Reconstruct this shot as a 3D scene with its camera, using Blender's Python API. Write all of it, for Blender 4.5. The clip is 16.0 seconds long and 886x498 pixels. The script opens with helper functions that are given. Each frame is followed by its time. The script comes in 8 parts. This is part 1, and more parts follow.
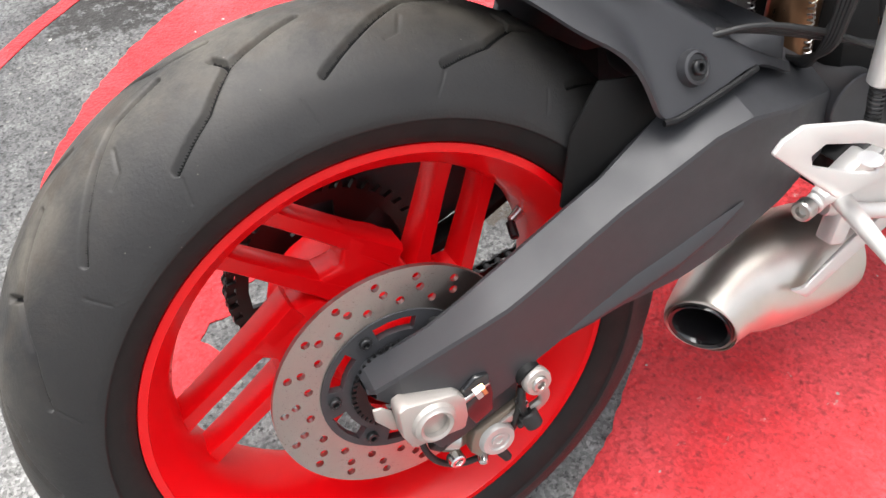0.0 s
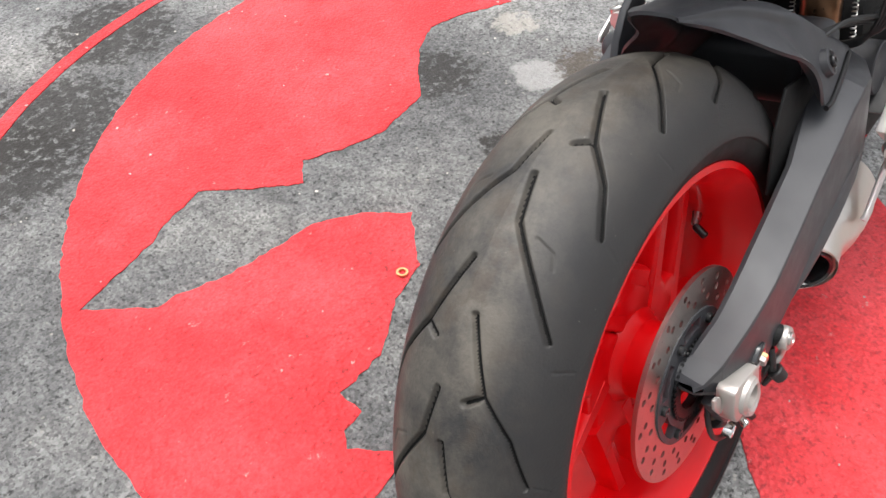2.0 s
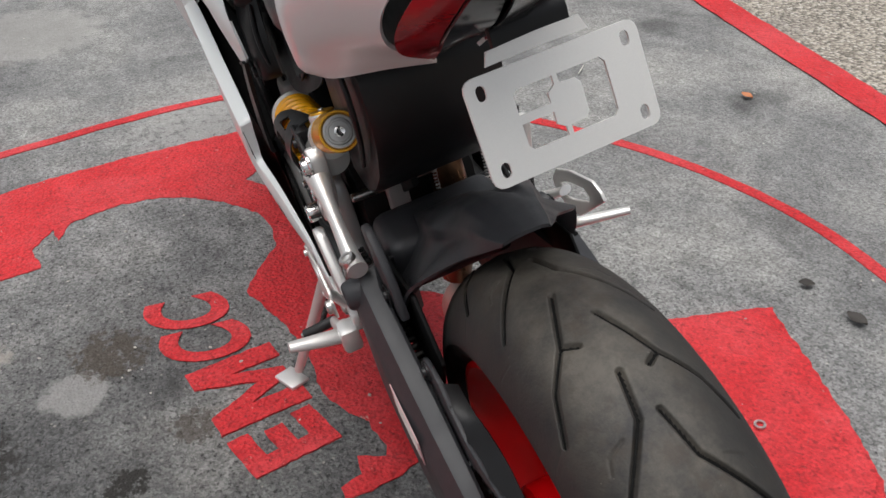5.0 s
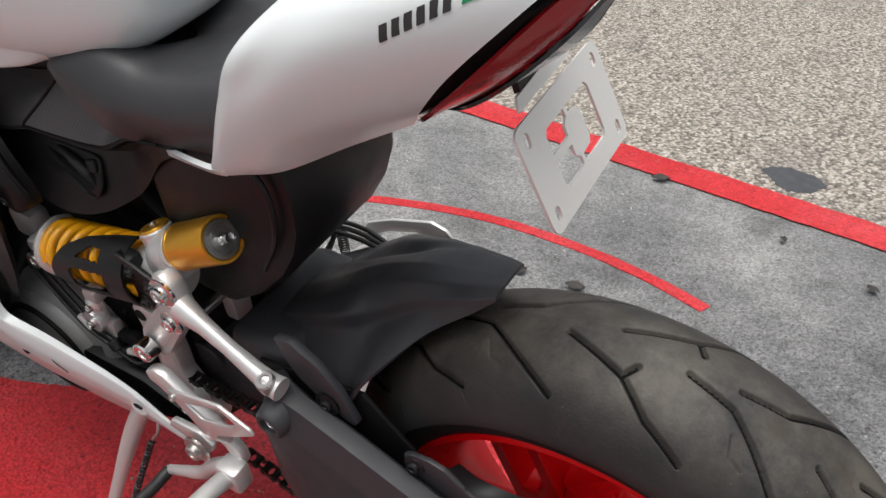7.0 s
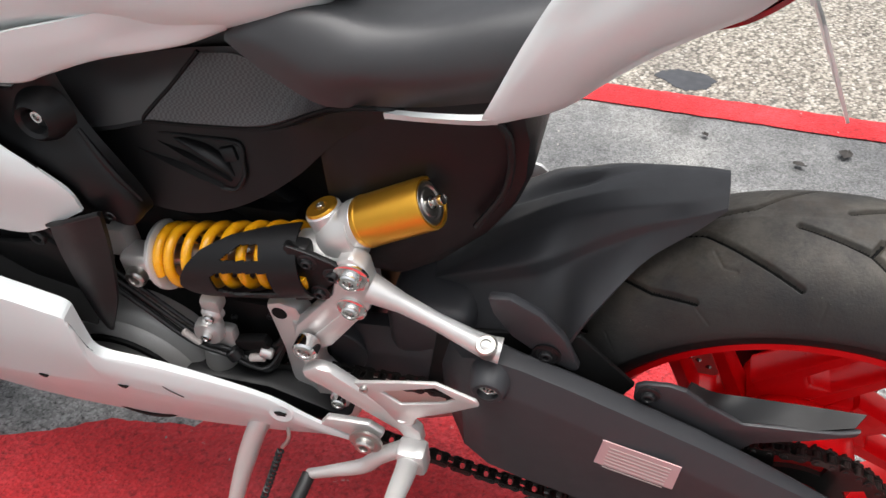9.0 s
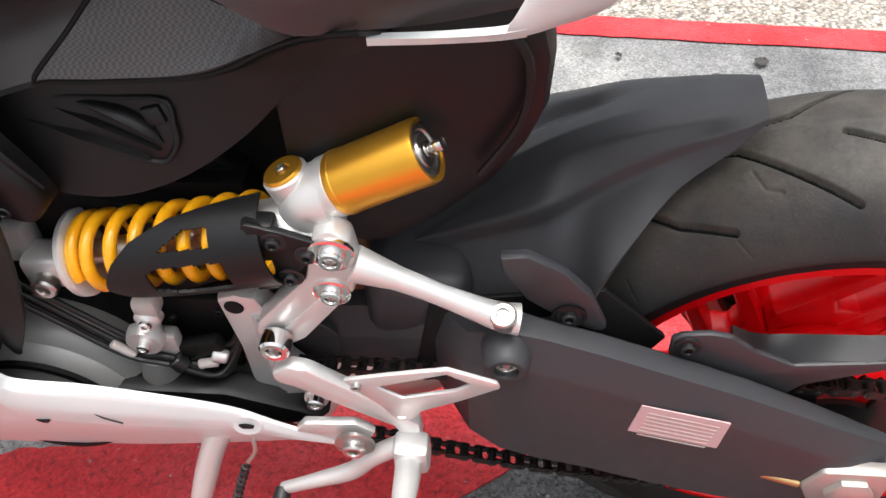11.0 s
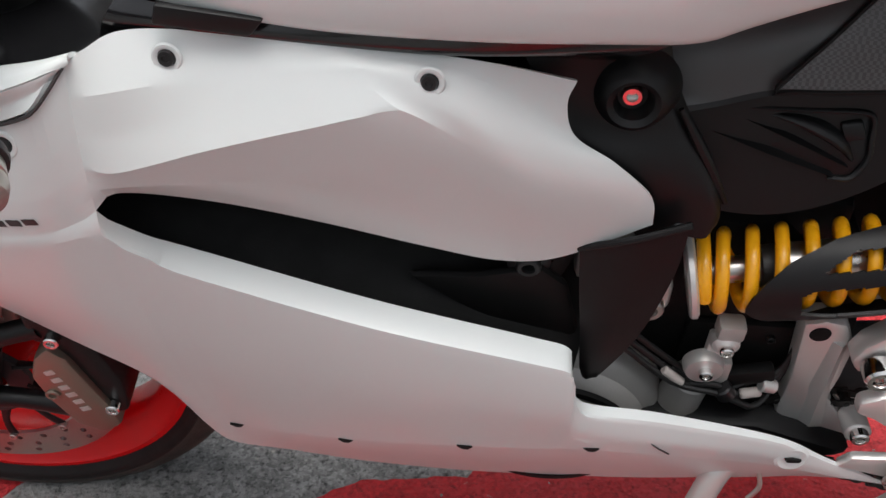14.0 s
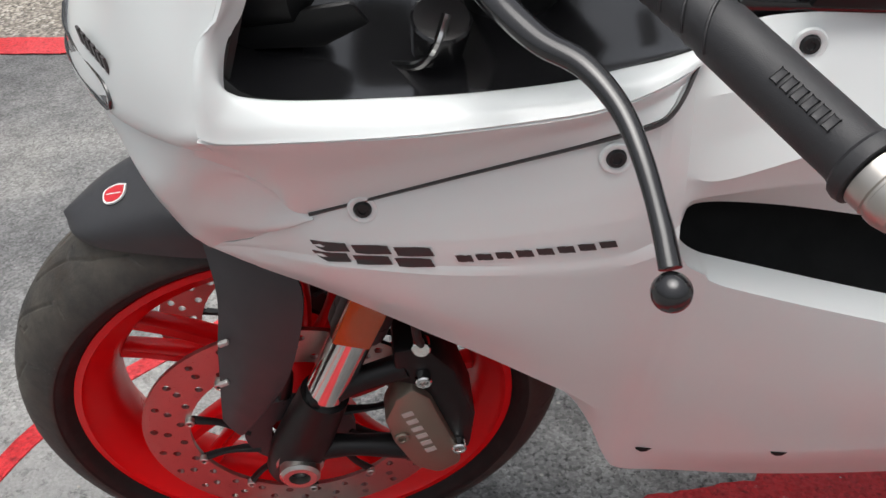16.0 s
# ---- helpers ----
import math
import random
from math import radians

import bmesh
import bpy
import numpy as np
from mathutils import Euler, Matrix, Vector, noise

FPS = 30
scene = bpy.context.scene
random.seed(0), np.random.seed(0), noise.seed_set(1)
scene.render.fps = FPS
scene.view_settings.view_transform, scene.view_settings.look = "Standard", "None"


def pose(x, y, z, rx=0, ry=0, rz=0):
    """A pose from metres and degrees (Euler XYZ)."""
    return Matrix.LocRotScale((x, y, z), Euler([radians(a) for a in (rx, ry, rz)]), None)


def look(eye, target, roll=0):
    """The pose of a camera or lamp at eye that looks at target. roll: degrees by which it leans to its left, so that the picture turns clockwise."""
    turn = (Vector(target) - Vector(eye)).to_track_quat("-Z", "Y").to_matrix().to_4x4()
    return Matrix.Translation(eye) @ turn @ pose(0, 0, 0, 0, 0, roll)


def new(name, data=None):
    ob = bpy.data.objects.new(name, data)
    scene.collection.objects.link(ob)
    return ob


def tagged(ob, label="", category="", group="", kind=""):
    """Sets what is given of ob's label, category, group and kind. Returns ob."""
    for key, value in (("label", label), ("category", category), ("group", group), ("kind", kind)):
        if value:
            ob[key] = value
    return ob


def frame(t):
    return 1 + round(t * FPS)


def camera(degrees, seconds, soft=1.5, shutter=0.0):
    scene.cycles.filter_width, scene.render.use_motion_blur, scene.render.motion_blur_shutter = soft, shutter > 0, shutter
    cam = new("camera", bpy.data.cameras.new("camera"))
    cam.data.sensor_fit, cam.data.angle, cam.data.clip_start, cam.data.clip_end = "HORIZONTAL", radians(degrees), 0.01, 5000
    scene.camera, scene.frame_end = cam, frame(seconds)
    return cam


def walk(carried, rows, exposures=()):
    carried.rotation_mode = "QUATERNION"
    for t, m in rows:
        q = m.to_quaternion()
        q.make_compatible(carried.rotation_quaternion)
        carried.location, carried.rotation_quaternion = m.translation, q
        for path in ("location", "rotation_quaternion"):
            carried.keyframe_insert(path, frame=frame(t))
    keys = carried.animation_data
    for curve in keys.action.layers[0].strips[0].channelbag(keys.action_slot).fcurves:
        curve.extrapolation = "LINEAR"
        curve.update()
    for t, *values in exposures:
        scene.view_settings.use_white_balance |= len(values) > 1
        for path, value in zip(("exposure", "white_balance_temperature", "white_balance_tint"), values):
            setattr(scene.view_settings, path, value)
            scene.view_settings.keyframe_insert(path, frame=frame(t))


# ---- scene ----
cam = camera(52.8, 16.0)
PATH = [
    (0, (-0.14, -0.483, 1.012), (0.419, 0.745, -0.464), -3.8),
    (0.5, (-0.234, -0.396, 1.023), (0.433, 0.726, -0.493), -3.1),
    (1, (-0.368, -0.342, 1.025), (0.405, 0.698, -0.497), -0.7),
    (1.5, (-0.498, -0.277, 1.078), (0.434, 0.7, -0.398), -2.9),
    (2, (-0.606, -0.194, 1.101), (0.507, 0.697, -0.301), -2.4),
    (2.5, (-0.659, -0.07, 1.097), (0.582, 0.695, -0.272), -1.3),
    (3, (-0.649, 0.061, 1.111), (0.714, 0.594, -0.252), -0.8),
    (3.5, (-0.63, 0.156, 1.15), (0.903, 0.291, -0.128), 0.3),
    (4, (-0.646, 0.289, 1.181), (0.974, 0.077, 0.027), 2.3),
    (4.5, (-0.591, 0.397, 1.152), (1.007, -0.008, 0.02), 1.1),
    (5, (-0.523, 0.477, 1.157), (0.987, -0.132, -0.004), -0.7),
    (5.2, (-0.5, 0.499, 1.156), (0.956, -0.222, -0.01), -0.6),
    (7.3, (-0.139, 0.778, 1.116), (0.698, -0.697, 0.056), 1.2),
    (7.5, (-0.108, 0.783, 1.109), (0.699, -0.706, 0.045), 0.7),
    (8, (0.007, 0.809, 1.102), (0.654, -0.735, 0.009), -0.4),
    (8.5, (0.106, 0.849, 1.093), (0.595, -0.731, -0.031), -0.2),
    (9, (0.201, 0.898, 1.087), (0.637, -0.685, -0.056), -0.4),
    (9.5, (0.289, 0.879, 1.067), (0.666, -0.7, -0.101), -2.3),
    (9.7, (0.298, 0.862, 1.059), (0.623, -0.72, -0.12), -2.6),
    (11.8, (0.397, 0.773, 0.985), (0.55, -0.783, -0.262), -1.5),
    (12, (0.427, 0.777, 0.986), (0.602, -0.781, -0.256), -2.0),
    (12.5, (0.517, 0.782, 0.989), (0.704, -0.792, -0.23), -2.1),
    (13, (0.629, 0.806, 0.989), (0.806, -0.797, -0.192), 0.0),
    (13.5, (0.737, 0.84, 0.989), (0.932, -0.783, -0.164), 1.1),
    (14, (0.837, 0.819, 0.975), (0.987, -0.803, -0.185), 0.2),
    (14.5, (0.939, 0.804, 0.97), (1.058, -0.784, -0.239), -0.0),
    (15, (1.024, 0.809, 0.975), (1.192, -0.754, -0.262), -1.0),
    (15.5, (1.156, 0.814, 0.957), (1.295, -0.784, -0.237), -2.0),
    (16, (1.249, 0.788, 0.951), (1.3, -0.848, -0.199), -3.1),
]
walk(cam, [(t, look(eye, target, roll)) for t, eye, target, roll in PATH], exposures=((0.0, 1.95), (0.5, 1.95), (1.5, 1.75), (3.0, 1.2), (4.0, 0.58), (5.0, 0.56), (7.5, 0.82), (8.5, 1.05), (9.0, 1.2), (9.5, 1.42), (12.0, 1.70), (12.5, 1.58), (13.0, 1.2), (14.0, 0.74), (15.0, 0.68), (16.0, 0.75)))

# ---- world and light: a bright overcast day ----
world = bpy.data.worlds.new("overcast_sky")
scene.world = world
world.use_nodes = True
wn, wl = world.node_tree.nodes, world.node_tree.links
sky = wn.new("ShaderNodeTexSky")
sky.sky_type, sky.sun_disc = "NISHITA", False
sky.sun_elevation, sky.sun_rotation = radians(80), radians(0)
sky.air_density, sky.dust_density, sky.ozone_density = 1.0, 4.0, 1.0
grey = wn.new("ShaderNodeHueSaturation")
grey.inputs["Saturation"].default_value = 0.25
wl.new(sky.outputs[0], grey.inputs["Color"])
# an overcast sky is three times as bright overhead as at the horizon
up = wn.new("ShaderNodeSeparateXYZ")
wl.new(wn.new("ShaderNodeTexCoord").outputs["Generated"], up.inputs[0])
rise = wn.new("ShaderNodeMapRange")
rise.inputs["To Min"].default_value, rise.inputs["To Max"].default_value = 0.36, 1.08
wl.new(up.outputs["Z"], rise.inputs["Value"])
dome = wn.new("ShaderNodeMix")
dome.data_type, dome.blend_type = "RGBA", "MULTIPLY"
dome.inputs[0].default_value = 1.0
wl.new(grey.outputs[0], dome.inputs[6])
wl.new(rise.outputs[0], dome.inputs[7])
wl.new(dome.outputs[2], wn["Background"].inputs["Color"])
wn["Background"].inputs["Strength"].default_value = 0.13

sun = new("sun", bpy.data.lights.new("sun", "SUN"))
sun.data.energy, sun.data.angle, sun.data.color = 1.1, radians(55), (1.0, 0.98, 0.95)
sun.matrix_world = look((0.5, 0.35, 4.0), (0.5, 0, 0))


# ---- materials ----
def srgb(r, g, b):
    return tuple(((c / 255) / 12.92 if c / 255 <= 0.04045 else ((c / 255 + 0.055) / 1.055) ** 2.4) for c in (r, g, b)) + (1.0,)


class Shader:
    """A principled material with noise helpers in object space."""

    def __init__(self, name, colour, rough=0.5, metal=0.0, coat=0.0, spec=0.5):
        self.m = bpy.data.materials.new(name)
        self.m.use_nodes = True
        self.n, self.l = self.m.node_tree.nodes, self.m.node_tree.links
        self.b = self.n["Principled BSDF"]
        self.b.inputs["Base Color"].default_value = (*colour[:3], 1)
        self.b.inputs["Roughness"].default_value = rough
        self.b.inputs["Metallic"].default_value = metal
        self.b.inputs["Coat Weight"].default_value = coat
        self.b.inputs["Coat Roughness"].default_value = 0.12
        self.b.inputs["Specular IOR Level"].default_value = spec
        self.where = self.n.new("ShaderNodeTexCoord").outputs["Object"]
        self.colour = None

    def noise(self, scale, detail=4.0, rough=0.6, stretch=None):
        t = self.n.new("ShaderNodeTexNoise")
        t.inputs["Scale"].default_value, t.inputs["Detail"].default_value, t.inputs["Roughness"].default_value = scale, detail, rough
        src = self.where
        if stretch:
            mp = self.n.new("ShaderNodeMapping")
            mp.inputs["Scale"].default_value = stretch
            self.l.new(src, mp.inputs["Vector"])
            src = mp.outputs[0]
        self.l.new(src, t.inputs["Vector"])
        return t.outputs["Fac"]

    def cells(self, scale, feature="F1", out="Distance", rnd=1.0):
        t = self.n.new("ShaderNodeTexVoronoi")
        t.feature = feature
        t.inputs["Scale"].default_value, t.inputs["Randomness"].default_value = scale, rnd
        self.l.new(self.where, t.inputs["Vector"])
        return t.outputs[out]

    def ramp(self, fac, *stops):
        r = self.n.new("ShaderNodeValToRGB")
        while len(r.color_ramp.elements) < len(stops):
            r.color_ramp.elements.new(0.5)
        for e, (p, c) in zip(r.color_ramp.elements, stops):
            e.position = p
            e.color = (*c[:3], 1) if hasattr(c, "__len__") else (c, c, c, 1)
        self.l.new(fac, r.inputs[0])
        return r.outputs[0]

    def mix(self, fac, a, b, blend="MIX"):
        x = self.n.new("ShaderNodeMix")
        x.data_type, x.blend_type = "RGBA", blend
        for sock, v in ((x.inputs[0], fac), (x.inputs[6], a), (x.inputs[7], b)):
            if hasattr(v, "is_linked"):
                self.l.new(v, sock)
            elif hasattr(v, "__len__"):
                sock.default_value = (*v[:3], 1)
            else:
                sock.default_value = v
        return x.outputs[2]

    def paint(self, colour):
        self.l.new(colour, self.b.inputs["Base Color"])
        return self

    def gloss(self, value):
        self.l.new(value, self.b.inputs["Roughness"])
        return self

    def bump(self, height, strength=0.3, depth=0.002):
        u = self.n.new("ShaderNodeBump")
        u.inputs["Strength"].default_value, u.inputs["Distance"].default_value = strength, depth
        self.l.new(height, u.inputs["Height"])
        last = self.b.inputs["Normal"].links
        if last:
            self.l.new(last[0].from_socket, u.inputs["Normal"])
        self.l.new(u.outputs[0], self.b.inputs["Normal"])
        return self


def worn(name, colour, rough, metal=0.0, coat=0.0, vary=0.12, grain=400, relief=0.1, spec=0.5, dust=0.0):
    """A surface with fine grain, uneven gloss and a little dust."""
    s = Shader(name, colour, rough, metal, coat, spec)
    a = tuple(c * (1 - vary) for c in colour[:3])
    b = tuple(min(1, c * (1 + vary)) for c in colour[:3])
    tone = s.mix(s.noise(9), a, b)
    if dust:
        tone = s.mix(s.ramp(s.noise(23, 6, 0.7), (0.5, 0.0), (0.85, dust)), tone, (0.32, 0.29, 0.25))
    s.paint(tone)
    s.gloss(s.ramp(s.noise(30, 5), (0.3, max(0.03, rough * 0.85)), (0.75, min(1, rough * 1.2))))
    s.bump(s.noise(grain, 2), relief, 0.0006)
    return s.m


WHITE = worn("pearl_white_paint", (0.705, 0.737, 0.730), 0.34, 0.0, 0.35, 0.015, 900, 0.02)
GREY = worn("matt_grey_coating", (0.030, 0.0305, 0.034), 0.50, 0.0, 0.0, 0.07, 1400, 0.12, spec=0.55, dust=0.010)
BLACK = worn("black_plastic", (0.0045, 0.0045, 0.005), 0.44, 0.0, 0.0, 0.1, 1500, 0.12, spec=0.36)
# lighter twin of the black plastic: sky sheen put into the colour
LITSATIN = worn("skylit_satin_plastic", (0.024, 0.024, 0.0262), 0.42, 0.0, 0.0, 0.1, 1500, 0.15, spec=1.0)
GLOSS = worn("gloss_black", (0.010, 0.010, 0.011), 0.16, 0.0, 0.5, 0.1, 600, 0.02)
DARK = worn("dark_casting", (0.006, 0.006, 0.006), 0.6, 0.0, 0.0, 0.2, 300, 0.2, spec=0.22)
RED = worn("red_wheel_enamel", (0.72, 0.002, 0.005), 0.32, 0.0, 0.06, 0.06, 700, 0.03, spec=0.32)
ALLOY = worn("satin_aluminium", (0.72, 0.71, 0.69), 0.40, 0.6, 0.0, 0.06, 900, 0.12)
DULL = worn("dull_cast_aluminium", (0.46, 0.43, 0.40), 0.44, 0.65, 0.0, 0.10, 700, 0.12)
CAST = worn("grey_engine_casting", (0.44, 0.43, 0.41), 0.46, 0.25, 0.0, 0.12, 500, 0.2)
NICKEL = worn("satin_nickel", (0.50, 0.475, 0.44), 0.34, 0.85, 0.0, 0.08, 700, 0.08)
STEEL = worn("bare_steel", (0.55, 0.53, 0.50), 0.30, 1.0, 0.0, 0.08, 700, 0.08)
CHROME = worn("polished_steel", (0.75, 0.74, 0.72), 0.12, 1.0, 0.0, 0.03, 500, 0.02)
GOLD = worn("gold_anodising", (0.83, 0.42, 0.045), 0.34, 0.85, 0.0, 0.05, 900, 0.05)
YELLOW = worn("yellow_spring_enamel", (0.88, 0.40, 0.008), 0.28, 0.0, 0.3, 0.05, 500, 0.04)
BRASS = worn("brass_thread", (0.62, 0.43, 0.20), 0.35, 1.0)
CHAINM = worn("oiled_chain_steel", (0.035, 0.033, 0.031), 0.34, 0.7, 0.0, 0.25, 300, 0.2)
BOLTM = worn("black_bolt", (0.02, 0.02, 0.021), 0.33, 0.3)
TITAN = worn("titanium_grey_caliper", (0.27, 0.225, 0.18), 0.42, 0.7)
CABLE = worn("black_cable", (0.012, 0.012, 0.012), 0.5)
SEATM = worn("black_seat_vinyl", (0.020, 0.020, 0.022), 0.46, 0, 0, 0.08, 1800, 0.3, spec=0.8)
INK = worn("dark_decal", (0.035, 0.030, 0.030), 0.35)
LIGHTINK = worn("pale_decal", (0.50, 0.45, 0.42), 0.5)
LABELM = worn("pink_paper_label", (0.62, 0.42, 0.42), 0.55)
GREEN = worn("green_decal", (0.01, 0.22, 0.08), 0.4)
REDDECAL = worn("red_decal", (0.62, 0.02, 0.03), 0.4)
PATCH = worn("white_decal", (0.78, 0.77, 0.75), 0.4)


def brushed(name, colour, rough, stretch, metal=1.0):
    s = Shader(name, colour, rough, metal)
    streak = s.noise(60, 6, 0.7, stretch)
    s.paint(s.mix(streak, tuple(c * 0.82 for c in colour), tuple(min(1, c * 1.1) for c in colour)))
    s.gloss(s.ramp(streak, (0.3, rough * 0.8), (0.7, rough * 1.3)))
    s.bump(streak, 0.06, 0.0006)
    return s.m


PLATE = brushed("brushed_plate_aluminium", (0.84, 0.83, 0.80), 0.46, (60, 2, 60), 0.45)
MUFFLER = brushed("brushed_stainless", (0.74, 0.69, 0.63), 0.40, (3, 40, 40))
DISC = brushed("brake_disc_steel", (0.44, 0.40, 0.37), 0.32, (12, 3, 12))


def lens(name, colour, glow=0.0):
    s = Shader(name, colour, 0.12, 0.0, 0.6)
    s.b.inputs["Transmission Weight"].default_value = 0.35
    s.bump(s.cells(260), 0.3, 0.0008)
    return s.m


TAILRED = lens("red_lamp_lens", (0.42, 0.004, 0.010))
AMBER = lens("amber_reflector", (0.62, 0.10, 0.006))
CLEAR = lens("smoked_headlamp", (0.10, 0.10, 0.11))


def grip_panel():
    s = Shader("woven_black_plastic", (0.03, 0.03, 0.032), 0.40, spec=1.0)
    w = s.n.new("ShaderNodeTexChecker")
    w.inputs["Scale"].default_value = 420
    s.l.new(s.where, w.inputs["Vector"])
    # both tones raised to carry the sky sheen on this panel
    s.paint(s.mix(w.outputs["Fac"], (0.020, 0.020, 0.0215), (0.062, 0.062, 0.066)))
    s.bump(w.outputs["Fac"], 0.5, 0.0006)
    return s.m


WEAVE = grip_panel()


def rubber():
    s = Shader("tyre_rubber", (0.02, 0.02, 0.02), 0.60, spec=0.42)
    base = s.mix(s.noise(11, 7, 0.7), (0.0085, 0.0085, 0.0095), (0.020, 0.0195, 0.019))
    dust = s.ramp(s.noise(9, 8, 0.75), (0.38, 0.05), (0.50, 0.55), (0.60, 1.0))
    # Road dust sits on the crown, where the wheel rolls.
    split = s.n.new("ShaderNodeSeparateXYZ")
    s.l.new(s.where, split.inputs[0])
    side = s.n.new("ShaderNodeMath")
    side.operation = "ABSOLUTE"
    s.l.new(split.outputs["Y"], side.inputs[0])
    crown = s.ramp(side.outputs[0], (0.0, 1.0), (0.038, 0.95), (0.056, 0.42), (0.078, 0.16), (0.092, 0.02))
    both = s.n.new("ShaderNodeMath")
    both.operation = "MULTIPLY"
    s.l.new(dust, both.inputs[0])
    s.l.new(crown, both.inputs[1])
    tone = s.mix(both.outputs[0], base, (0.084, 0.075, 0.061))
    scuff = s.ramp(s.noise(26, 7, 0.7), (0.50, 0.0), (0.62, 0.6))
    tone = s.mix(s.mix(1.0, scuff, crown, "MULTIPLY"), tone, (0.040, 0.029, 0.020))
    specks = s.ramp(s.cells(150), (0.05, 1.0), (0.12, 0.0))
    few = s.ramp(s.noise(31, 3), (0.60, 0.0), (0.66, 0.6))
    tone = s.mix(s.mix(1.0, specks, few, "MULTIPLY"), tone, (0.20, 0.18, 0.15))
    s.paint(tone)
    s.bump(s.noise(350, 3), 0.35, 0.0012)
    s.bump(s.noise(60, 6), 0.25, 0.002)
    return s.m


# groove shade put into the colour; the cut alone renders too pale
GROOVE = worn("shaded_groove_rubber", (0.005, 0.005, 0.005), 0.8, 0, 0, 0.1, 900, 0.1, spec=0.15)
# sidewall faces down and out; that shade is put into its colour
SIDEWALL = worn("shaded_sidewall_rubber", (0.0085, 0.0075, 0.0072), 0.62, 0, 0, 0.15, 500, 0.25, spec=0.3, dust=0.02)
RUBBER = rubber()


def asphalt():
    s = Shader("worn_asphalt", (0.1, 0.1, 0.1), 0.88, spec=0.3)
    big = s.ramp(s.noise(1.7, 6, 0.62), (0.34, (0.130, 0.131, 0.132)), (0.5, (0.211, 0.211, 0.207)), (0.66, (0.319, 0.314, 0.298)))
    mid = s.ramp(s.noise(13, 8, 0.78), (0.34, 0.24), (0.5, 0.5), (0.68, 0.74))
    stones = s.ramp(s.cells(210, out="Color"), (0.15, 0.14), (0.85, 0.86))
    # distance from a centre left of the rear wheel, with a frayed rim
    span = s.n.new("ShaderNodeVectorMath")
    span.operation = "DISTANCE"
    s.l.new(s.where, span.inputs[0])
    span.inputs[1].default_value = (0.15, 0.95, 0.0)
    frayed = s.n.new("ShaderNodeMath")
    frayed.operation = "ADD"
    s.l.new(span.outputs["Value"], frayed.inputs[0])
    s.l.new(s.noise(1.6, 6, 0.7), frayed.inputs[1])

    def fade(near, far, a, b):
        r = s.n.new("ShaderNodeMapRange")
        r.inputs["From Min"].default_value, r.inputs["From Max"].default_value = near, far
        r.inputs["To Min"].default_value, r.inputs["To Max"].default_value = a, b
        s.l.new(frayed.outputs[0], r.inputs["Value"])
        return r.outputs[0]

    tone = s.mix(0.55, big, mid, "OVERLAY")
    tone = s.mix(0.42, tone, stones, "OVERLAY")
    tone = s.mix(1.0, tone, s.ramp(s.noise(120, 4, 0.65), (0.31, 0.45), (0.42, 1.0)), "MULTIPLY")
    grit = s.mix(1.0, s.ramp(s.cells(95), (0.10, 1.0), (0.20, 0.0)), s.ramp(s.noise(27, 4), (0.56, 0.0), (0.62, 0.7)), "MULTIPLY")
    tone = s.mix(grit, tone, (0.40, 0.375, 0.33))
    # the coarse, rutted part: open stones, pits and pale chips
    coarse = s.mix(1.0, big, s.ramp(s.noise(17, 9, 0.82), (0.36, 0.31), (0.5, 0.5), (0.64, 0.68)), "OVERLAY")
    coarse = s.mix(0.45, coarse, stones, "OVERLAY")
    coarse = s.mix(1.0, coarse, s.ramp(s.noise(105, 4, 0.65), (0.34, 0.25), (0.46, 1.0)), "MULTIPLY")
    chips = s.ramp(s.cells(62), (0.12, 1.0), (0.22, 0.0))
    some = s.ramp(s.noise(19, 4), (0.55, 0.0), (0.62, 0.9))
    coarse = s.mix(s.mix(1.0, chips, some, "MULTIPLY"), coarse, (0.44, 0.42, 0.38))
    tone = s.mix(fade(1.9, 2.8, 1.0, 0.15), tone, coarse)
    # darker near that centre, full tone further out
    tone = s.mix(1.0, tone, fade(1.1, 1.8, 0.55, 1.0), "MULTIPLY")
    oil = s.ramp(s.noise(2.9, 3, 0.5), (0.62, 0.0), (0.74, 0.65))
    tone = s.mix(oil, tone, (0.035, 0.034, 0.034))

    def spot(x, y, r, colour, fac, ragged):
        """A stain, worn place or painted-in lightening with a ragged rim: r is its reach in metres."""
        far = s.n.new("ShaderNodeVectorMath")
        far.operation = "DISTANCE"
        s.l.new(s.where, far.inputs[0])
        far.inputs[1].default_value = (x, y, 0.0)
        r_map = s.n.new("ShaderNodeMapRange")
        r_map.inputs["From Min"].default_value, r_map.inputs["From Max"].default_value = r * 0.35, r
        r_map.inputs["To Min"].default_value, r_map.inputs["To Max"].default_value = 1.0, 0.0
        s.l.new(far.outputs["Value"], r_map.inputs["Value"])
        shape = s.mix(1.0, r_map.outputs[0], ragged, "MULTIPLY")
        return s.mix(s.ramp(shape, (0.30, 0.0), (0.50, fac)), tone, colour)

    torn = s.ramp(s.noise(38, 7, 0.75), (0.36, 0.1), (0.6, 1.0))
    soft_rim = s.ramp(s.noise(21, 5, 0.6), (0.3, 0.45), (0.6, 1.0))
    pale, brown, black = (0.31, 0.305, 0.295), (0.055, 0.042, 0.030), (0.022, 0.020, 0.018)
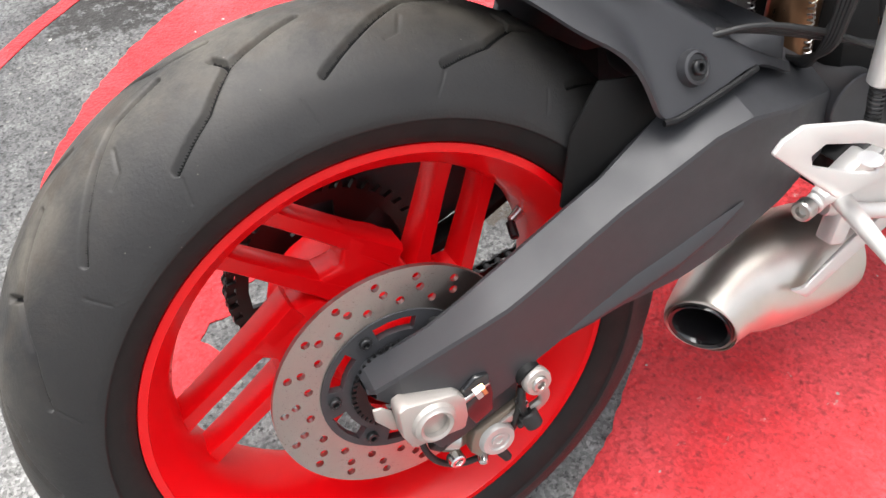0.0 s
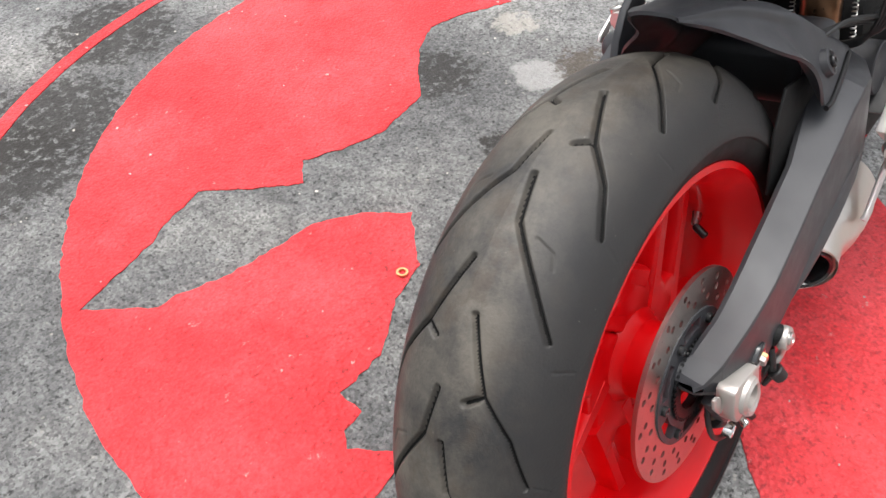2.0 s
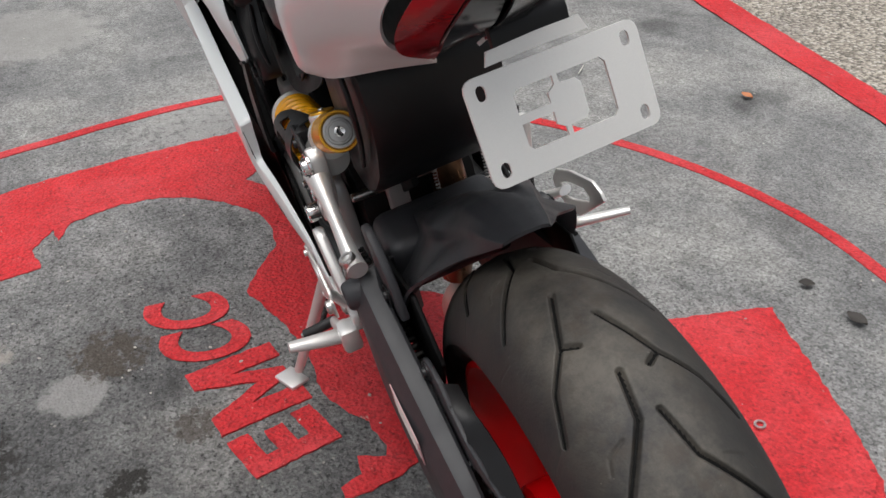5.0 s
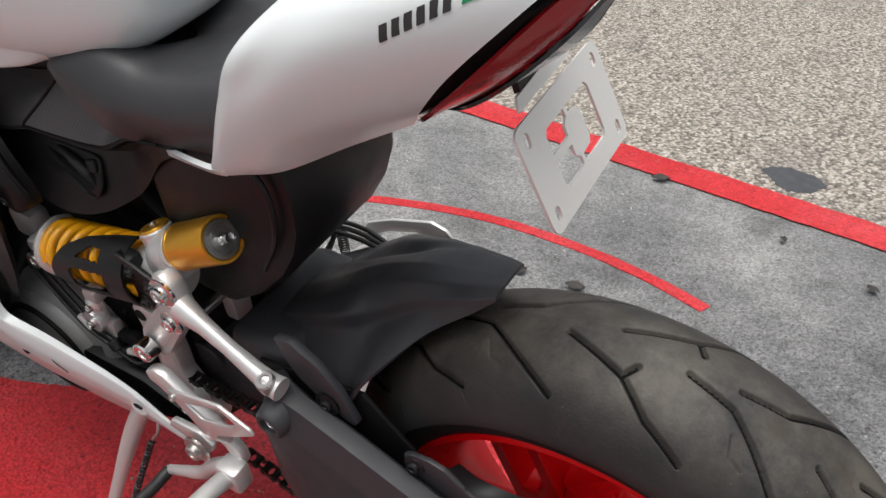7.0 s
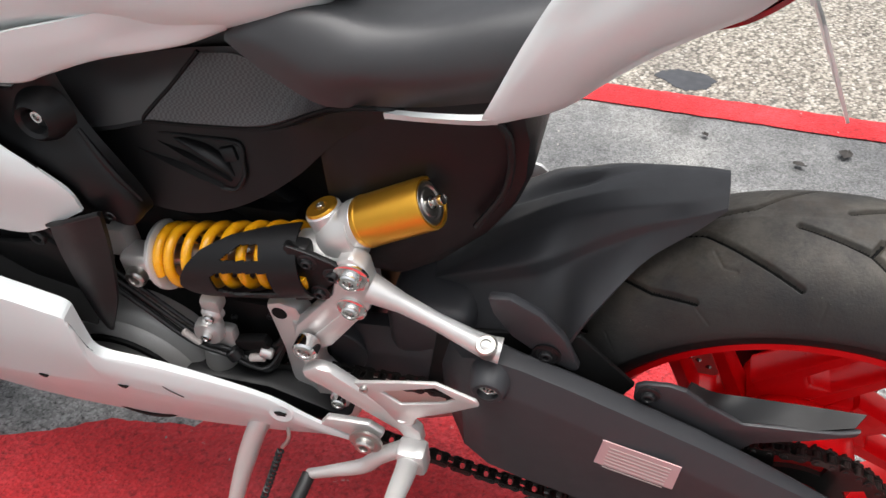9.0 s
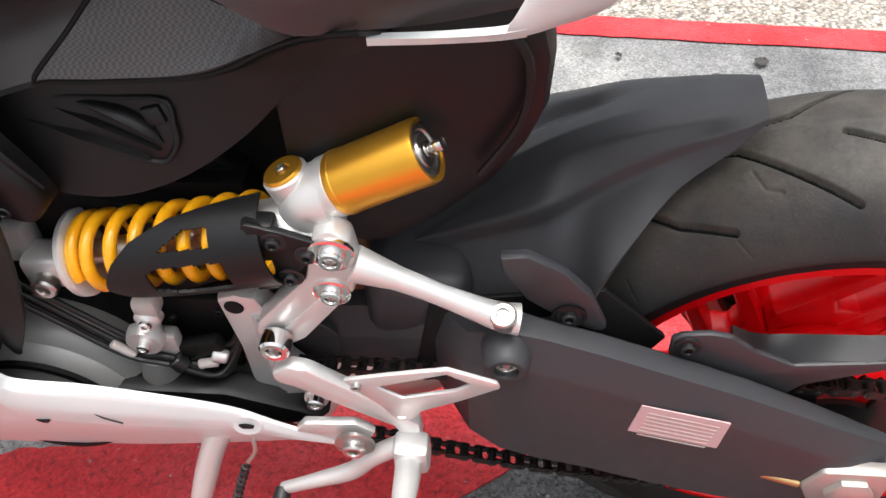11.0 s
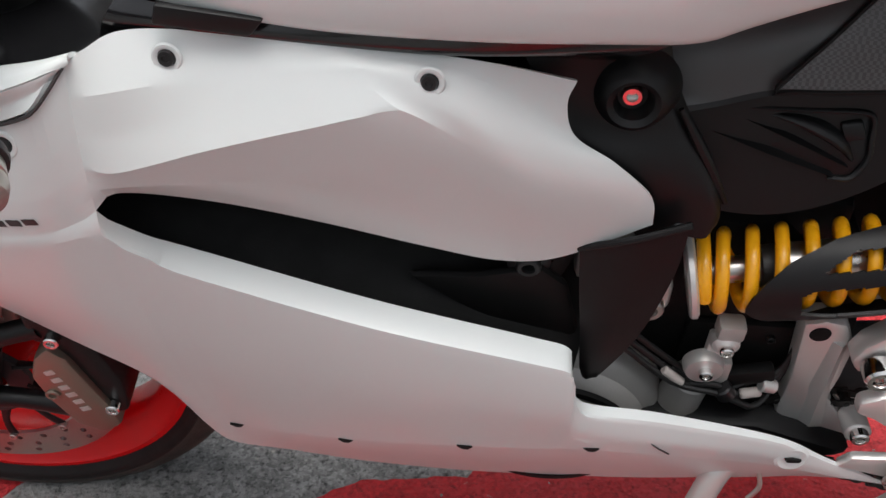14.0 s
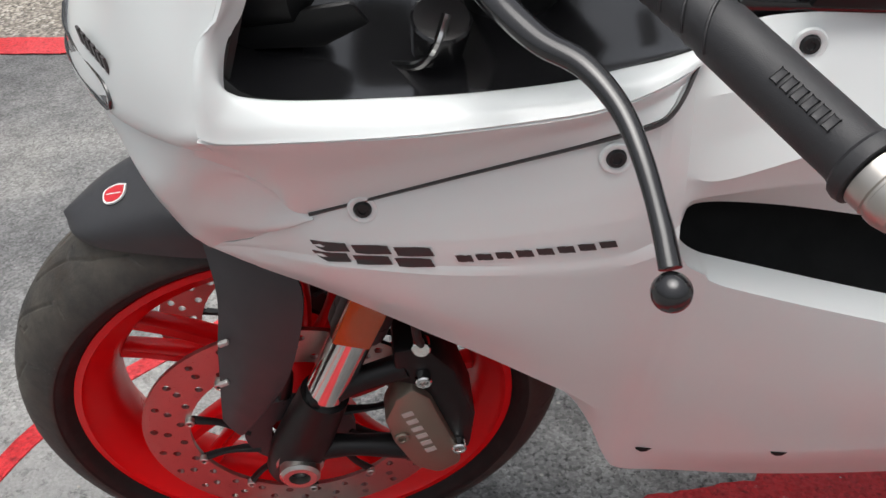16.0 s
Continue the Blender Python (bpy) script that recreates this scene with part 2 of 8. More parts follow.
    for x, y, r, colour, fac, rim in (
        # the patch at x 1.69 is light painted in against the bike's shade
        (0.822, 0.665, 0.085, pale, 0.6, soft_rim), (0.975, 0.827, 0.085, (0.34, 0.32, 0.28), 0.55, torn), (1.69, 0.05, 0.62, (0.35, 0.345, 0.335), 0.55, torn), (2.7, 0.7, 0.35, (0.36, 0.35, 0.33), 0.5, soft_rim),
        (0.336, 0.457, 0.075, brown, 0.9, torn), (0.361, 0.390, 0.06, brown, 0.75, torn), (0.911, 0.594, 0.115, brown, 0.75, torn), (0.66, 0.47, 0.07, brown, 0.6, torn),
        (0.70, 0.85, 0.14, black, 0.85, torn), (0.570, 0.596, 0.06, black, 0.95, torn), (1.29, 1.12, 0.16, (0.05, 0.048, 0.046), 0.6, torn),
        (0.10, 1.42, 0.26, black, 0.8, torn), (0.40, 1.60, 0.24, black, 0.8, torn), (-0.05, 1.34, 0.22, black, 0.8, torn), (0.72, 1.82, 0.30, black, 0.8, torn), (-0.16, 1.68, 0.30, black, 0.8, torn)):
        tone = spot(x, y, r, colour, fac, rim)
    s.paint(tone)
    s.bump(s.cells(170), 0.9, 0.003)
    s.bump(s.noise(55, 7, 0.78), 0.8, 0.005)
    return s.m


def ground_paint():
    s = Shader("red_ground_paint", (0.7, 0.03, 0.05), 0.7, spec=0.4)
    red = s.mix(s.ramp(s.noise(5, 6, 0.7), (0.3, 0.0), (0.7, 1.0)), (0.47, 0.013, 0.018), (0.61, 0.032, 0.037))
    # paler where feet and tyres have rubbed it
    red = s.mix(s.ramp(s.noise(2.3, 7, 0.72), (0.46, 0.0), (0.66, 0.55)), red, (0.66, 0.085, 0.095))
    fine = s.ramp(s.cells(190, out="Color"), (0.2, 0.40), (0.8, 0.60))
    red = s.mix(0.9, red, fine, "OVERLAY")
    pits = s.ramp(s.noise(95, 4, 0.65), (0.33, 0.52), (0.45, 1.0))
    red = s.mix(1.0, red, pits, "MULTIPLY")
    dirt = s.ramp(s.noise(11, 9, 0.8), (0.60, 0.0), (0.74, 0.38))
    red = s.mix(dirt, red, (0.20, 0.035, 0.035))
    chip = s.ramp(s.noise(21, 8, 0.78, (1, 1.6, 1)), (0.635, 0.0), (0.67, 0.8))
    s.paint(s.mix(chip, red, (0.52, 0.34, 0.30)))
    s.bump(s.cells(130), 1.0, 0.004)
    s.bump(s.noise(45, 6, 0.75), 0.9, 0.006)
    return s.m


def aggregate():
    s = Shader("exposed_aggregate", (0.3, 0.28, 0.25), 0.85, spec=0.3)
    pick = s.cells(95, out="Color")
    tone = s.ramp(pick, (0.1, (0.13, 0.115, 0.10)), (0.45, (0.31, 0.28, 0.235)), (0.7, (0.43, 0.39, 0.33)), (0.95, (0.55, 0.52, 0.47)))
    gap = s.ramp(s.cells(95), (0.45, 1.0), (0.75, 0.45))
    tone = s.mix(1.0, tone, gap, "MULTIPLY")
    tone = s.mix(s.ramp(s.noise(2.2, 5), (0.55, 0.0), (0.75, 0.5)), tone, (0.13, 0.12, 0.115))
    s.paint(tone)
    s.bump(s.cells(95), 0.9, 0.005)
    return s.m


ASPHALT, GPAINT, AGGREGATE = asphalt(), ground_paint(), aggregate()


# ---- mesh helpers ----
def part(name, bm, material, parent=None, label="", smooth=35, recalc=True):
    if recalc:
        bmesh.ops.recalc_face_normals(bm, faces=bm.faces[:])
    me = bpy.data.meshes.new(name)
    bm.to_mesh(me)
    bm.free()
    me.materials.append(material)
    me.shade_smooth()
    me.set_sharp_from_angle(angle=radians(smooth))
    ob = new(name, me)
    ob.parent = parent
    return tagged(ob, label)


def share(name, me, parent, m, label=""):
    ob = new(name, me)
    ob.parent, ob.matrix_basis = parent, m
    return tagged(ob, label)


def spline(pts, n):
    """n points along a Catmull-Rom curve through pts, evenly spaced."""
    p = np.array(pts, float)
    if len(p) == 2:
        return p[0] + np.linspace(0, 1, n)[:, None] * (p[1] - p[0])
    q = np.vstack([2 * p[0] - p[1], p, 2 * p[-1] - p[-2]])
    out = []
    for i in range(len(p) - 1):
        a, b, c, d = q[i : i + 4]
        t = np.linspace(0, 1, 24, endpoint=i == len(p) - 2)[:, None]
        out.append(0.5 * (2 * b + (c - a) * t + (2 * a - 5 * b + 4 * c - d) * t**2 + (3 * b - a - 3 * c + d) * t**3))
    out = np.vstack(out)
    s = np.r_[0, np.cumsum(np.linalg.norm(np.diff(out, axis=0), axis=1))]
    return np.stack([np.interp(np.linspace(0, s[-1], n), s, out[:, k]) for k in range(out.shape[1])], 1)


def grid(bm, g, wrap=False):
    """Faces over a grid of points g[i][j]."""
    v = [[bm.verts.new(q) for q in row] for row in g]
    m = len(v[0])
    for i in range(len(v) - 1):
        for j in range(m if wrap else m - 1):
            bm.faces.new((v[i][j], v[i][(j + 1) % m], v[i + 1][(j + 1) % m], v[i + 1][j]))
    return v


def rows_to_grid(rows, nu, nv, soft=True):
    r = np.array([spline(row, nu) for row in rows])
    if soft:
        return np.stack([spline(r[:, j], nv) for j in range(nu)], 1)
    t = np.linspace(0, len(rows) - 1, nv)
    return np.stack([np.stack([np.interp(t, range(len(rows)), r[:, j, k]) for k in range(3)], 1) for j in range(nu)], 1)


def sheet(rows, nu=40, nv=12, thick=0.004, soft=True, mirror=False):
    """A shell through rows of control points, with thickness."""
    bm = bmesh.new()
    g = rows_to_grid(rows, nu, nv, soft)
    grid(bm, g)
    if mirror:
        grid(bm, (g * (1, -1, 1))[::-1])
        bmesh.ops.remove_doubles(bm, verts=bm.verts[:], dist=0.0005)
    return thicken(bm, thick)


def thicken(bm, thick):
    bmesh.ops.recalc_face_normals(bm, faces=bm.faces[:])
    if thick:
        bmesh.ops.solidify(bm, geom=bm.faces[:], thickness=thick)
    return bm


def bevel(bm, size, segments=2, angle=25):
    if size:
        edges = [e for e in bm.edges if len(e.link_faces) == 2 and e.calc_face_angle(0) > radians(angle)]
        bmesh.ops.bevel(bm, geom=edges, offset=size, segments=segments, affect="EDGES", profile=0.5, clamp_overlap=True)
    return bm


def prism(outline, y0, y1, edge=0.002, holes=(), m=None, curve=0, bm=None):
    """An outline in x and z, extruded in y, with holes and bevelled edges."""
    own = bmesh.new()
    loops = [outline, *holes]
    if curve:
        loops = [[tuple(q) for q in spline(list(p) + [p[0]], curve)[:-1]] for p in loops]
    if not holes:
        own.faces.new([own.verts.new((x, y0, z)) for x, z in loops[0]])
    else:
        edges = []
        for loop in loops:
            vs = [own.verts.new((x, y0, z)) for x, z in loop]
            edges += [own.edges.new((vs[i], vs[(i + 1) % len(vs)])) for i in range(len(vs))]
        bmesh.ops.triangle_fill(own, use_beauty=True, edges=edges)
    out = bmesh.ops.extrude_face_region(own, geom=own.faces[:])
    bmesh.ops.translate(own, vec=(0, y1 - y0, 0), verts=[v for v in out["geom"] if isinstance(v, bmesh.types.BMVert)])
    bmesh.ops.recalc_face_normals(own, faces=own.faces[:])
    bevel(own, edge)
    if m is not None:
        own.transform(m)
    return join(bm, own)


def join(bm, own):
    if bm is None:
        return own
    me = bpy.data.meshes.new("join")
    own.to_mesh(me)
    own.free()
    bm.from_mesh(me)
    bpy.data.meshes.remove(me)
    return bm


def lathe(profile, centre=(0, 0, 0), axis=(0, 1, 0), seg=48, closed=False, bm=None):
    """A profile of (radius, along) turned about an axis through centre."""
    own = bmesh.new()
    q = Vector((0, 0, 1)).rotation_difference(Vector(axis)).to_matrix().to_4x4()
    pts = list(profile) + ([profile[0]] if closed else [])
    g = [[(max(r, 1e-5) * math.cos(a), max(r, 1e-5) * math.sin(a), h) for a in np.linspace(0, 2 * math.pi, seg, endpoint=False)] for r, h in pts]
    grid(own, g, wrap=True)
    bmesh.ops.remove_doubles(own, verts=own.verts[:], dist=0.00004)
    own.transform(Matrix.Translation(centre) @ q)
    bmesh.ops.recalc_face_normals(own, faces=own.faces[:])
    return join(bm, own)


def rod(p0, p1, r0, r1=None, seg=20, edge=0.0015, bm=None):
    """A solid round bar with bevelled ends."""
    r1 = r0 if r1 is None else r1
    d = Vector(p1) - Vector(p0)
    n, e = d.length, min(edge, r0 / 2, r1 / 2)
    return lathe([(0, 0), (r0 - e, 0), (r0, e), (r1, n - e), (r1 - e, n), (0, n)], p0, d, seg, bm=bm)


def tube(pts, r, seg=10, n=40, bm=None, squash=1.0, caps=True):
    """A hose or bent bar along a smooth curve; r is one radius or several along it."""
    own = bmesh.new()
    c = spline(pts, n)
    rr = np.interp(np.linspace(0, 1, n), np.linspace(0, 1, len(r)), r) if hasattr(r, "__len__") else np.full(n, r)
    t = np.gradient(c, axis=0)
    t /= np.linalg.norm(t, axis=1)[:, None]
    up = np.array((0.0, 0.0, 1.0)) if abs(t[0][2]) < 0.9 else np.array((0.0, 1.0, 0.0))
    g = []
    for k in range(n):
        side = np.cross(t[k], up)
        side /= np.linalg.norm(side)
        up = np.cross(side, t[k])
        g.append([c[k] + rr[k] * (math.cos(a) * side + squash * math.sin(a) * up) for a in np.linspace(0, 2 * math.pi, seg, endpoint=False)])
    v = grid(own, g, wrap=True)
    if caps:
        own.faces.new(v[0])
        own.faces.new(v[-1])
    bmesh.ops.recalc_face_normals(own, faces=own.faces[:])
    return join(bm, own)


def box(c, s, edge=0.003, m=None, bm=None, segments=2):
    own = bmesh.new()
    bmesh.ops.create_cube(own, size=1.0)
    own.transform(Matrix.Translation(c) @ (m or Matrix()) @ Matrix.Diagonal((*s, 1)))
    bevel(own, edge, segments)
    return join(bm, own)


def loft(sections, caps=True, bm=None):
    """A skin over closed loops with the same number of points."""
    own = bmesh.new()
    v = grid(own, sections, wrap=True)
    if caps:
        own.faces.new(v[0])
        own.faces.new(v[-1])
    bmesh.ops.recalc_face_normals(own, faces=own.faces[:])
    return join(bm, own)


def oval(x, y, z, w, h, e=2.6, n=28):
    """A rounded-box loop across x."""
    out = []
    for a in np.linspace(0, 2 * math.pi, n, endpoint=False):
        c, s = math.cos(a), math.sin(a)
        out.append((x, y + w * math.copysign(abs(c) ** (2 / e), c), z + h * math.copysign(abs(s) ** (2 / e), s)))
    return out


def body(stations, e=2.6, n=28, steps=0):
    """A rounded body from stations (x, y, z, half width, half height)."""
    st = spline(stations, steps) if steps else stations
    return loft([oval(*q, e=e, n=n) for q in st])


BOLTS = {}


def bolt(pos, r=0.006, axis=(0, 1, 0), material=None, parent=None, washer=False, name="bolt", label=""):
    """A socket-head bolt; alike ones share a mesh."""
    key = (round(r, 4), material.name, washer)
    if key not in BOLTS:
        h, hole = r * 0.9, r * 0.5
        prof = [(r * 1.02, -r * 0.4), (r, h * 0.8), (r * 0.86, h), (hole * 1.1, h), (hole, h * 0.9), (hole, h * 0.25), (0, h * 0.2)]
        if washer:
            prof = [(r * 1.75, -r * 0.2), (r * 1.75, r * 0.12), (r * 1.6, r * 0.2), (r * 1.02, r * 0.2)] + prof[1:]
        bm = lathe(prof, seg=18, axis=(0, 0, 1))
        me = bpy.data.meshes.new("bolt")
        bm.to_mesh(me)
        bm.free()
        me.materials.append(material)
        me.shade_smooth()
        me.set_sharp_from_angle(angle=radians(35))
        BOLTS[key] = me
    q = Vector((0, 0, 1)).rotation_difference(Vector(axis)).to_matrix().to_4x4()
    return share(name, BOLTS[key], parent, Matrix.Translation(pos) @ q, label)


def decal(g, poly, s=1, lift=0.0009, cuts=3):
    """A thin patch that lies on the surface g at places given in x and z."""
    pts = np.asarray(g).reshape(-1, 3)

    def on(x, z):
        d = np.hypot(pts[:, 0] - x, pts[:, 2] - z)
        near = np.argsort(d)[:4]
        w = 1 / (d[near] + 1e-5)
        return float((pts[near, 1] * w).sum() / w.sum())

    a, b, c, d = [np.array(q) for q in poly]
    rows = []
    for i in range(cuts + 1):
        row = []
        for j in range(cuts + 1):
            u, v = i / cuts, j / cuts
            x, z = (1 - u) * ((1 - v) * a + v * b) + u * ((1 - v) * d + v * c)
            row.append((x, on(x, z) + s * lift, z + lift * 0.4))
        rows.append(row)
    bm = bmesh.new()
    grid(bm, rows)
    return thicken(bm, 0.0004)


def by_x(rows, xs, nv, soft=True):
    """A grid whose columns stand at given x, from rows that run along x."""
    out = []
    for row in rows:
        d = spline(row, 600)
        o = np.argsort(d[:, 0])
        out.append(np.stack([xs] + [np.interp(xs, d[o, 0], d[o, k]) for k in (1, 2)], 1))
    r = np.array(out)
    if soft:
        return np.stack([spline(r[:, j], nv) for j in range(len(xs))], 1)
    t = np.linspace(0, len(rows) - 1, nv)
    return np.stack([np.stack([np.interp(t, range(len(rows)), r[:, j, k]) for k in range(3)], 1) for j in range(len(xs))], 1)


# ---- the ground ----
def flat(points, z, thick=0.0015, jitter=0.0, step=0.02, seed=1, bm=None):
    """A thin layer on the ground with a slightly ragged edge."""
    rnd = random.Random(seed)
    out = []
    for i, (x, y) in enumerate(points):
        x2, y2 = points[(i + 1) % len(points)]
        n = max(1, int(math.hypot(x2 - x, y2 - y) / step)) if jitter else 1
        for k in range(n):
            out.append((x + (x2 - x) * k / n + rnd.uniform(-jitter, jitter), y + (y2 - y) * k / n + rnd.uniform(-jitter, jitter)))
    own = bmesh.new()
    vs = [own.verts.new((x, y, z)) for x, y in out]
    edges = [own.edges.new((vs[i], vs[(i + 1) % len(vs)])) for i in range(len(vs))]
    bmesh.ops.triangle_fill(own, use_beauty=True, edges=edges)
    ext = bmesh.ops.extrude_face_region(own, geom=own.faces[:])
    bmesh.ops.translate(own, vec=(0, 0, -thick), verts=[v for v in ext["geom"] if isinstance(v, bmesh.types.BMVert)])
    return join(bm, own)


def arc(cx, cy, r, a0, a1, n):
    return [(cx + r * math.cos(radians(a)), cy + r * math.sin(radians(a))) for a in np.linspace(a0, a1, n)]


bm = bmesh.new()
for x0, x1, y0, y1 in ((-200, 200, -200, 200),):
    bm.faces.new([bm.verts.new(q) for q in ((x0, y0, 0), (x1, y0, 0), (x1, y1, 0), (x0, y1, 0))])
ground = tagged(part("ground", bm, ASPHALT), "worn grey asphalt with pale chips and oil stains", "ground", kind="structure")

EDGE = lambda x: -1.374 - 0.088 * x  # noqa: E731
bm = flat([(-30, EDGE(-30) - 0.115), (30, EDGE(30) - 0.115), (30, -40), (-30, -40)], 0.004, 0.003)
tagged(part("pavement", bm, AGGREGATE), "beige exposed-aggregate concrete paving beyond the painted border", "pavement", kind="structure")
bm = flat([(-8 + i, EDGE(-8 + i)) for i in range(0, 17)] + [(8 - i, EDGE(8 - i) - 0.12) for i in range(0, 17)], 0.0055, 0.0015, 0.003, 0.05, 3)
tagged(part("painted_border", bm, GPAINT), "straight red painted border line on the asphalt", "road marking", kind="structure")

tar = [(0.248, -1.630), (0.215, -1.585), (0.15, -1.530), (0.10, -1.560), (0.071, -1.623), (0.10, -1.665), (0.18, -1.680), (0.23, -1.660)]
tagged(part("tar_patch", flat(tar, 0.0060, 0.001, 0.006, 0.012, 17), worn("old_tar", (0.05, 0.052, 0.058), 0.75, 0, 0, 0.4, 90, 0.6)), "dark worn tar patch on the paving", "stain", kind="structure")

CX, CY = 0.667, 0.421
outer = []
for a in range(-21, 181, 3):
    r = 1.021 + float(np.interp(a, [-21, -17, -8, 0, 10, 25, 42, 55, 75, 100, 130, 150, 165], [0.082, 0.072, 0.03, 0.004, -0.008, 0.005, 0.024, 0.0, -0.012, -0.006, -0.008, 0.004, 0.018]))
    outer.append((CX + r * math.cos(radians(a)), CY + r * math.sin(radians(a))))
inner = [(-0.32, 0.28), (-0.095, 0.295), (-0.139, 0.374), (-0.118, 0.393), (-0.078, 0.398), (-0.073, 0.444), (0.02, 0.443), (0.116, 0.493), (0.212, 0.516), (0.309, 0.610), (0.258, 0.685), (0.182, 0.735),
         (0.092, 0.752), (0.008, 0.767), (-0.085, 0.806), (-0.122, 0.810), (-0.202, 0.915), (-0.094, 0.931), (-0.025, 0.942), (0.033, 0.965), (0.123, 0.978), (0.191, 0.899),
         (0.254, 0.830), (0.304, 0.882), (0.376, 0.842), (0.466, 0.810)]
inner2 = [(0.613, 0.825), (0.678, 0.882), (0.751, 0.937), (0.846, 0.977), (0.924, 0.955), (1.050, 0.887), (1.062, 0.951), (1.120, 0.971), (1.118, 1.029), (1.096, 1.054), (1.154, 1.170),
          (1.221, 1.140), (1.259, 1.030), (1.320, 0.935), (1.350, 0.885), (1.357, 0.828), (1.245, 0.795), (1.257, 0.702), (1.335, 0.722), (1.408, 0.675), (1.353, 0.663), (1.422, 0.635),
          (1.457, 0.515), (1.455, 0.437), (1.415, 0.330), (1.43, 0.24), (1.48, 0.18), (1.545, 0.142), (1.517, 0.109), (1.48, 0.058), (1.44, 0.0), (1.50, -0.09), (1.62, -0.10), (1.67, -0.04)]
emblem = part("painted_emblem", flat(outer + inner + inner2, 0.0021, 0.0020, 0.0030, 0.014, 5), GPAINT)
tagged(emblem, "large red painted emblem with a torn outline on asphalt", "road marking", kind="structure")
centre = [(1.43, 0.36), (1.373, 0.285), (1.295, 0.220), (1.221, 0.200), (1.139, 0.211), (1.077, 0.262), (1.002, 0.308), (0.879, 0.264), (0.765, 0.240), (0.652, 0.245), (0.598, 0.224), (0.562, 0.194),
          (0.485, 0.178), (0.464, 0.188), (0.480, 0.235), (0.441, 0.235), (0.429, 0.275), (0.397, 0.276), (0.408, 0.20), (0.435, 0.12), (0.408, 0.069), (0.341, 0.021), (0.289, -0.029), (0.200, -0.078),
          (0.10, -0.16), (0.02, -0.32), (-0.03, -0.43), (0.10, -0.540), (0.225, -0.585), (0.340, -0.615), (0.530, -0.665), (0.570, -0.488), (0.585, -0.41), (0.625, -0.325), (0.708, -0.230),
          (0.80, -0.10), (0.88, -0.004), (1.02, 0.017), (1.12, 0.075), (1.24, 0.12), (1.36, 0.14), (1.46, 0.22)]
part("painted_field", flat(centre, 0.0028, 0.0027, 0.0030, 0.014, 6), GPAINT, emblem)
sway = lambda a: 1.289 + float(np.interp(a, [-105, -85, -60, -50, -42, -35, -28, -22, -17, -8, 3, 12, 30, 55, 80, 95, 110], [0.052, 0.046, 0.000, -0.003, -0.012, -0.008, 0.042, 0.083, 0.085, 0.052, 0.008, -0.014, 0.006, 0.016, -0.034, -0.040, -0.040]))  # noqa: E731
ring = [(0.617 + (sway(a) + d) * math.cos(radians(a)), 0.378 + (sway(a) + d) * math.sin(radians(a))) for d, way in ((0.017, 1), (-0.017, -1)) for a in np.linspace(-110, 165, 180)[::way]]
part("painted_ring", flat(ring, 0.0024, 0.0023, 0.001, 0.04, 9), GPAINT, emblem)


def letter(ch, foot, right, up, grow):
    """A painted capital: foot corner, the ways across and up the letter."""
    cu = bpy.data.curves.new("letter", "FONT")
    cu.body, cu.offset, cu.extrude, cu.resolution_u = ch, grow, 0.001, 6
    ob = new("letter", cu)
    me = bpy.data.meshes.new_from_object(ob)
    bpy.data.objects.remove(ob)
    bm = bmesh.new()
    bm.from_mesh(me)
    bpy.data.meshes.remove(me)
    xs, ys = [v.co.x for v in bm.verts], [v.co.y for v in bm.verts]
    x0, x1, y0, y1 = min(xs), max(xs), min(ys), max(ys)
    for v in bm.verts:
        p = Vector(foot) + Vector(right) * (v.co.x - x0) / (x1 - x0) + Vector(up) * (v.co.y - y0) / (y1 - y0)
        v.co = (p.x, p.y, 0.0026 + v.co.z)
    part("painted_letter", bm, GPAINT, emblem)


def strokes(shape, foot, right, up):
    """A painted capital from its own outline on a unit square."""
    pts = [Vector(foot) + Vector(right) * u + Vector(up) * v for u, v in shape]
    part("painted_letter", flat([(p.x, p.y) for p in pts], 0.0038, 0.0037, 0.0012, 0.012, 4), GPAINT, emblem)


strokes([(0, 0), (1, 0), (1, 0.24), (0.36, 0.24), (0.36, 0.39), (0.88, 0.39), (0.88, 0.61), (0.36, 0.61), (0.36, 0.76), (1, 0.76), (1, 1), (0, 1)], (0.533, 0.244), (0.095, 0.030), (-0.034, 0.156))
strokes([(0, 0), (0.25, 0), (0.25, 0.56), (0.44, 0.04), (0.57, 0.04), (0.75, 0.56), (0.75, 0), (1, 0), (1, 1), (0.74, 1), (0.505, 0.36), (0.26, 1), (0, 1)], (0.645, 0.266), (0.178, 0.036), (-0.032, 0.168))
letter("C", (0.815, 0.318), (0.105, 0.020), (0.002, 0.172), 0.035)
letter("C", (0.922, 0.338), (0.105, 0.024), (0.004, 0.165), 0.035)


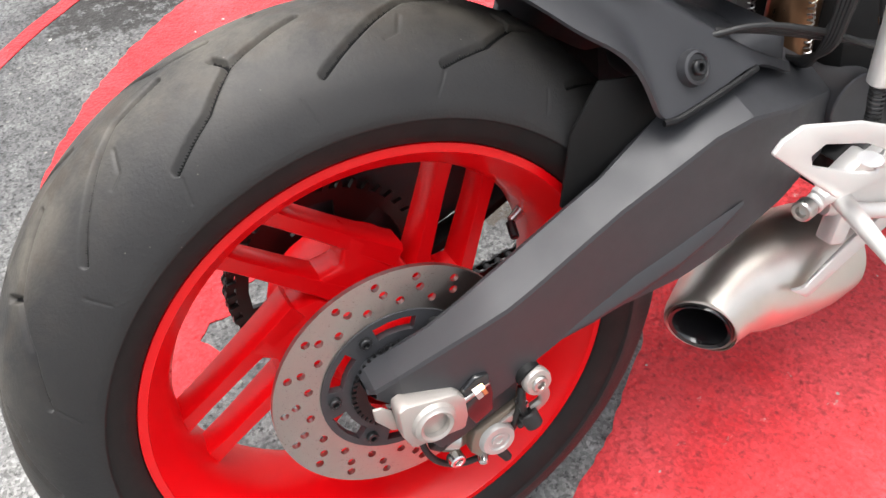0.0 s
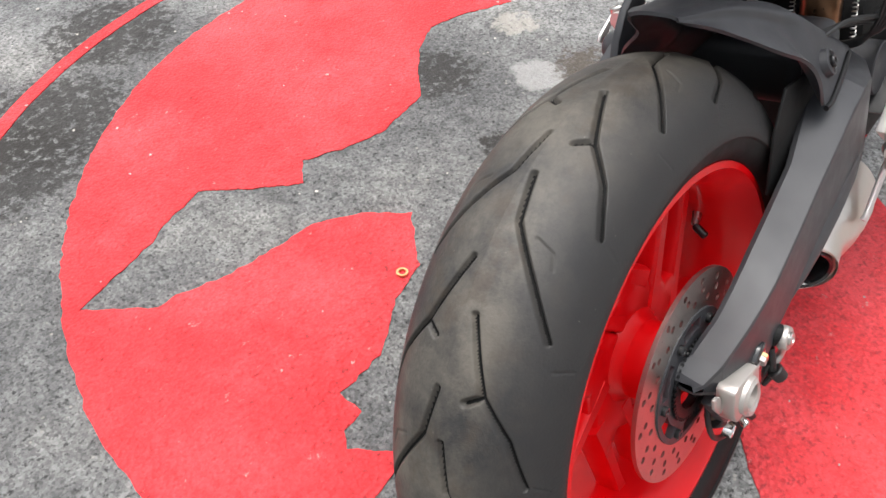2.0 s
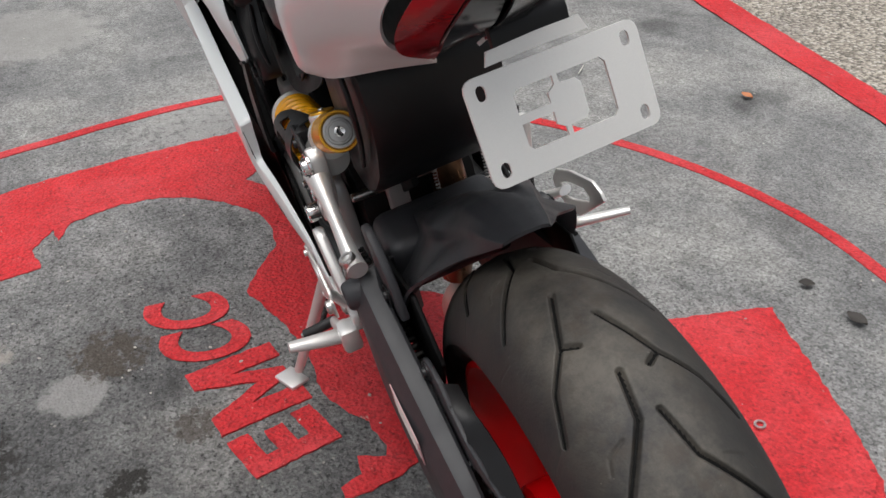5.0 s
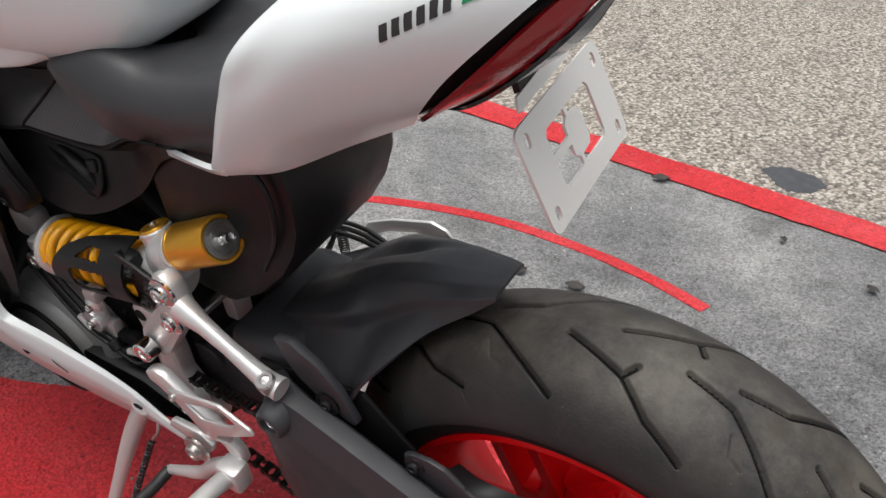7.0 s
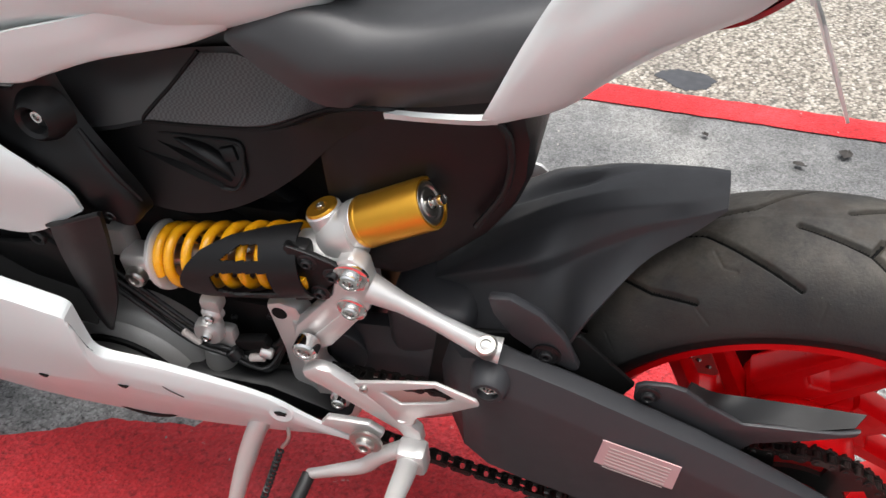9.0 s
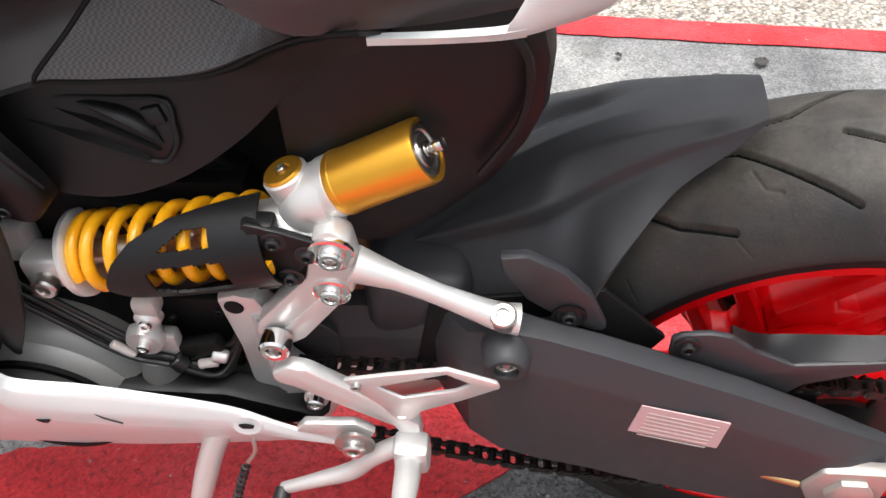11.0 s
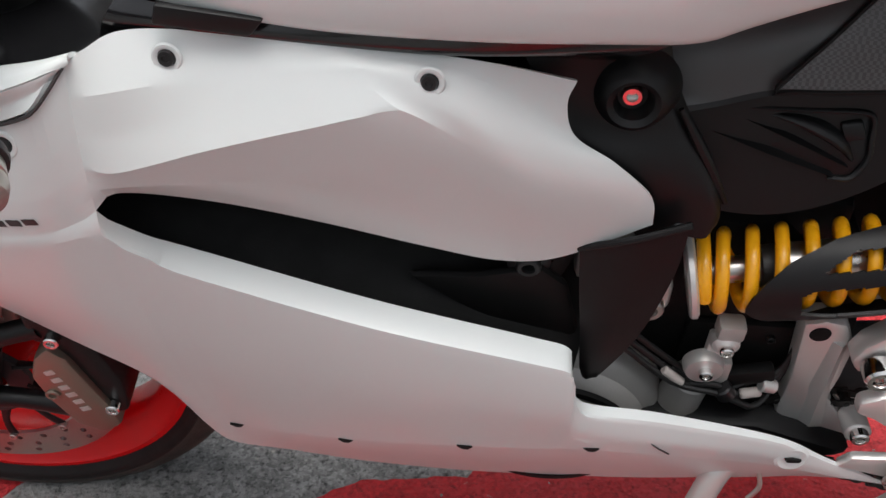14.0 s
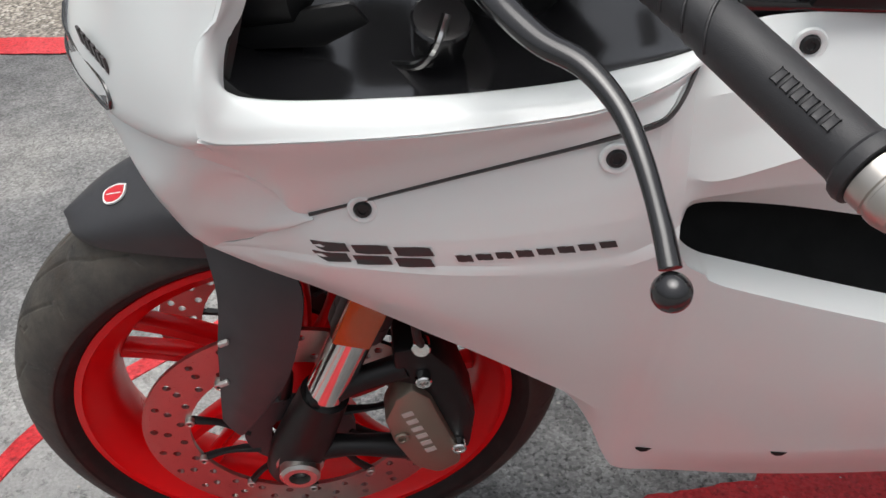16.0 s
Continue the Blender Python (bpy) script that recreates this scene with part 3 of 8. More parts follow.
def pebbles():
    """Loose pale chips of stone."""
    rnd, bm = random.Random(11), bmesh.new()
    for _ in range(420):
        a, r = rnd.uniform(0, 2 * math.pi), 2.2 * math.sqrt(rnd.random())
        s = rnd.uniform(0.0012, 0.0036) * (1.6 if rnd.random() < 0.1 else 1)
        own = bmesh.new()
        bmesh.ops.create_icosphere(own, subdivisions=1, radius=s)
        for v in own.verts:
            v.co *= rnd.uniform(0.7, 1.2)
        own.transform(pose(0.5 + r * math.cos(a), 0.3 + r * math.sin(a), 0.0035 + s * 0.4, 0, 0, rnd.uniform(0, 360)) @ Matrix.Diagonal((1.3, 1, 0.6, 1)))
        join(bm, own)
    s = Shader("pale_stone", (0.4, 0.38, 0.34), 0.8)
    s.paint(s.ramp(s.noise(40), (0.3, (0.20, 0.19, 0.17)), (0.7, (0.52, 0.49, 0.44))))
    return tagged(part("loose_grit", bm, s.m), "pale loose stone chips scattered over the asphalt", "gravel", kind="stuff")


pebbles()


def washer(x, y, z, material, label):
    bm = lathe([(0.0065, 0), (0.0105, 0), (0.0105, 0.004), (0.0065, 0.004)], (x, y, z), (0.05, 0.03, 1), 24, closed=True)
    tagged(part("metal_nut", bm, material), label, "nut")


washer(0.178, 0.525, 0.0032, BRASS, "small brassy metal nut lying on the red paint")
washer(0.273, -0.432, 0.0042, STEEL, "small pale steel nut lying on the red paint")


def fallen_leaf(x, y, turn, size, colour, label):
    s = worn("dry_leaf", colour, 0.7, 0, 0, 0.3, 300, 0.3)
    rows = []
    for k in range(7):
        t = k / 6
        w = size * 0.34 * math.sin(math.pi * min(1, t * 1.02 + 0.03)) + 0.0006
        rows.append([(size * (t - 0.5), -w, 0.010 + 0.004 * t), (size * (t - 0.5), 0, 0.005 + 0.006 * t), (size * (t - 0.5), w, 0.012 - 0.003 * t)])
    bm = sheet(rows, 9, 14, 0.0006)
    bm.transform(pose(x, y, 0.002, 0, 0, turn))
    tagged(part("fallen_leaf", bm, s), label, "leaf")


DRY, DEAD = (0.45, 0.17, 0.07), (0.035, 0.03, 0.026)
fallen_leaf(1.330, -1.225, 20, 0.036, DRY, "curled orange-brown dry leaf on asphalt")
for x, y, turn, size in ((0.426, -0.788, 15, 0.045), (0.556, -0.775, 60, 0.034), (0.460, -1.398, 30, 0.050), (-0.245, -1.240, 70, 0.050), (-0.133, -1.158, 150, 0.034), (0.582, -1.084, 20, 0.026), (0.093, -1.262, 110, 0.026)):
    fallen_leaf(x, y, turn, size, DEAD, "dark curled dead leaf on asphalt")


straw = tube([(1.668, -0.860, 0.004), (1.692, -0.885, 0.007), (1.716, -0.905, 0.004)], 0.0018, 6, 10)
tagged(part("dry_straw", straw, worn("bleached_straw", (0.62, 0.60, 0.54), 0.7)), "pale dry straw lying on the asphalt", "straw")


def sign_board():
    """A leaning notice board that stands on the asphalt."""
    base = new("sign_board")
    base.matrix_world = pose(2.31, -0.845, 0, 0, 0, math.degrees(math.atan2(-0.288, 0.263)))
    tilt = pose(0, 0, 0.012, -12, 0, 0)
    part("panel", box((0.33, 0, 0.36), (0.66, 0.012, 0.70), 0.004, bm=None), PATCH, base).matrix_basis = tilt
    red = worn("sign_red", (0.6, 0.02, 0.03), 0.5)
    for c, s in (((0.33, -0.0085, 0.06), (0.58, 0.003, 0.014)), ((0.33, -0.0085, 0.66), (0.58, 0.003, 0.014)), ((0.04, -0.0085, 0.36), (0.014, 0.003, 0.586)), ((0.62, -0.0085, 0.36), (0.014, 0.003, 0.586))):
        part("border_strip", box(c, s, 0.0005), red, base).matrix_basis = tilt
    for k in range(4):
        part("text_bar", box((0.14 + 0.125 * k, -0.0085, 0.15), (0.045, 0.003, 0.10), 0.0005), INK, base).matrix_basis = tilt
    for x in (0.06, 0.60):
        part("foot", box((x, 0.0, 0.006), (0.04, 0.10, 0.012), 0.003), red, base)
        part("prop", rod((x, 0.16, 0.65), (x, 0.40, 0.005), 0.009), STEEL, base)
    tagged(base, "white notice board with red border standing on asphalt", "sign")


sign_board()


# ---- the motorcycle: x ahead, y to its left, z up; it leans on its side stand ----
bike = tagged(new("motorcycle"), "white sport motorcycle with red wheels leaning on its side stand", "motorcycle")
bike.matrix_world = pose(0, 0, 0, -11.6, 0, 0)
RC, FC = Vector((0.013, -0.009, 0.307)), Vector((1.437, -0.004, 0.280))
# the forks are turned to the left about the steering head
STEER = Matrix.Translation(FC + Vector((-0.0275, 0, -0.012))) @ Matrix.Rotation(radians(6.0), 4, Vector((-0.404, 0, 0.915))) @ Matrix.Rotation(radians(4.0), 4, "X") @ Matrix.Translation(-FC - Vector((-0.0275, 0, -0.012)))


def groove_lines(rear):
    """Tread grooves as lines of (degrees, across) with a width."""
    out = []
    s = 1.0 if rear else 0.62
    wide = 0.0028 if rear else 0.0017
    step = 43.0 if rear else 40.0
    for k in range(-4, 5):
        o = k * step
        for sgn, shift in ((-1, 1.0), (1, -7.0)):
            a = o + shift
            out.append(([(88.5 + a, sgn * 0.011 * s), (99.6 + a, sgn * 0.036 * s), (105.5 + a, sgn * 0.060 * s), (113.5 + a, sgn * 0.074 * s)], wide))
            out.append(([(99.6 + a, sgn * 0.036 * s), (101.2 + a, sgn * 0.022 * s)], wide))
            out.append(([(108.5 + a, sgn * 0.006 * s), (116.5 + a, sgn * 0.015 * s), (125 + a, sgn * 0.048 * s), (132 + a, sgn * 0.069 * s)], wide))
            out.append(([(118 + a, sgn * 0.036 * s), (119.3 + a, sgn * 0.052 * s), (121.5 + a, sgn * 0.056 * s)], 0.0016))
            out.append(([(93.3 + a, sgn * 0.077 * s), (92.5 + a, sgn * 0.089 * s)], 0.0013))
            out.append(([(113.5 + a, sgn * 0.078 * s), (115 + a, sgn * 0.089 * s)], 0.0013))
    return out


def tyre(centre, prof, rear, nth, nper, parent, label):
    """A tyre with its tread pattern cut in."""
    half = spline([(r, y) for y, r in prof], nper)
    ring = np.vstack([half[::-1] * (1, -1), half[1:]])  # (radius, across) from the right bead to the left
    th = np.linspace(0, 360, nth, endpoint=False)
    T, Y = np.meshgrid(th, ring[:, 1], indexing="ij")
    Rr = np.repeat(ring[:, 0][None], nth, 0)
    arcs = np.r_[0, np.cumsum(np.hypot(*np.diff(ring, axis=0).T))]
    arcs -= arcs[-1] / 2
    S = np.repeat(arcs[None], nth, 0)
    crown = prof[0][1]
    to_s = lambda y: float(np.interp(y, ring[:, 1][nper // 3 : -(nper // 3)], arcs[nper // 3 : -(nper // 3)]))  # noqa: E731
    tread = np.abs(Y)
    cut = np.zeros_like(T)
    for line, w in groove_lines(rear):
        pts = [(a, to_s(y)) for a, y in line]
        for (a0, s0), (a1, s1) in zip(pts, pts[1:]):
            mid = (a0 + a1) / 2
            U = ((T - mid + 180) % 360 - 180) * math.pi / 180 * crown
            u0, u1 = (a0 - mid) * math.pi / 180 * crown, (a1 - mid) * math.pi / 180 * crown
            dx, dy = u1 - u0, s1 - s0
            t = np.clip(((U - u0) * dx + (S - s0) * dy) / (dx * dx + dy * dy), 0, 1)
            d = np.hypot(U - u0 - t * dx, S - s0 - t * dy)
            cut = np.maximum(cut, np.clip((w * 0.92 - d) / (0.0042 if rear else 0.0030) + 0.5, 0, 1) * (1 if w > 0.002 else 0.4))
    outer = (Rr > prof[5][1] - 0.02)
    cut = cut * cut * (3 - 2 * cut)
    Rr = Rr - 0.0058 * cut * outer
    lip = prof[5][1] - 0.0012
    wall = (Rr < lip) & (np.abs(Y) > prof[3][0] * 0.6)
    Y = np.where(wall, Y * (0.968 if rear else 0.975), Y)
    A = np.radians(T)
    P = np.stack([centre[0] + Rr * np.cos(A), centre[1] + Y, centre[2] + Rr * np.sin(A)], -1).reshape(-1, 3)
    m = len(ring)
    i, j = np.meshgrid(np.arange(nth), np.arange(m - 1), indexing="ij")
    k = (i + 1) % nth
    F = np.stack([i * m + j, i * m + j + 1, k * m + j + 1, k * m + j], -1).reshape(-1, 4)
    me = bpy.data.meshes.new("tyre")
    me.from_pydata(P.tolist(), [], F.tolist())
    me.materials.append(RUBBER)
    me.materials.append(GROOVE)
    me.materials.append(SIDEWALL)
    k2 = (np.arange(nth) + 1) % nth
    whole = (cut * outer)
    face = (whole[:, :-1] + whole[:, 1:] + whole[k2][:, :-1] + whole[k2][:, 1:]) > 3.3
    below = wall[:, :-1] | wall[:, 1:]
    me.polygons.foreach_set("material_index", np.where(below, 2, face.astype(np.int32)).astype(np.int32).ravel())
    me.shade_smooth()
    ob = new("tyre", me)
    ob.parent = parent
    return tagged(ob, label)


def disc(centre, y, r_out, r_in, thick, rows, count, material, parent, hole=0.0042):
    """A drilled brake disc."""
    circ = lambda cx, cz, r, n, ph=0: [(cx + r * math.cos(a + ph), cz + r * math.sin(a + ph)) for a in np.linspace(0, 2 * math.pi, n, endpoint=False)]  # noqa: E731
    holes = [circ(0, 0, r_in, 64)]
    for k in range(count):
        for q, r in enumerate(rows):
            a = 2 * math.pi * (k + 0.30 * q + (0.15 if q == 1 else 0)) / count
            holes.append(circ(r * math.cos(a), r * math.sin(a), hole, 10))
    bm = prism(circ(0, 0, r_out, 96), y - thick / 2, y + thick / 2, 0, holes, Matrix.Translation(centre))
    return part("brake_disc", bm, material, parent, "drilled steel brake disc", 30)


def spoke(centre, a_root, r_root, a_rim, r_rim, y_root, y_rim, w, d, slot=False):
    """A tapering cast spoke with an I-shaped, softly bevelled section."""
    p0 = Vector((r_root * math.cos(radians(a_root)), y_root, r_root * math.sin(radians(a_root))))
    p1 = Vector((r_rim * math.cos(radians(a_rim)), y_rim, r_rim * math.sin(radians(a_rim))))
    along = (p1 - p0).normalized()
    side = along.cross(Vector((0, 1, 0))).normalized()
    secs = []
    for k in range(11):
        t = k / 10
        flare = 1 + 0.75 * (1 - t) ** 3 + 0.75 * max(0, t - 0.78) ** 1.5 * 4
        ww, dd = w * flare * (1.1 - 0.2 * t), d * (1.15 - 0.25 * t)
        c = centre + p0.lerp(p1, t) + side * 0.010 * math.sin(math.pi * t)
        dip = 0.30 if slot and 0.15 < t < 0.85 else 0.0
        pr = [(-1, -0.6), (-0.62, -1), (-0.25, -1 + dip), (0.25, -1 + dip), (0.62, -1), (1, -0.6), (1, 0.6), (0.62, 1), (0.25, 1 - dip), (-0.25, 1 - dip), (-0.62, 1), (-1, 0.6)]
        secs.append([c + side * (u * ww) + Vector((0, v * dd, 0)) for u, v in pr])
    return loft(secs)


def wheel(name, centre, half, tyre_prof, rear):
    prof = [(0.2330, -half), (0.2335, -half + 0.004), (0.224, -half + 0.012), (0.212, -half * 0.6), (0.205, 0), (0.212, half * 0.6), (0.224, half - 0.012), (0.2335, half - 0.004),
            (0.2330, half), (0.2255, half + 0.001), (0.2215, half - 0.006), (0.2060, half * 0.72), (0.1960, half * 0.40), (0.1925, 0), (0.1960, -half * 0.40), (0.2060, -half * 0.72), (0.2215, -half + 0.006), (0.2255, -half - 0.001)]
    k0 = 1.0 if rear else 0.982
    prof = [(r * k0, h) for r, h in prof]
    rim = part(name, lathe(prof, centre, (0, 1, 0), 128, closed=True), RED, bike, "glossy red cast wheel")
    s = -1 if rear else 1
    hub = [(0.018, -0.075), (0.040, -0.075), (0.046, -0.066), (0.046, -0.03), (0.062, -0.012), (0.066, 0.0), (0.066, 0.012), (0.075, 0.022), (0.078, 0.03), (0.078, 0.078), (0.070, 0.084), (0.018, 0.084)] if rear else \
          [(0.014, -0.06), (0.034, -0.06), (0.038, -0.05), (0.038, -0.02), (0.05, 0), (0.038, 0.02), (0.038, 0.05), (0.034, 0.06), (0.014, 0.06)]
    part("hub", lathe(hub, centre, (0, 1, 0), 64, closed=True), RED, rim)
    if rear:
        # five pairs of parallel bars that leave the hub off centre, each pair on a cast root
        for k in range(5):
            a = radians(139 + 72 * k)
            d, n = Vector((math.cos(a), 0, math.sin(a))), Vector((math.sin(a), 0, -math.cos(a)))
            for off, s0 in ((0.036, 0.045), (0.088, 0.020)):
                s1 = math.sqrt(0.2045**2 - off**2)
                secs = []
                for j in range(9):
                    t = j / 8
                    w = 0.0088 * (1 + 0.5 * (1 - t) ** 3 + 0.7 * max(0, t - 0.8) * 5 * 0.5)
                    dp = 0.020 - 0.004 * t
                    c = centre + d * (s0 + (s1 - s0) * t) + n * off
                    secs.append([c + n * (u * w) + Vector((0, v * dp, 0)) for u, v in ((-1, -0.7), (-0.7, -1), (0.7, -1), (1, -0.7), (1, 0.7), (0.7, 1), (-0.7, 1), (-1, 0.7))])
                part("spoke", loft(secs), RED, rim, smooth=40)
            q = [d * u + n * v for u, v in ((0.02, 0.022), (0.098, 0.027), (0.088, 0.044), (0.070, 0.062), (0.078, 0.080), (0.084, 0.097), (0.030, 0.098), (0.0, 0.080), (-0.01, 0.05))]
            part("spoke_root", prism([(v.x, v.z) for v in q], -0.019, 0.019, 0.006, m=Matrix.Translation(centre)), RED, rim)
    else:
        for k in range(5):
            c = 30.5 + 72 * k
            for sg in (-1, 1):
                part("spoke", spoke(centre, c + 2 + sg * 15, 0.04, c + sg * 7.0, 0.203 * k0, 0, 0, 0.0085, 0.011, sg < 0), RED, rim, smooth=40)
    tyre(centre, tyre_prof, rear, 2300 if rear else 1900, 146 if rear else 110, rim, "dusty black road tyre with angled tread grooves")
    a = radians(22 if rear else 200)
    v0 = centre + Vector((0.196 * math.cos(a), -0.012, 0.196 * math.sin(a)))
    valve = part("valve", rod(v0, v0 + Vector((-0.018 * math.cos(a), -0.004, -0.018 * math.sin(a))), 0.006, 0.0045), STEEL, rim)
    v1 = v0 + Vector((-0.018 * math.cos(a), -0.004, -0.018 * math.sin(a)))
    part("valve_cap", rod(v1, v1 + Vector((-0.004, -0.016, -0.010)), 0.0048), BOLTM, valve)
    return rim


rear_wheel = wheel("rear_wheel", RC, 0.0765, [(0, 0.333), (0.030, 0.3285), (0.055, 0.3170), (0.075, 0.2980), (0.088, 0.275), (0.0915, 0.261), (0.088, 0.246), (0.081, 0.236), (0.0745, 0.2325)], True)
front_wheel = wheel("front_wheel", FC, 0.050, [(0, 0.293), (0.020, 0.290), (0.038, 0.282), (0.052, 0.269), (0.061, 0.254), (0.0625, 0.246), (0.060, 0.238), (0.054, 0.2325), (0.049, 0.2285)], False)

front_wheel.matrix_basis = STEER

# rear brake disc with carrier and sensor ring
disc(RC, -0.0850, 0.1225, 0.078, 0.005, (0.090, 0.101, 0.112), 18, DISC, rear_wheel)
win = []
for k in range(6):
    a0 = radians(60 * k + 8)
    win.append([(r * math.cos(a0 + t), r * math.sin(a0 + t)) for r, ts in ((0.058, (0, 0.2, 0.4, 0.6)), (0.072, (0.6, 0.4, 0.2, 0))) for t in ts])
circle = lambda r, n=64: [(r * math.cos(a), r * math.sin(a)) for a in np.linspace(0, 2 * math.pi, n, endpoint=False)]  # noqa: E731
part("disc_carrier", prism(circle(0.0785), -0.0895, -0.0815, 0, [circle(0.040, 48), *win], Matrix.Translation(RC)), GREY, rear_wheel, "dark disc carrier")
for k in range(6):
    a = radians(60 * k + 52)
    bolt(RC + Vector((0.066 * math.cos(a), -0.0895, 0.066 * math.sin(a))), 0.0058, (0, -1, 0), BOLTM, rear_wheel)
teeth = []
for k in range(48):
    for f, r in ((0.0, 0.0505), (0.5, 0.0505), (0.5, 0.0465), (1.0, 0.0465)):
        a = 2 * math.pi * (k + f) / 48
        teeth.append((r * math.cos(a), r * math.sin(a)))
part("sensor_ring", prism(teeth, -0.094, -0.0915, 0, [circle(0.036, 40)], Matrix.Translation(RC)), BLACK, rear_wheel)

# rear sprocket
teeth = []
for k in range(43):
    for f, r in ((0.0, 0.103), (0.25, 0.103), (0.42, 0.1125), (0.58, 0.1125), (0.75, 0.103)):
        a = 2 * math.pi * (k + f) / 43
        teeth.append((r * math.cos(a), r * math.sin(a)))
win = []
for k in range(5):
    a0 = radians(72 * k)
    win.append([(r * math.cos(a0 + t), r * math.sin(a0 + t)) for r, ts in ((0.068, (0, 0.25, 0.5, 0.75)), (0.090, (0.7, 0.45, 0.25, 0.05))) for t in ts])
part("sprocket", prism(teeth, 0.104, 0.110, 0, [circle(0.045, 48), *win], Matrix.Translation(RC)), CHAINM, rear_wheel, "dark steel rear sprocket")


def chain():
    """A roller chain round both sprockets, link by link."""
    y = 0.107
    rear, front = np.array((RC.x, RC.z)), np.array((0.605, 0.368))
    r0, r1 = 0.1085, 0.040
    d = front - rear
    base, L = math.atan2(d[1], d[0]), np.hypot(*d)
    off = math.acos((r0 - r1) / L)
    path = []
    for a in np.linspace(base + off, base + 2 * math.pi - off, 60):
        path.append(rear + r0 * np.array((math.cos(a), math.sin(a))))
    p0, p1 = path[-1], front + r1 * np.array((math.cos(base - off), math.sin(base - off)))
    for t in np.linspace(0, 1, 30)[1:-1]:
        path.append(p0 + (p1 - p0) * t + np.array((0, -0.030 * math.sin(math.pi * t))))
    for a in np.linspace(base - off, base + off, 20):
        path.append(front + r1 * np.array((math.cos(a), math.sin(a))))
    path = np.array(path + [path[0]])
    s = np.r_[0, np.cumsum(np.hypot(*np.diff(path, axis=0).T))]
    n = 2 * round(s[-1] / 0.015875 / 2)
    at = np.stack([np.interp(np.linspace(0, s[-1], n + 1), s, path[:, k]) for k in (0, 1)], 1)
    plate = []
    for a in np.linspace(-90, 90, 7):
        plate.append((0.0079 + 0.0060 * math.cos(radians(a)), 0.0060 * math.sin(radians(a))))
    plate.append((0.0, 0.0040))
    for a in np.linspace(90, 270, 7):
        plate.append((-0.0079 + 0.0060 * math.cos(radians(a)), 0.0060 * math.sin(radians(a))))
    plate.append((0.0, -0.0040))
    kinds = []
    for gap in (0.0036, 0.0062):
        bm = bmesh.new()
        for sg in (-1, 1):
            prism(plate, sg * gap, sg * (gap + 0.002), 0, bm=bm)
        for sx in (-1, 1):
            rod((sx * 0.0079, -gap, 0), (sx * 0.0079, gap, 0), 0.0050, seg=10, edge=0.0004, bm=bm)
            if gap > 0.005:
                rod((sx * 0.0079, -0.0095, 0), (sx * 0.0079, 0.0095, 0), 0.0028, seg=8, edge=0.0005, bm=bm)
        me = bpy.data.meshes.new("chain_link")
        bm.to_mesh(me)
        bm.free()
        me.materials.append(CHAINM)
        kinds.append(me)
    first = None
    for k in range(n):
        a, b = at[k], at[(k + 1)]
        mid = (a + b) / 2
        m = pose(mid[0], y, mid[1]) @ Matrix.Rotation(-math.atan2(b[1] - a[1], b[0] - a[0]), 4, "Y")
        if first is None:
            first = share("drive_chain", kinds[0], bike, m, "oily black roller chain")
            inv = m.inverted()
        else:
            share("chain_link", kinds[k % 2], first, inv @ m)
    part("front_sprocket", lathe([(0, 0), (0.036, 0), (0.036, 0.007), (0, 0.007)], (0.605, y - 0.0035, 0.368), (0, 1, 0), 32), CHAINM, bike)


chain()


# ---- swingarm ----
def arm(stations, outer, chamfer, depth):
    """A box arm from stations (x, y inner, y outer, z low, z high), its upper outer edge cut at a slope."""
    secs = []
    for x, yi, yo, z0, z1 in stations:
        s = 1 if outer > 0 else -1
        c = min(chamfer, (z1 - z0) * 0.45)
        e = 0.004
        secs.append([(x, yi, z0 + e), (x, yi + s * e, z0), (x, yo - s * 0.008, z0), (x, yo, z0 + 0.008), (x, yo, z1 - c - 0.003), (x, yo - s * 0.002, z1 - c + 0.003),
                     (x, yo - s * (depth - 0.003), z1 - 0.002), (x, yo - s * (depth + 0.004), z1), (x, yi + s * e, z1), (x, yi, z1 - e)])
    return secs


def right_arm():
    """The right arm: a flat top that slopes outwards to a sharp ridge, a tall side face and a cut-off tail."""
    xs = [-0.026, -0.020, 0.0, 0.045, 0.078, 0.106, 0.129, 0.166, 0.2245, 0.289, 0.326, 0.369, 0.42, 0.50]
    top = [0.340, 0.347, 0.353, 0.370, 0.385, 0.399, 0.409, 0.427, 0.453, 0.484, 0.494, 0.503, 0.502, 0.472]
    ridge = [0.332, 0.337, 0.353, 0.370, 0.378, 0.385, 0.394, 0.412, 0.438, 0.459, 0.471, 0.475, 0.462, 0.440]
    foot = [0.328, 0.318, 0.305, 0.290, 0.276, 0.287, 0.302, 0.317, 0.321, 0.321, 0.328, 0.340, 0.352, 0.360]
    out = [0.119, 0.128, 0.140, 0.148, 0.150, 0.151, 0.151, 0.152, 0.152, 0.151, 0.150, 0.148, 0.140, 0.110]
    secs = []
    for x, zt, zr, zb, y in zip(xs, top, ridge, foot, out):
        yi = y - 0.040 if x < 0.27 else float(np.interp(x, [0.27, 0.33, 0.42], [0.108, 0.090, 0.05]))
        yt = yi + 0.006
        secs.append([(x, -yi, zb + 0.004), (x, -yi - 0.004, zb), (x, -y + 0.010, zb), (x, -y + 0.001, zb + 0.009), (x, -y, zr - 0.004), (x, -y + 0.0012, zr), (x, -yt, zt), (x, -yi, zt - 0.003)])
    return loft(secs)


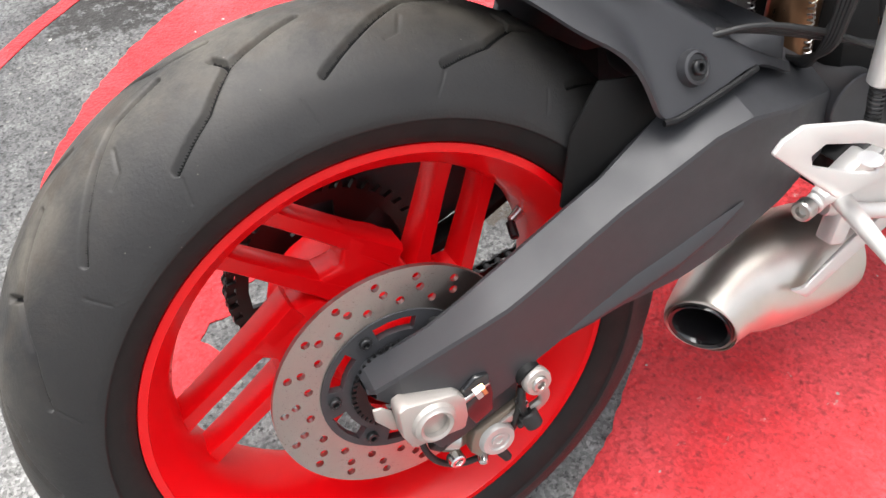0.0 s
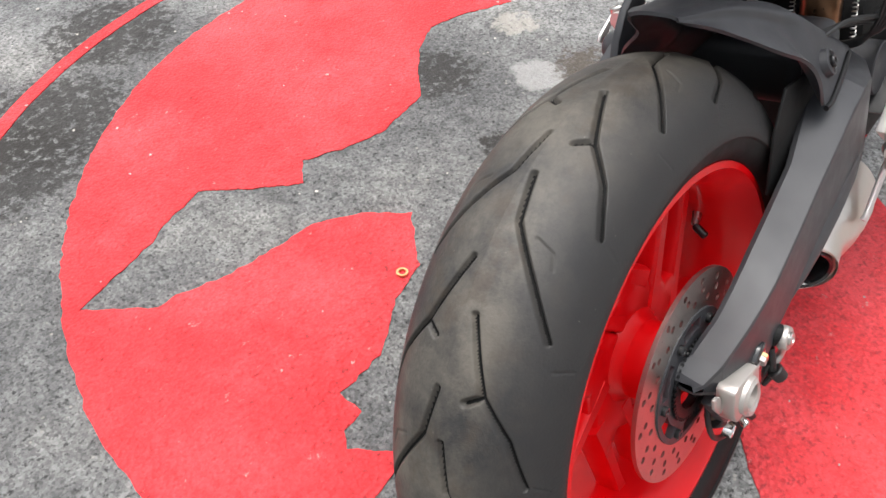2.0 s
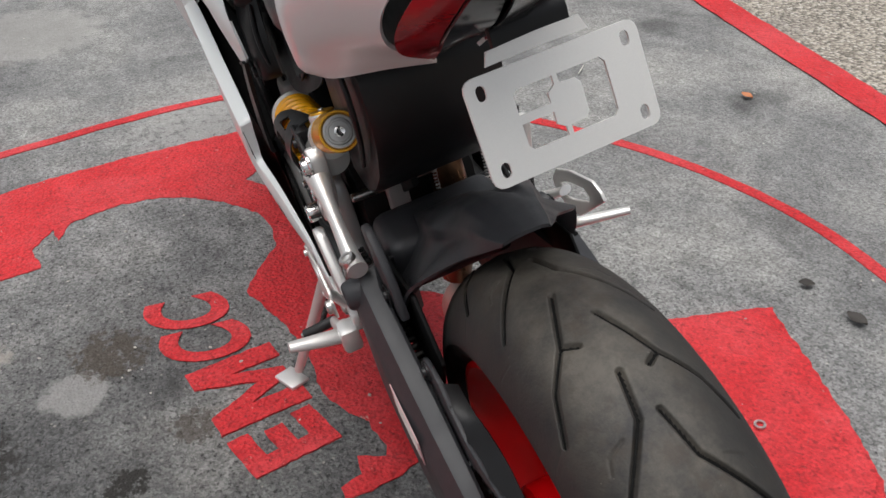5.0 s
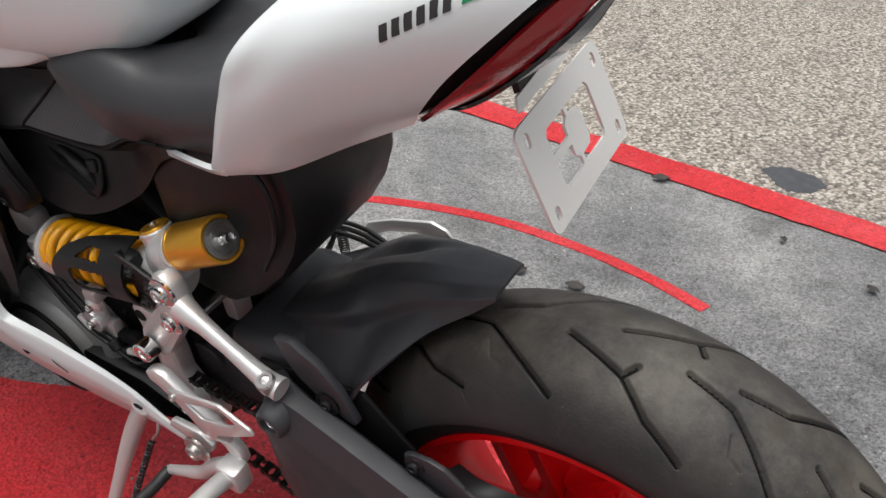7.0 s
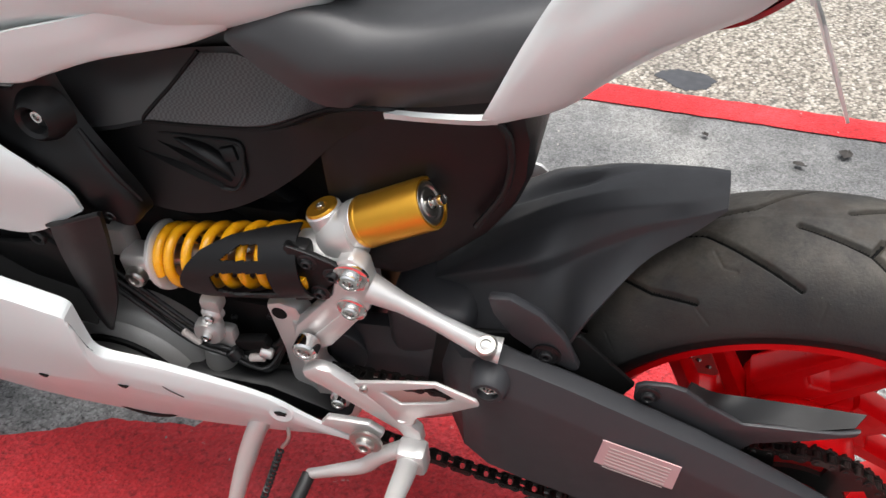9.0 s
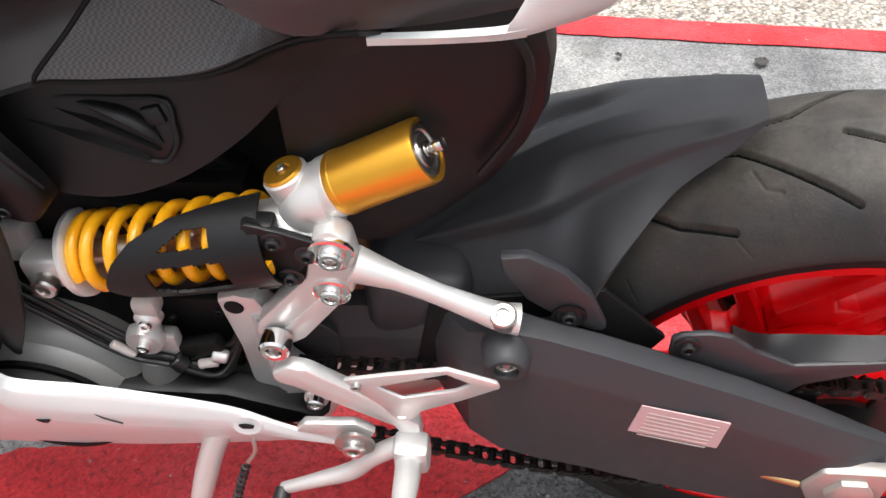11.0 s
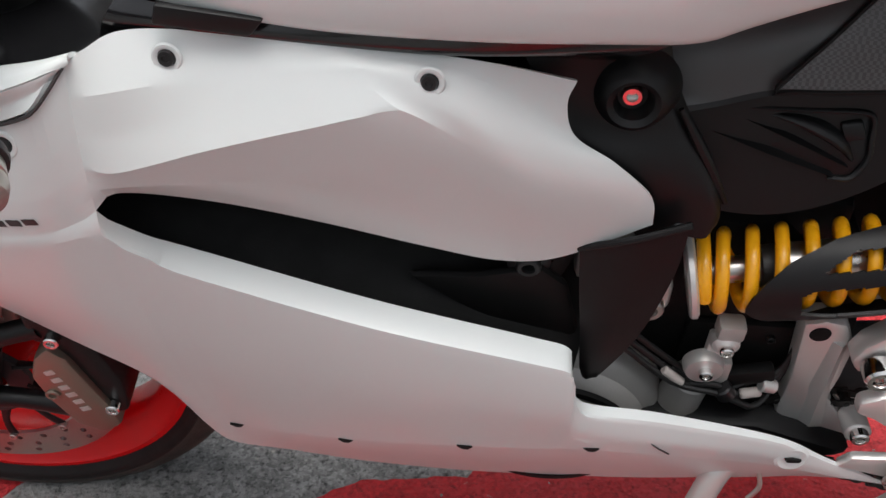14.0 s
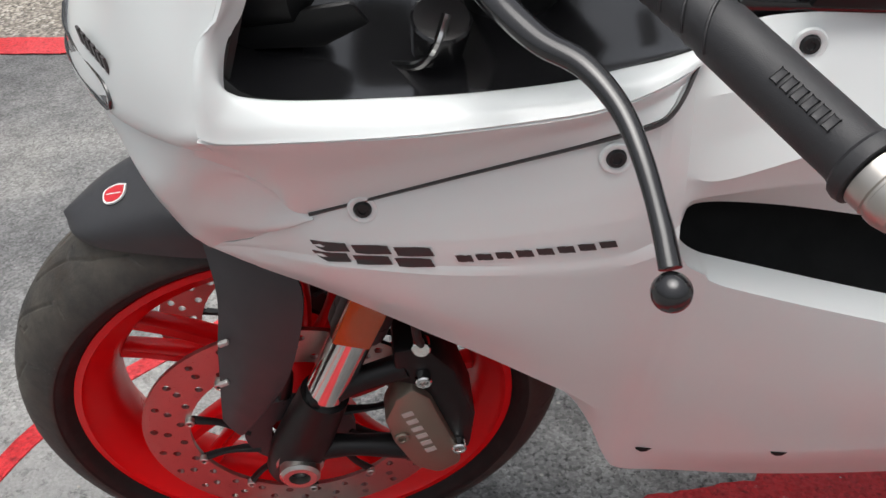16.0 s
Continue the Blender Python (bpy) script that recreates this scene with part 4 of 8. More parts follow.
swingarm = part("swingarm", right_arm(), GREY, bike, "matt dark grey aluminium swingarm", 14)
left = arm([(-0.040, 0.122, 0.140, 0.290, 0.340), (-0.030, 0.122, 0.150, 0.275, 0.365), (0.02, 0.122, 0.156, 0.262, 0.395), (0.06, 0.122, 0.158, 0.262, 0.418), (0.12, 0.122, 0.160, 0.278, 0.450),
            (0.19, 0.122, 0.161, 0.302, 0.482), (0.25, 0.122, 0.161, 0.325, 0.508), (0.30, 0.122, 0.160, 0.338, 0.526), (0.335, 0.115, 0.158, 0.350, 0.532), (0.365, 0.095, 0.146, 0.362, 0.512), (0.40, 0.060, 0.098, 0.375, 0.485), (0.52, 0.045, 0.080, 0.37, 0.45)], 1, 0.034, 0.018)
part("left_beam", loft(left), GREY, swingarm, smooth=28)
part("cross_beam", box((0.415, 0, 0.475), (0.10, 0.18, 0.085), 0.02, segments=3), GREY, swingarm)
part("pivot_tube", rod((0.53, -0.12, 0.415), (0.53, 0.085, 0.415), 0.036), GREY, swingarm)
part("rib", loft([[(x, -0.1495, z + h), (x, -0.1495 - d, z), (x, -0.1500 - d * 0.8, z - h * 0.5), (x, -0.1495, z - h)] for x, z, h, d in ((0.152, 0.3235, 0.003, 0.001), (0.19, 0.3335, 0.010, 0.005), (0.235, 0.3465, 0.014, 0.008), (0.285, 0.3580, 0.013, 0.008), (0.33, 0.3720, 0.009, 0.005), (0.362, 0.3860, 0.003, 0.001))]), GREY, swingarm, smooth=50)
boss = part("boss", lathe([(0.011, 0.010), (0.011, 0.0165), (0.015, 0.0165), (0.0185, 0.013), (0.022, -0.006), (0.023, -0.015)], (0.331, 0.150, 0.506), (0, 1, 0), 36), GREY, swingarm)
bolt((0.331, 0.153, 0.506), 0.0105, (0, 1, 0), CHROME, boss)
lab = part("paper_label", prism([(0.213, 0.456), (0.133, 0.433), (0.137, 0.388), (0.220, 0.412)], 0.1612, 0.1625, 0), LABELM, swingarm, "pink printed warning label")
for k in range(7):
    z = 0.445 - 0.0062 * k
    part("text_bar", prism([(0.206 + 0.0009 * k, z), (0.142 + 0.0009 * k, z - 0.0185), (0.142 + 0.0009 * k, z - 0.0200), (0.206 + 0.0009 * k, z - 0.0015)], 0.1624, 0.1630, 0), LIGHTINK, lab)

# right axle block, nut and chain adjuster
part("adjuster_recess", prism([(0.050, 0.316), (0.064, 0.327), (0.078, 0.325), (0.080, 0.300), (0.078, 0.278), (0.058, 0.268), (0.048, 0.290)], -0.1535, -0.140, 0.003), GLOSS, swingarm)
block = part("axle_block", prism([(-0.012, 0.330), (-0.013, 0.300), (-0.006, 0.281), (0.046, 0.276), (0.051, 0.290), (0.051, 0.312), (0.044, 0.322), (-0.004, 0.333)], -0.158, -0.136, 0.003), DULL, swingarm, "satin aluminium axle block")
part("axle_nut", lathe([(0.0130, -0.006), (0.0130, 0.0060), (0.0160, 0.0075), (0.0175, 0.0055), (0.0200, 0.0045), (0.0215, 0.0), (0.0225, -0.006)], (0.0175, -0.158, 0.303), (0, -1, 0), 48), DULL, block)
part("axle_bore", lathe([(0.0, -0.012), (0.0131, -0.012), (0.0131, 0.005)], (0.0175, -0.158, 0.303), (0, -1, 0), 32), STEEL, block)
part("adjuster", rod((0.046, -0.152, 0.304), (0.078, -0.150, 0.313), 0.0036), STEEL, block)
part("lock_nut", lathe([(0.003, 0), (0.0080, 0), (0.0080, 0.006), (0.003, 0.006)], (0.061, -0.152, 0.3082), (0.96, 0.05, 0.28), 6, closed=True), DULL, block)
part("lock_nut", lathe([(0.003, 0), (0.0078, 0), (0.0078, 0.004), (0.003, 0.004)], (0.0675, -0.152, 0.3100), (0.96, 0.05, 0.28), 6, closed=True), BRASS, block)
part("block_lip", prism([(-0.030, 0.332), (-0.030, 0.318), (-0.018, 0.300), (-0.010, 0.296), (-0.014, 0.322), (-0.022, 0.330)], -0.144, -0.140, 0.0015), DULL, block)
lb = part("axle_block", prism([(-0.036, 0.350), (-0.036, 0.286), (0.03, 0.286), (0.045, 0.318), (0.03, 0.350)], 0.146, 0.1625, 0.004), DULL, swingarm)
part("axle_nut", lathe([(0.0, 0.012), (0.016, 0.012), (0.0235, 0.008), (0.0235, 0.0), (0.026, 0.0)], (0.0, 0.1605, 0.318), (0, 1, 0), 6), DULL, lb)
part("adjuster", rod((0.045, 0.158, 0.318), (0.085, 0.155, 0.330), 0.0042), BRASS, lb)

# rear brake caliper under the arm
cal = part("rear_caliper", prism([(0.058, 0.224), (0.064, 0.236), (0.086, 0.242), (0.106, 0.246), (0.113, 0.256), (0.122, 0.256), (0.124, 0.236), (0.108, 0.212), (0.084, 0.196), (0.062, 0.199), (0.055, 0.210)], -0.134, -0.102, 0.005), TITAN, bike, "grey cast rear brake caliper")
part("caliper_web", prism([(0.088, 0.236), (0.108, 0.243), (0.118, 0.252), (0.122, 0.240), (0.112, 0.226)], -0.1375, -0.132, 0.002), DULL, cal)
part("piston_cap", lathe([(0, 0.003), (0.004, 0.003), (0.0045, 0.0045), (0.007, 0.0045), (0.0075, 0.003), (0.011, 0.003), (0.012, 0.005), (0.017, 0.005), (0.019, 0.001), (0.020, -0.004)], (0.084, -0.135, 0.216), (0, -1, 0), 40), CAST, cal)
part("caliper_arm", prism([(0.022, 0.238), (0.040, 0.246), (0.060, 0.236), (0.062, 0.214), (0.044, 0.206), (0.028, 0.216)], -0.124, -0.104, 0.006), TITAN, cal)
part("slide_pin", rod((0.030, -0.118, 0.232), (0.050, -0.124, 0.224), 0.0105, 0.009, 20), STEEL, cal)
part("rubber_boot", rod((0.026, -0.116, 0.236), (0.036, -0.120, 0.228), 0.0125, 0.0115, 20), CABLE, cal)
bolt((0.041, -0.126, 0.206), 0.0085, (0.05, -1, -0.15), CHROME, cal)
bolt((0.114, -0.136, 0.250), 0.0060, (0, -1, 0), CHROME, cal)
lug = part("caliper_lug", tube([(0.122, -0.155, 0.292), (0.130, -0.153, 0.272), (0.131, -0.150, 0.258), (0.122, -0.146, 0.248)], [0.009, 0.0062, 0.0062, 0.0075], 14, 20, squash=0.7), DULL, cal)
part("banjo_eye", lathe([(0.006, -0.005), (0.013, -0.005), (0.0142, -0.003), (0.0142, 0.003), (0.013, 0.0055), (0.0085, 0.006), (0.006, 0.004)], (0.122, -0.157, 0.294), (0.05, -1, 0.1), 36, closed=True), DULL, lug)
bolt((0.122, -0.159, 0.294), 0.0082, (0.05, -1, 0.1), STEEL, lug)
part("lug_cap", rod((0.112, -0.150, 0.250), (0.116, -0.158, 0.236), 0.0100, 0.0088, 20), CABLE, lug)
part("hanger_bolt", rod((0.116, -0.140, 0.302), (0.119, -0.152, 0.297), 0.0135, 0.0135, 24), DARK, lug)
part("bleed_nipple", rod((0.084, -0.128, 0.198), (0.094, -0.134, 0.178), 0.0062, 0.0048), CABLE, cal)
part("bleed_cap", rod((0.068, -0.130, 0.200), (0.064, -0.140, 0.196), 0.0052), CHROME, cal)
part("brake_hose", tube([(0.108, -0.146, 0.262), (0.106, -0.140, 0.240), (0.100, -0.128, 0.205), (0.078, -0.122, 0.186), (0.048, -0.120, 0.186), (0.024, -0.118, 0.204), (0.014, -0.116, 0.235), (0.020, -0.112, 0.265)], 0.0034, 10, 50), CABLE, cal)
part("hose_lead", tube([(0.112, -0.146, 0.282), (0.108, -0.150, 0.262), (0.112, -0.148, 0.240), (0.108, -0.140, 0.225)], 0.0040, 10, 24), CABLE, cal)
part("caliper_bracket", prism([(-0.006, 0.292), (0.030, 0.226), (0.112, 0.252), (0.126, 0.304), (0.04, 0.308)], -0.130, -0.116, 0.003), GREY, cal)

# ---- rear hugger and chain guard ----
def rear_hugger():
    """A flat-topped wing that runs into two side pods and low flanks."""
    spine = [(0.131, 0.0, 0.663), (0.19, 0.0, 0.650), (0.24, 0.0, 0.637), (0.30, 0.0, 0.606), (0.36, 0.0, 0.562), (0.45, 0.0, 0.500)]
    inner = [(0.131, 0.014, 0.6625), (0.19, 0.024, 0.649), (0.235, 0.026, 0.635), (0.27, 0.022, 0.618), (0.30, 0.024, 0.600), (0.36, 0.032, 0.558), (0.45, 0.045, 0.498)]
    pocket = [(0.131, 0.019, 0.662), (0.19, 0.032, 0.6475), (0.235, 0.034, 0.631), (0.262, 0.0312, 0.612), (0.30, 0.034, 0.592), (0.36, 0.042, 0.552), (0.45, 0.054, 0.496)]
    crown = [(0.131, 0.024, 0.6605), (0.19, 0.039, 0.645), (0.235, 0.046, 0.632), (0.27, 0.049, 0.619), (0.305, 0.056, 0.603), (0.37, 0.056, 0.562), (0.45, 0.060, 0.520)]
    edge = [(0.131, 0.027, 0.659), (0.155, 0.035, 0.653), (0.20, 0.046, 0.640), (0.236, 0.058, 0.626), (0.275, 0.071, 0.604), (0.305, 0.081, 0.594), (0.372, 0.074, 0.556), (0.45, 0.070, 0.520)]
    under = [(0.131, 0.0275, 0.657), (0.155, 0.037, 0.647), (0.20, 0.049, 0.629), (0.236, 0.062, 0.610), (0.275, 0.074, 0.586), (0.305, 0.084, 0.572), (0.372, 0.077, 0.538), (0.45, 0.074, 0.505)]
    low = [(0.131, 0.028, 0.655), (0.155, 0.041, 0.637), (0.197, 0.056, 0.604), (0.230, 0.087, 0.572), (0.258, 0.114, 0.540), (0.275, 0.122, 0.500), (0.31, 0.124, 0.470), (0.36, 0.104, 0.462), (0.45, 0.082, 0.470)]
    def nearer(row):
        return [(x + 0.004 * k, y - 0.026 * k, z - 0.018 * k) for x, y, z in row for k in (min(1.0, max(0.0, (x - 0.17) / 0.09)),)]

    edge_l, under_l = nearer(edge), nearer(under)
    # the right side falls away sooner and ends in a broad flank on the swingarm
    crown_r = crown[:4] + [(0.305, 0.056, 0.598), (0.353, 0.062, 0.556), (0.40, 0.066, 0.515), (0.45, 0.066, 0.480)]
    edge_r = edge[:5] + [(0.305, 0.081, 0.588), (0.3536, 0.088, 0.551), (0.40, 0.095, 0.515), (0.45, 0.090, 0.485)]
    under_r = under[:5] + [(0.305, 0.087, 0.572), (0.3536, 0.094, 0.543), (0.40, 0.098, 0.511), (0.45, 0.092, 0.480)]
    low_r = [(0.131, 0.028, 0.655), (0.155, 0.045, 0.642), (0.192, 0.065, 0.615), (0.2197, 0.095, 0.589), (0.2485, 0.112, 0.567), (0.266, 0.120, 0.541), (0.2735, 0.123, 0.518), (0.2800, 0.120, 0.497), (0.30, 0.120, 0.495), (0.35, 0.113, 0.500), (0.398, 0.105, 0.504), (0.45, 0.094, 0.475)]
    xs = np.r_[np.linspace(0.131, 0.16, 10), np.linspace(0.165, 0.45, 72)]
    bm = bmesh.new()
    for rows, side in (([spine, inner, edge_l, under_l, low], 1), ([spine, inner, pocket, crown_r, edge_r, under_r, low_r], -1)):
        g = by_x(rows, xs, 49, False)
        for k in range(4):
            g[1:-1] = g[1:-1] * 0.5 + (g[:-2] + g[2:]) * 0.25
            g[:, 1:-1] = g[:, 1:-1] * 0.5 + (g[:, :-2] + g[:, 2:]) * 0.25
        grid(bm, (g * (1, side, 1))[::side])
    bmesh.ops.remove_doubles(bm, verts=bm.verts[:], dist=0.0005)
    bmesh.ops.translate(bm, vec=(0, -0.010, 0), verts=bm.verts[:])
    return part("rear_hugger", thicken(bm, 0.004), GREY, bike, "matt black-grey rear mudguard", 50)


hugger = rear_hugger()
tab = part("mounting_tab", prism([(0.340, 0.596), (0.317, 0.599), (0.286, 0.580), (0.263, 0.551), (0.246, 0.507), (0.254, 0.502), (0.282, 0.515), (0.317, 0.544), (0.335, 0.574)], 0.108, 0.120, 0.004), GREY, hugger)
part("bolt_recess", lathe([(0.0145, 0.0), (0.0150, 0.0025), (0.0125, 0.003), (0.0105, 0.0015)], (0.280, 0.1205, 0.527), (0, 1, 0), 28), BLACK, tab)
bolt((0.280, 0.121, 0.527), 0.0066, (0, 1, 0), BOLTM, tab, True)
tab = part("bolt_recess", lathe([(0.0105, 0.0), (0.0125, 0.0030), (0.0150, 0.0020), (0.0175, -0.008)], (0.325, -0.1195, 0.5275), (0.15, -1, 0.42), 28), GREY, hugger)
bolt((0.325, -0.1198, 0.5275), 0.0070, (0.15, -1, 0.42), BOLTM, tab, True)
part("flank_seam", tube([(0.282, -0.1325, 0.494), (0.30, -0.1325, 0.493), (0.35, -0.126, 0.498), (0.395, -0.118, 0.503)], 0.0032, 8, 30), BLACK, hugger)
# added dark plates stand in for the shade between mudguard and tyre
part("dark_gap_plate", prism([(0.19, 0.47), (0.25, 0.535), (0.40, 0.51), (0.42, 0.40), (0.33, 0.35), (0.24, 0.37)], 0.094, 0.100, 0.002), DARK, hugger)
part("dark_gap_plate", prism([(0.190, 0.43), (0.205, 0.50), (0.235, 0.540), (0.285, 0.530), (0.35, 0.48), (0.33, 0.43), (0.25, 0.41)], -0.1065, -0.1025, 0.0015), DARK, hugger)
gb = prism([(0.190, 0.497), (0.180, 0.503), (0.158, 0.506), (0.140, 0.502), (0.118, 0.484), (0.080, 0.464), (0.030, 0.471), (-0.008, 0.477), (-0.026, 0.486), (-0.022, 0.476), (0.017, 0.456), (0.040, 0.446), (0.065, 0.434), (0.088, 0.400), (0.111, 0.403), (0.118, 0.411), (0.126, 0.441), (0.150, 0.453), (0.178, 0.463), (0.190, 0.474)], 0.113, 0.120, 0.0025)
# added dark plate, keeps the red ground from showing under the chain
part("chain_backing", prism([(0.04, 0.262), (0.20, 0.305), (0.33, 0.362), (0.33, 0.350), (0.20, 0.293), (0.04, 0.250)], 0.092, 0.124, 0.002), DARK, hugger)
guard = part("chain_guard", gb, GREY, bike, "matt dark chain guard")
part("top_facet", sheet([[(0.140, 0.118, 0.502), (0.115, 0.1185, 0.482), (0.080, 0.119, 0.463), (0.030, 0.119, 0.470), (-0.020, 0.114, 0.484)],
                         [(0.136, 0.098, 0.492), (0.112, 0.097, 0.480), (0.076, 0.096, 0.480), (0.025, 0.095, 0.481), (-0.030, 0.100, 0.490)]], 28, 8, 0.003), BLACK, guard)
bolt((0.176, 0.121, 0.489), 0.0068, (0, 1, 0), BOLTM, guard, True)
bolt((0.085, 0.121, 0.420), 0.0045, (0, 1, 0), BOLTM, guard)

# ---- plate bracket ----
PX, PZ = Vector((0.014, -0.149, -0.009)).normalized(), Vector((0.028, 0.0, 0.064)).normalized()
PM = Matrix.Translation((0.0843, -0.0492, 0.8188)) @ Matrix((-PX, PX.cross(PZ), PZ)).transposed().to_4x4()
slot = lambda cx, cz, a, b, r=0.004: [(cx + sx * (a - r) + r * math.cos(radians(t)), cz + sz * (b - r) + r * math.sin(radians(t))) for sx, sz, t0 in ((1, 1, 0), (-1, 1, 90), (-1, -1, 180), (1, -1, 270)) for t in (t0, t0 + 30, t0 + 60, t0 + 90)]  # noqa: E731
outline = slot(0, 0, 0.0875, 0.0485, 0.010)
holes = [slot(sx * 0.0725, sz * 0.0340, 0.0045, 0.0068, 0.0043) for sx in (-1, 1) for sz in (-1, 1)]
win = [[(0.006, 0.027), (0.042, 0.027), (0.047, 0.022), (0.047, 0.005), (0.014, 0.005), (0.014, 0.014), (0.006, 0.019)],
       [(0.047, -0.003), (0.047, -0.022), (0.042, -0.027), (0.006, -0.027), (0.006, -0.019), (0.014, -0.014), (0.014, -0.003)],
       [(0.001, 0.027), (0.001, 0.019), (-0.016, 0.018), (-0.020, 0.013), (-0.020, -0.013), (-0.016, -0.018), (0.001, -0.019), (0.001, -0.027), (-0.044, -0.027), (-0.049, -0.022), (-0.049, 0.022), (-0.044, 0.027)]]
win = [[(x * 0.97, z * 1.0) for x, z in w] for w in win]
plate = part("plate_bracket", prism(outline, -0.0013, 0.0013, 0, [*holes, *win], PM), PLATE, bike, "bare brushed aluminium plate bracket with cut-outs", 30)
rows = [[(0.103, 0.010, 0.869), (0.107, -0.041, 0.868), (0.112, -0.092, 0.864)], [(0.1075, 0.006, 0.880), (0.1115, -0.041, 0.880), (0.1160, -0.086, 0.877)]]
part("neck", sheet(rows, 14, 6, 0.0026), PLATE, plate)
rows = [[(0.1085, -0.002, 0.879), (0.1125, -0.041, 0.879), (0.1170, -0.078, 0.876)], [(0.117, -0.002, 0.896), (0.121, -0.041, 0.896), (0.125, -0.078, 0.893)], [(0.152, 0.000, 0.908), (0.155, -0.041, 0.908), (0.159, -0.074, 0.905)]]
part("stay", sheet(rows, 14, 12, 0.006), BLACK, plate, "black plastic stay under the tail lamp")


# ---- engine and exhaust ----
engine = part("engine", prism([(0.52, 0.30), (0.60, 0.26), (0.92, 0.25), (1.05, 0.36), (1.08, 0.60), (0.90, 0.66), (0.62, 0.60), (0.52, 0.50)], -0.10, 0.085, 0.02), DARK, bike, "dark engine block")
part("side_cover_left", lathe([(0, 0.058), (0.060, 0.058), (0.078, 0.054), (0.089, 0.046), (0.092, 0.040), (0.102, 0.036), (0.108, 0.028), (0.110, -0.02)], (0.790, 0.088, 0.366), (0, 1, 0), 64), CAST, engine, "grey cast engine cover")
part("cover_groove", lathe([(0.074, 0.0575), (0.080, 0.0570), (0.082, 0.0530), (0.076, 0.0540)], (0.790, 0.0895, 0.366), (0, 1, 0), 64, closed=True), DARK, engine)
part("side_cover_right", lathe([(0, 0.055), (0.080, 0.055), (0.096, 0.048), (0.102, 0.035), (0.104, -0.02)], (0.72, -0.172, 0.37), (0, -1, 0), 56), CAST, engine, "grey cast clutch cover")
pump = part("water_pump", rod((0.672, 0.112, 0.388), (0.664, 0.114, 0.440), 0.021, 0.019, 28, 0.006), CAST, engine)
part("pump_flange", lathe([(0, 0.012), (0.016, 0.012), (0.018, 0.006), (0.018, 0)], (0.662, 0.122, 0.472), (0, 1, 0), 28), ALLOY, engine)
part("pump_ear", box((0.650, 0.118, 0.456), (0.030, 0.016, 0.034), 0.005), CAST, engine)
bolt((0.661, 0.135, 0.472), 0.006, (0, 1, 0), CHROME, engine)
part("shift_rod_end", lathe([(0, 0.008), (0.008, 0.008), (0.012, 0.004), (0.013, -0.004), (0.008, -0.008), (0, -0.008)], (0.650, 0.126, 0.505), (0, 1, 0), 24), ALLOY, engine)
bolt((0.650, 0.134, 0.505), 0.006, (0, 1, 0), CHROME, engine)
part("shift_arm", box((0.655, 0.120, 0.490), (0.016, 0.010, 0.042), 0.003), ALLOY, engine)
part("arm_head", box((0.648, 0.122, 0.520), (0.024, 0.020, 0.020), 0.005), CAST, engine)
part("sensor_body", box((0.617, 0.118, 0.452), (0.044, 0.014, 0.018), 0.004, pose(0, 0, 0, 0, 16, 0)), DARK, engine)
part("sensor_tip", rod((0.606, 0.124, 0.446), (0.592, 0.124, 0.442), 0.0075, 0.0065), ALLOY, engine)
part("cam_plate", box((0.625, 0.088, 0.44), (0.10, 0.012, 0.10), 0.006), DARK, engine)
for x, z in ((0.60, 0.475), (0.585, 0.40), (0.648, 0.462)):
    bolt((x, 0.095, z), 0.004, (0, 1, 0), BOLTM, engine)
part("cable_sleeve", rod((0.645, 0.128, 0.440), (0.628, 0.126, 0.424), 0.0055), CHROME, engine)
for k, (dy, dz) in enumerate(((0.0, 0.0), (0.007, -0.006), (0.002, -0.011), (-0.006, 0.006))):
    part("engine_cable", tube([(0.80, 0.112 + dy, 0.545 + dz), (0.765, 0.118 + dy, 0.522 + dz), (0.735, 0.122 + dy, 0.500 + dz), (0.686, 0.126 + dy, 0.458 + dz), (0.645, 0.128 + dy, 0.436 - dz), (0.606, 0.122 + dy, 0.430 + dz * 2), (0.585, 0.108, 0.448 + dz), (0.575, 0.098, 0.490 + 3 * dz)], 0.0030, 8, 50), CABLE, engine)
part("cable_joint", rod((0.696, 0.130, 0.466), (0.677, 0.131, 0.449), 0.0044), LIGHTINK, engine)
part("cable_joint", rod((0.622, 0.127, 0.432), (0.603, 0.124, 0.434), 0.0050), LIGHTINK, engine)
part("cable_clamp", rod((0.642, 0.130, 0.446), (0.634, 0.131, 0.434), 0.0090), BOLTM, engine)
part("cylinder_cover", box((0.60, 0.0, 0.56), (0.09, 0.12, 0.10), 0.012), BLACK, engine)
for k in range(3):
    part("rib", box((0.552, 0.028, 0.525 + 0.026 * k), (0.010, 0.072, 0.008), 0.002), BLACK, engine)
header = part("exhaust_header", tube([(0.62, -0.040, 0.60), (0.555, -0.044, 0.585), (0.515, -0.046, 0.54), (0.50, -0.046, 0.47), (0.505, -0.04, 0.38), (0.53, -0.03, 0.30)], 0.026, 20), worn("heat_browned_steel", (0.23, 0.125, 0.07), 0.3, 0.95, 0, 0.35), bike, "heat-browned exhaust header pipe")
for y, x in ((-0.021, 0.474), (-0.097, 0.476)):
    pts = [(x + 0.0035 * math.cos(1.9 * k), y + 0.0035 * math.sin(1.9 * k), 0.475 + 0.0017 * k) for k in range(60)]
    part("exhaust_spring", tube(pts, 0.0009, 5, 240), STEEL, header, "coiled steel retaining spring")
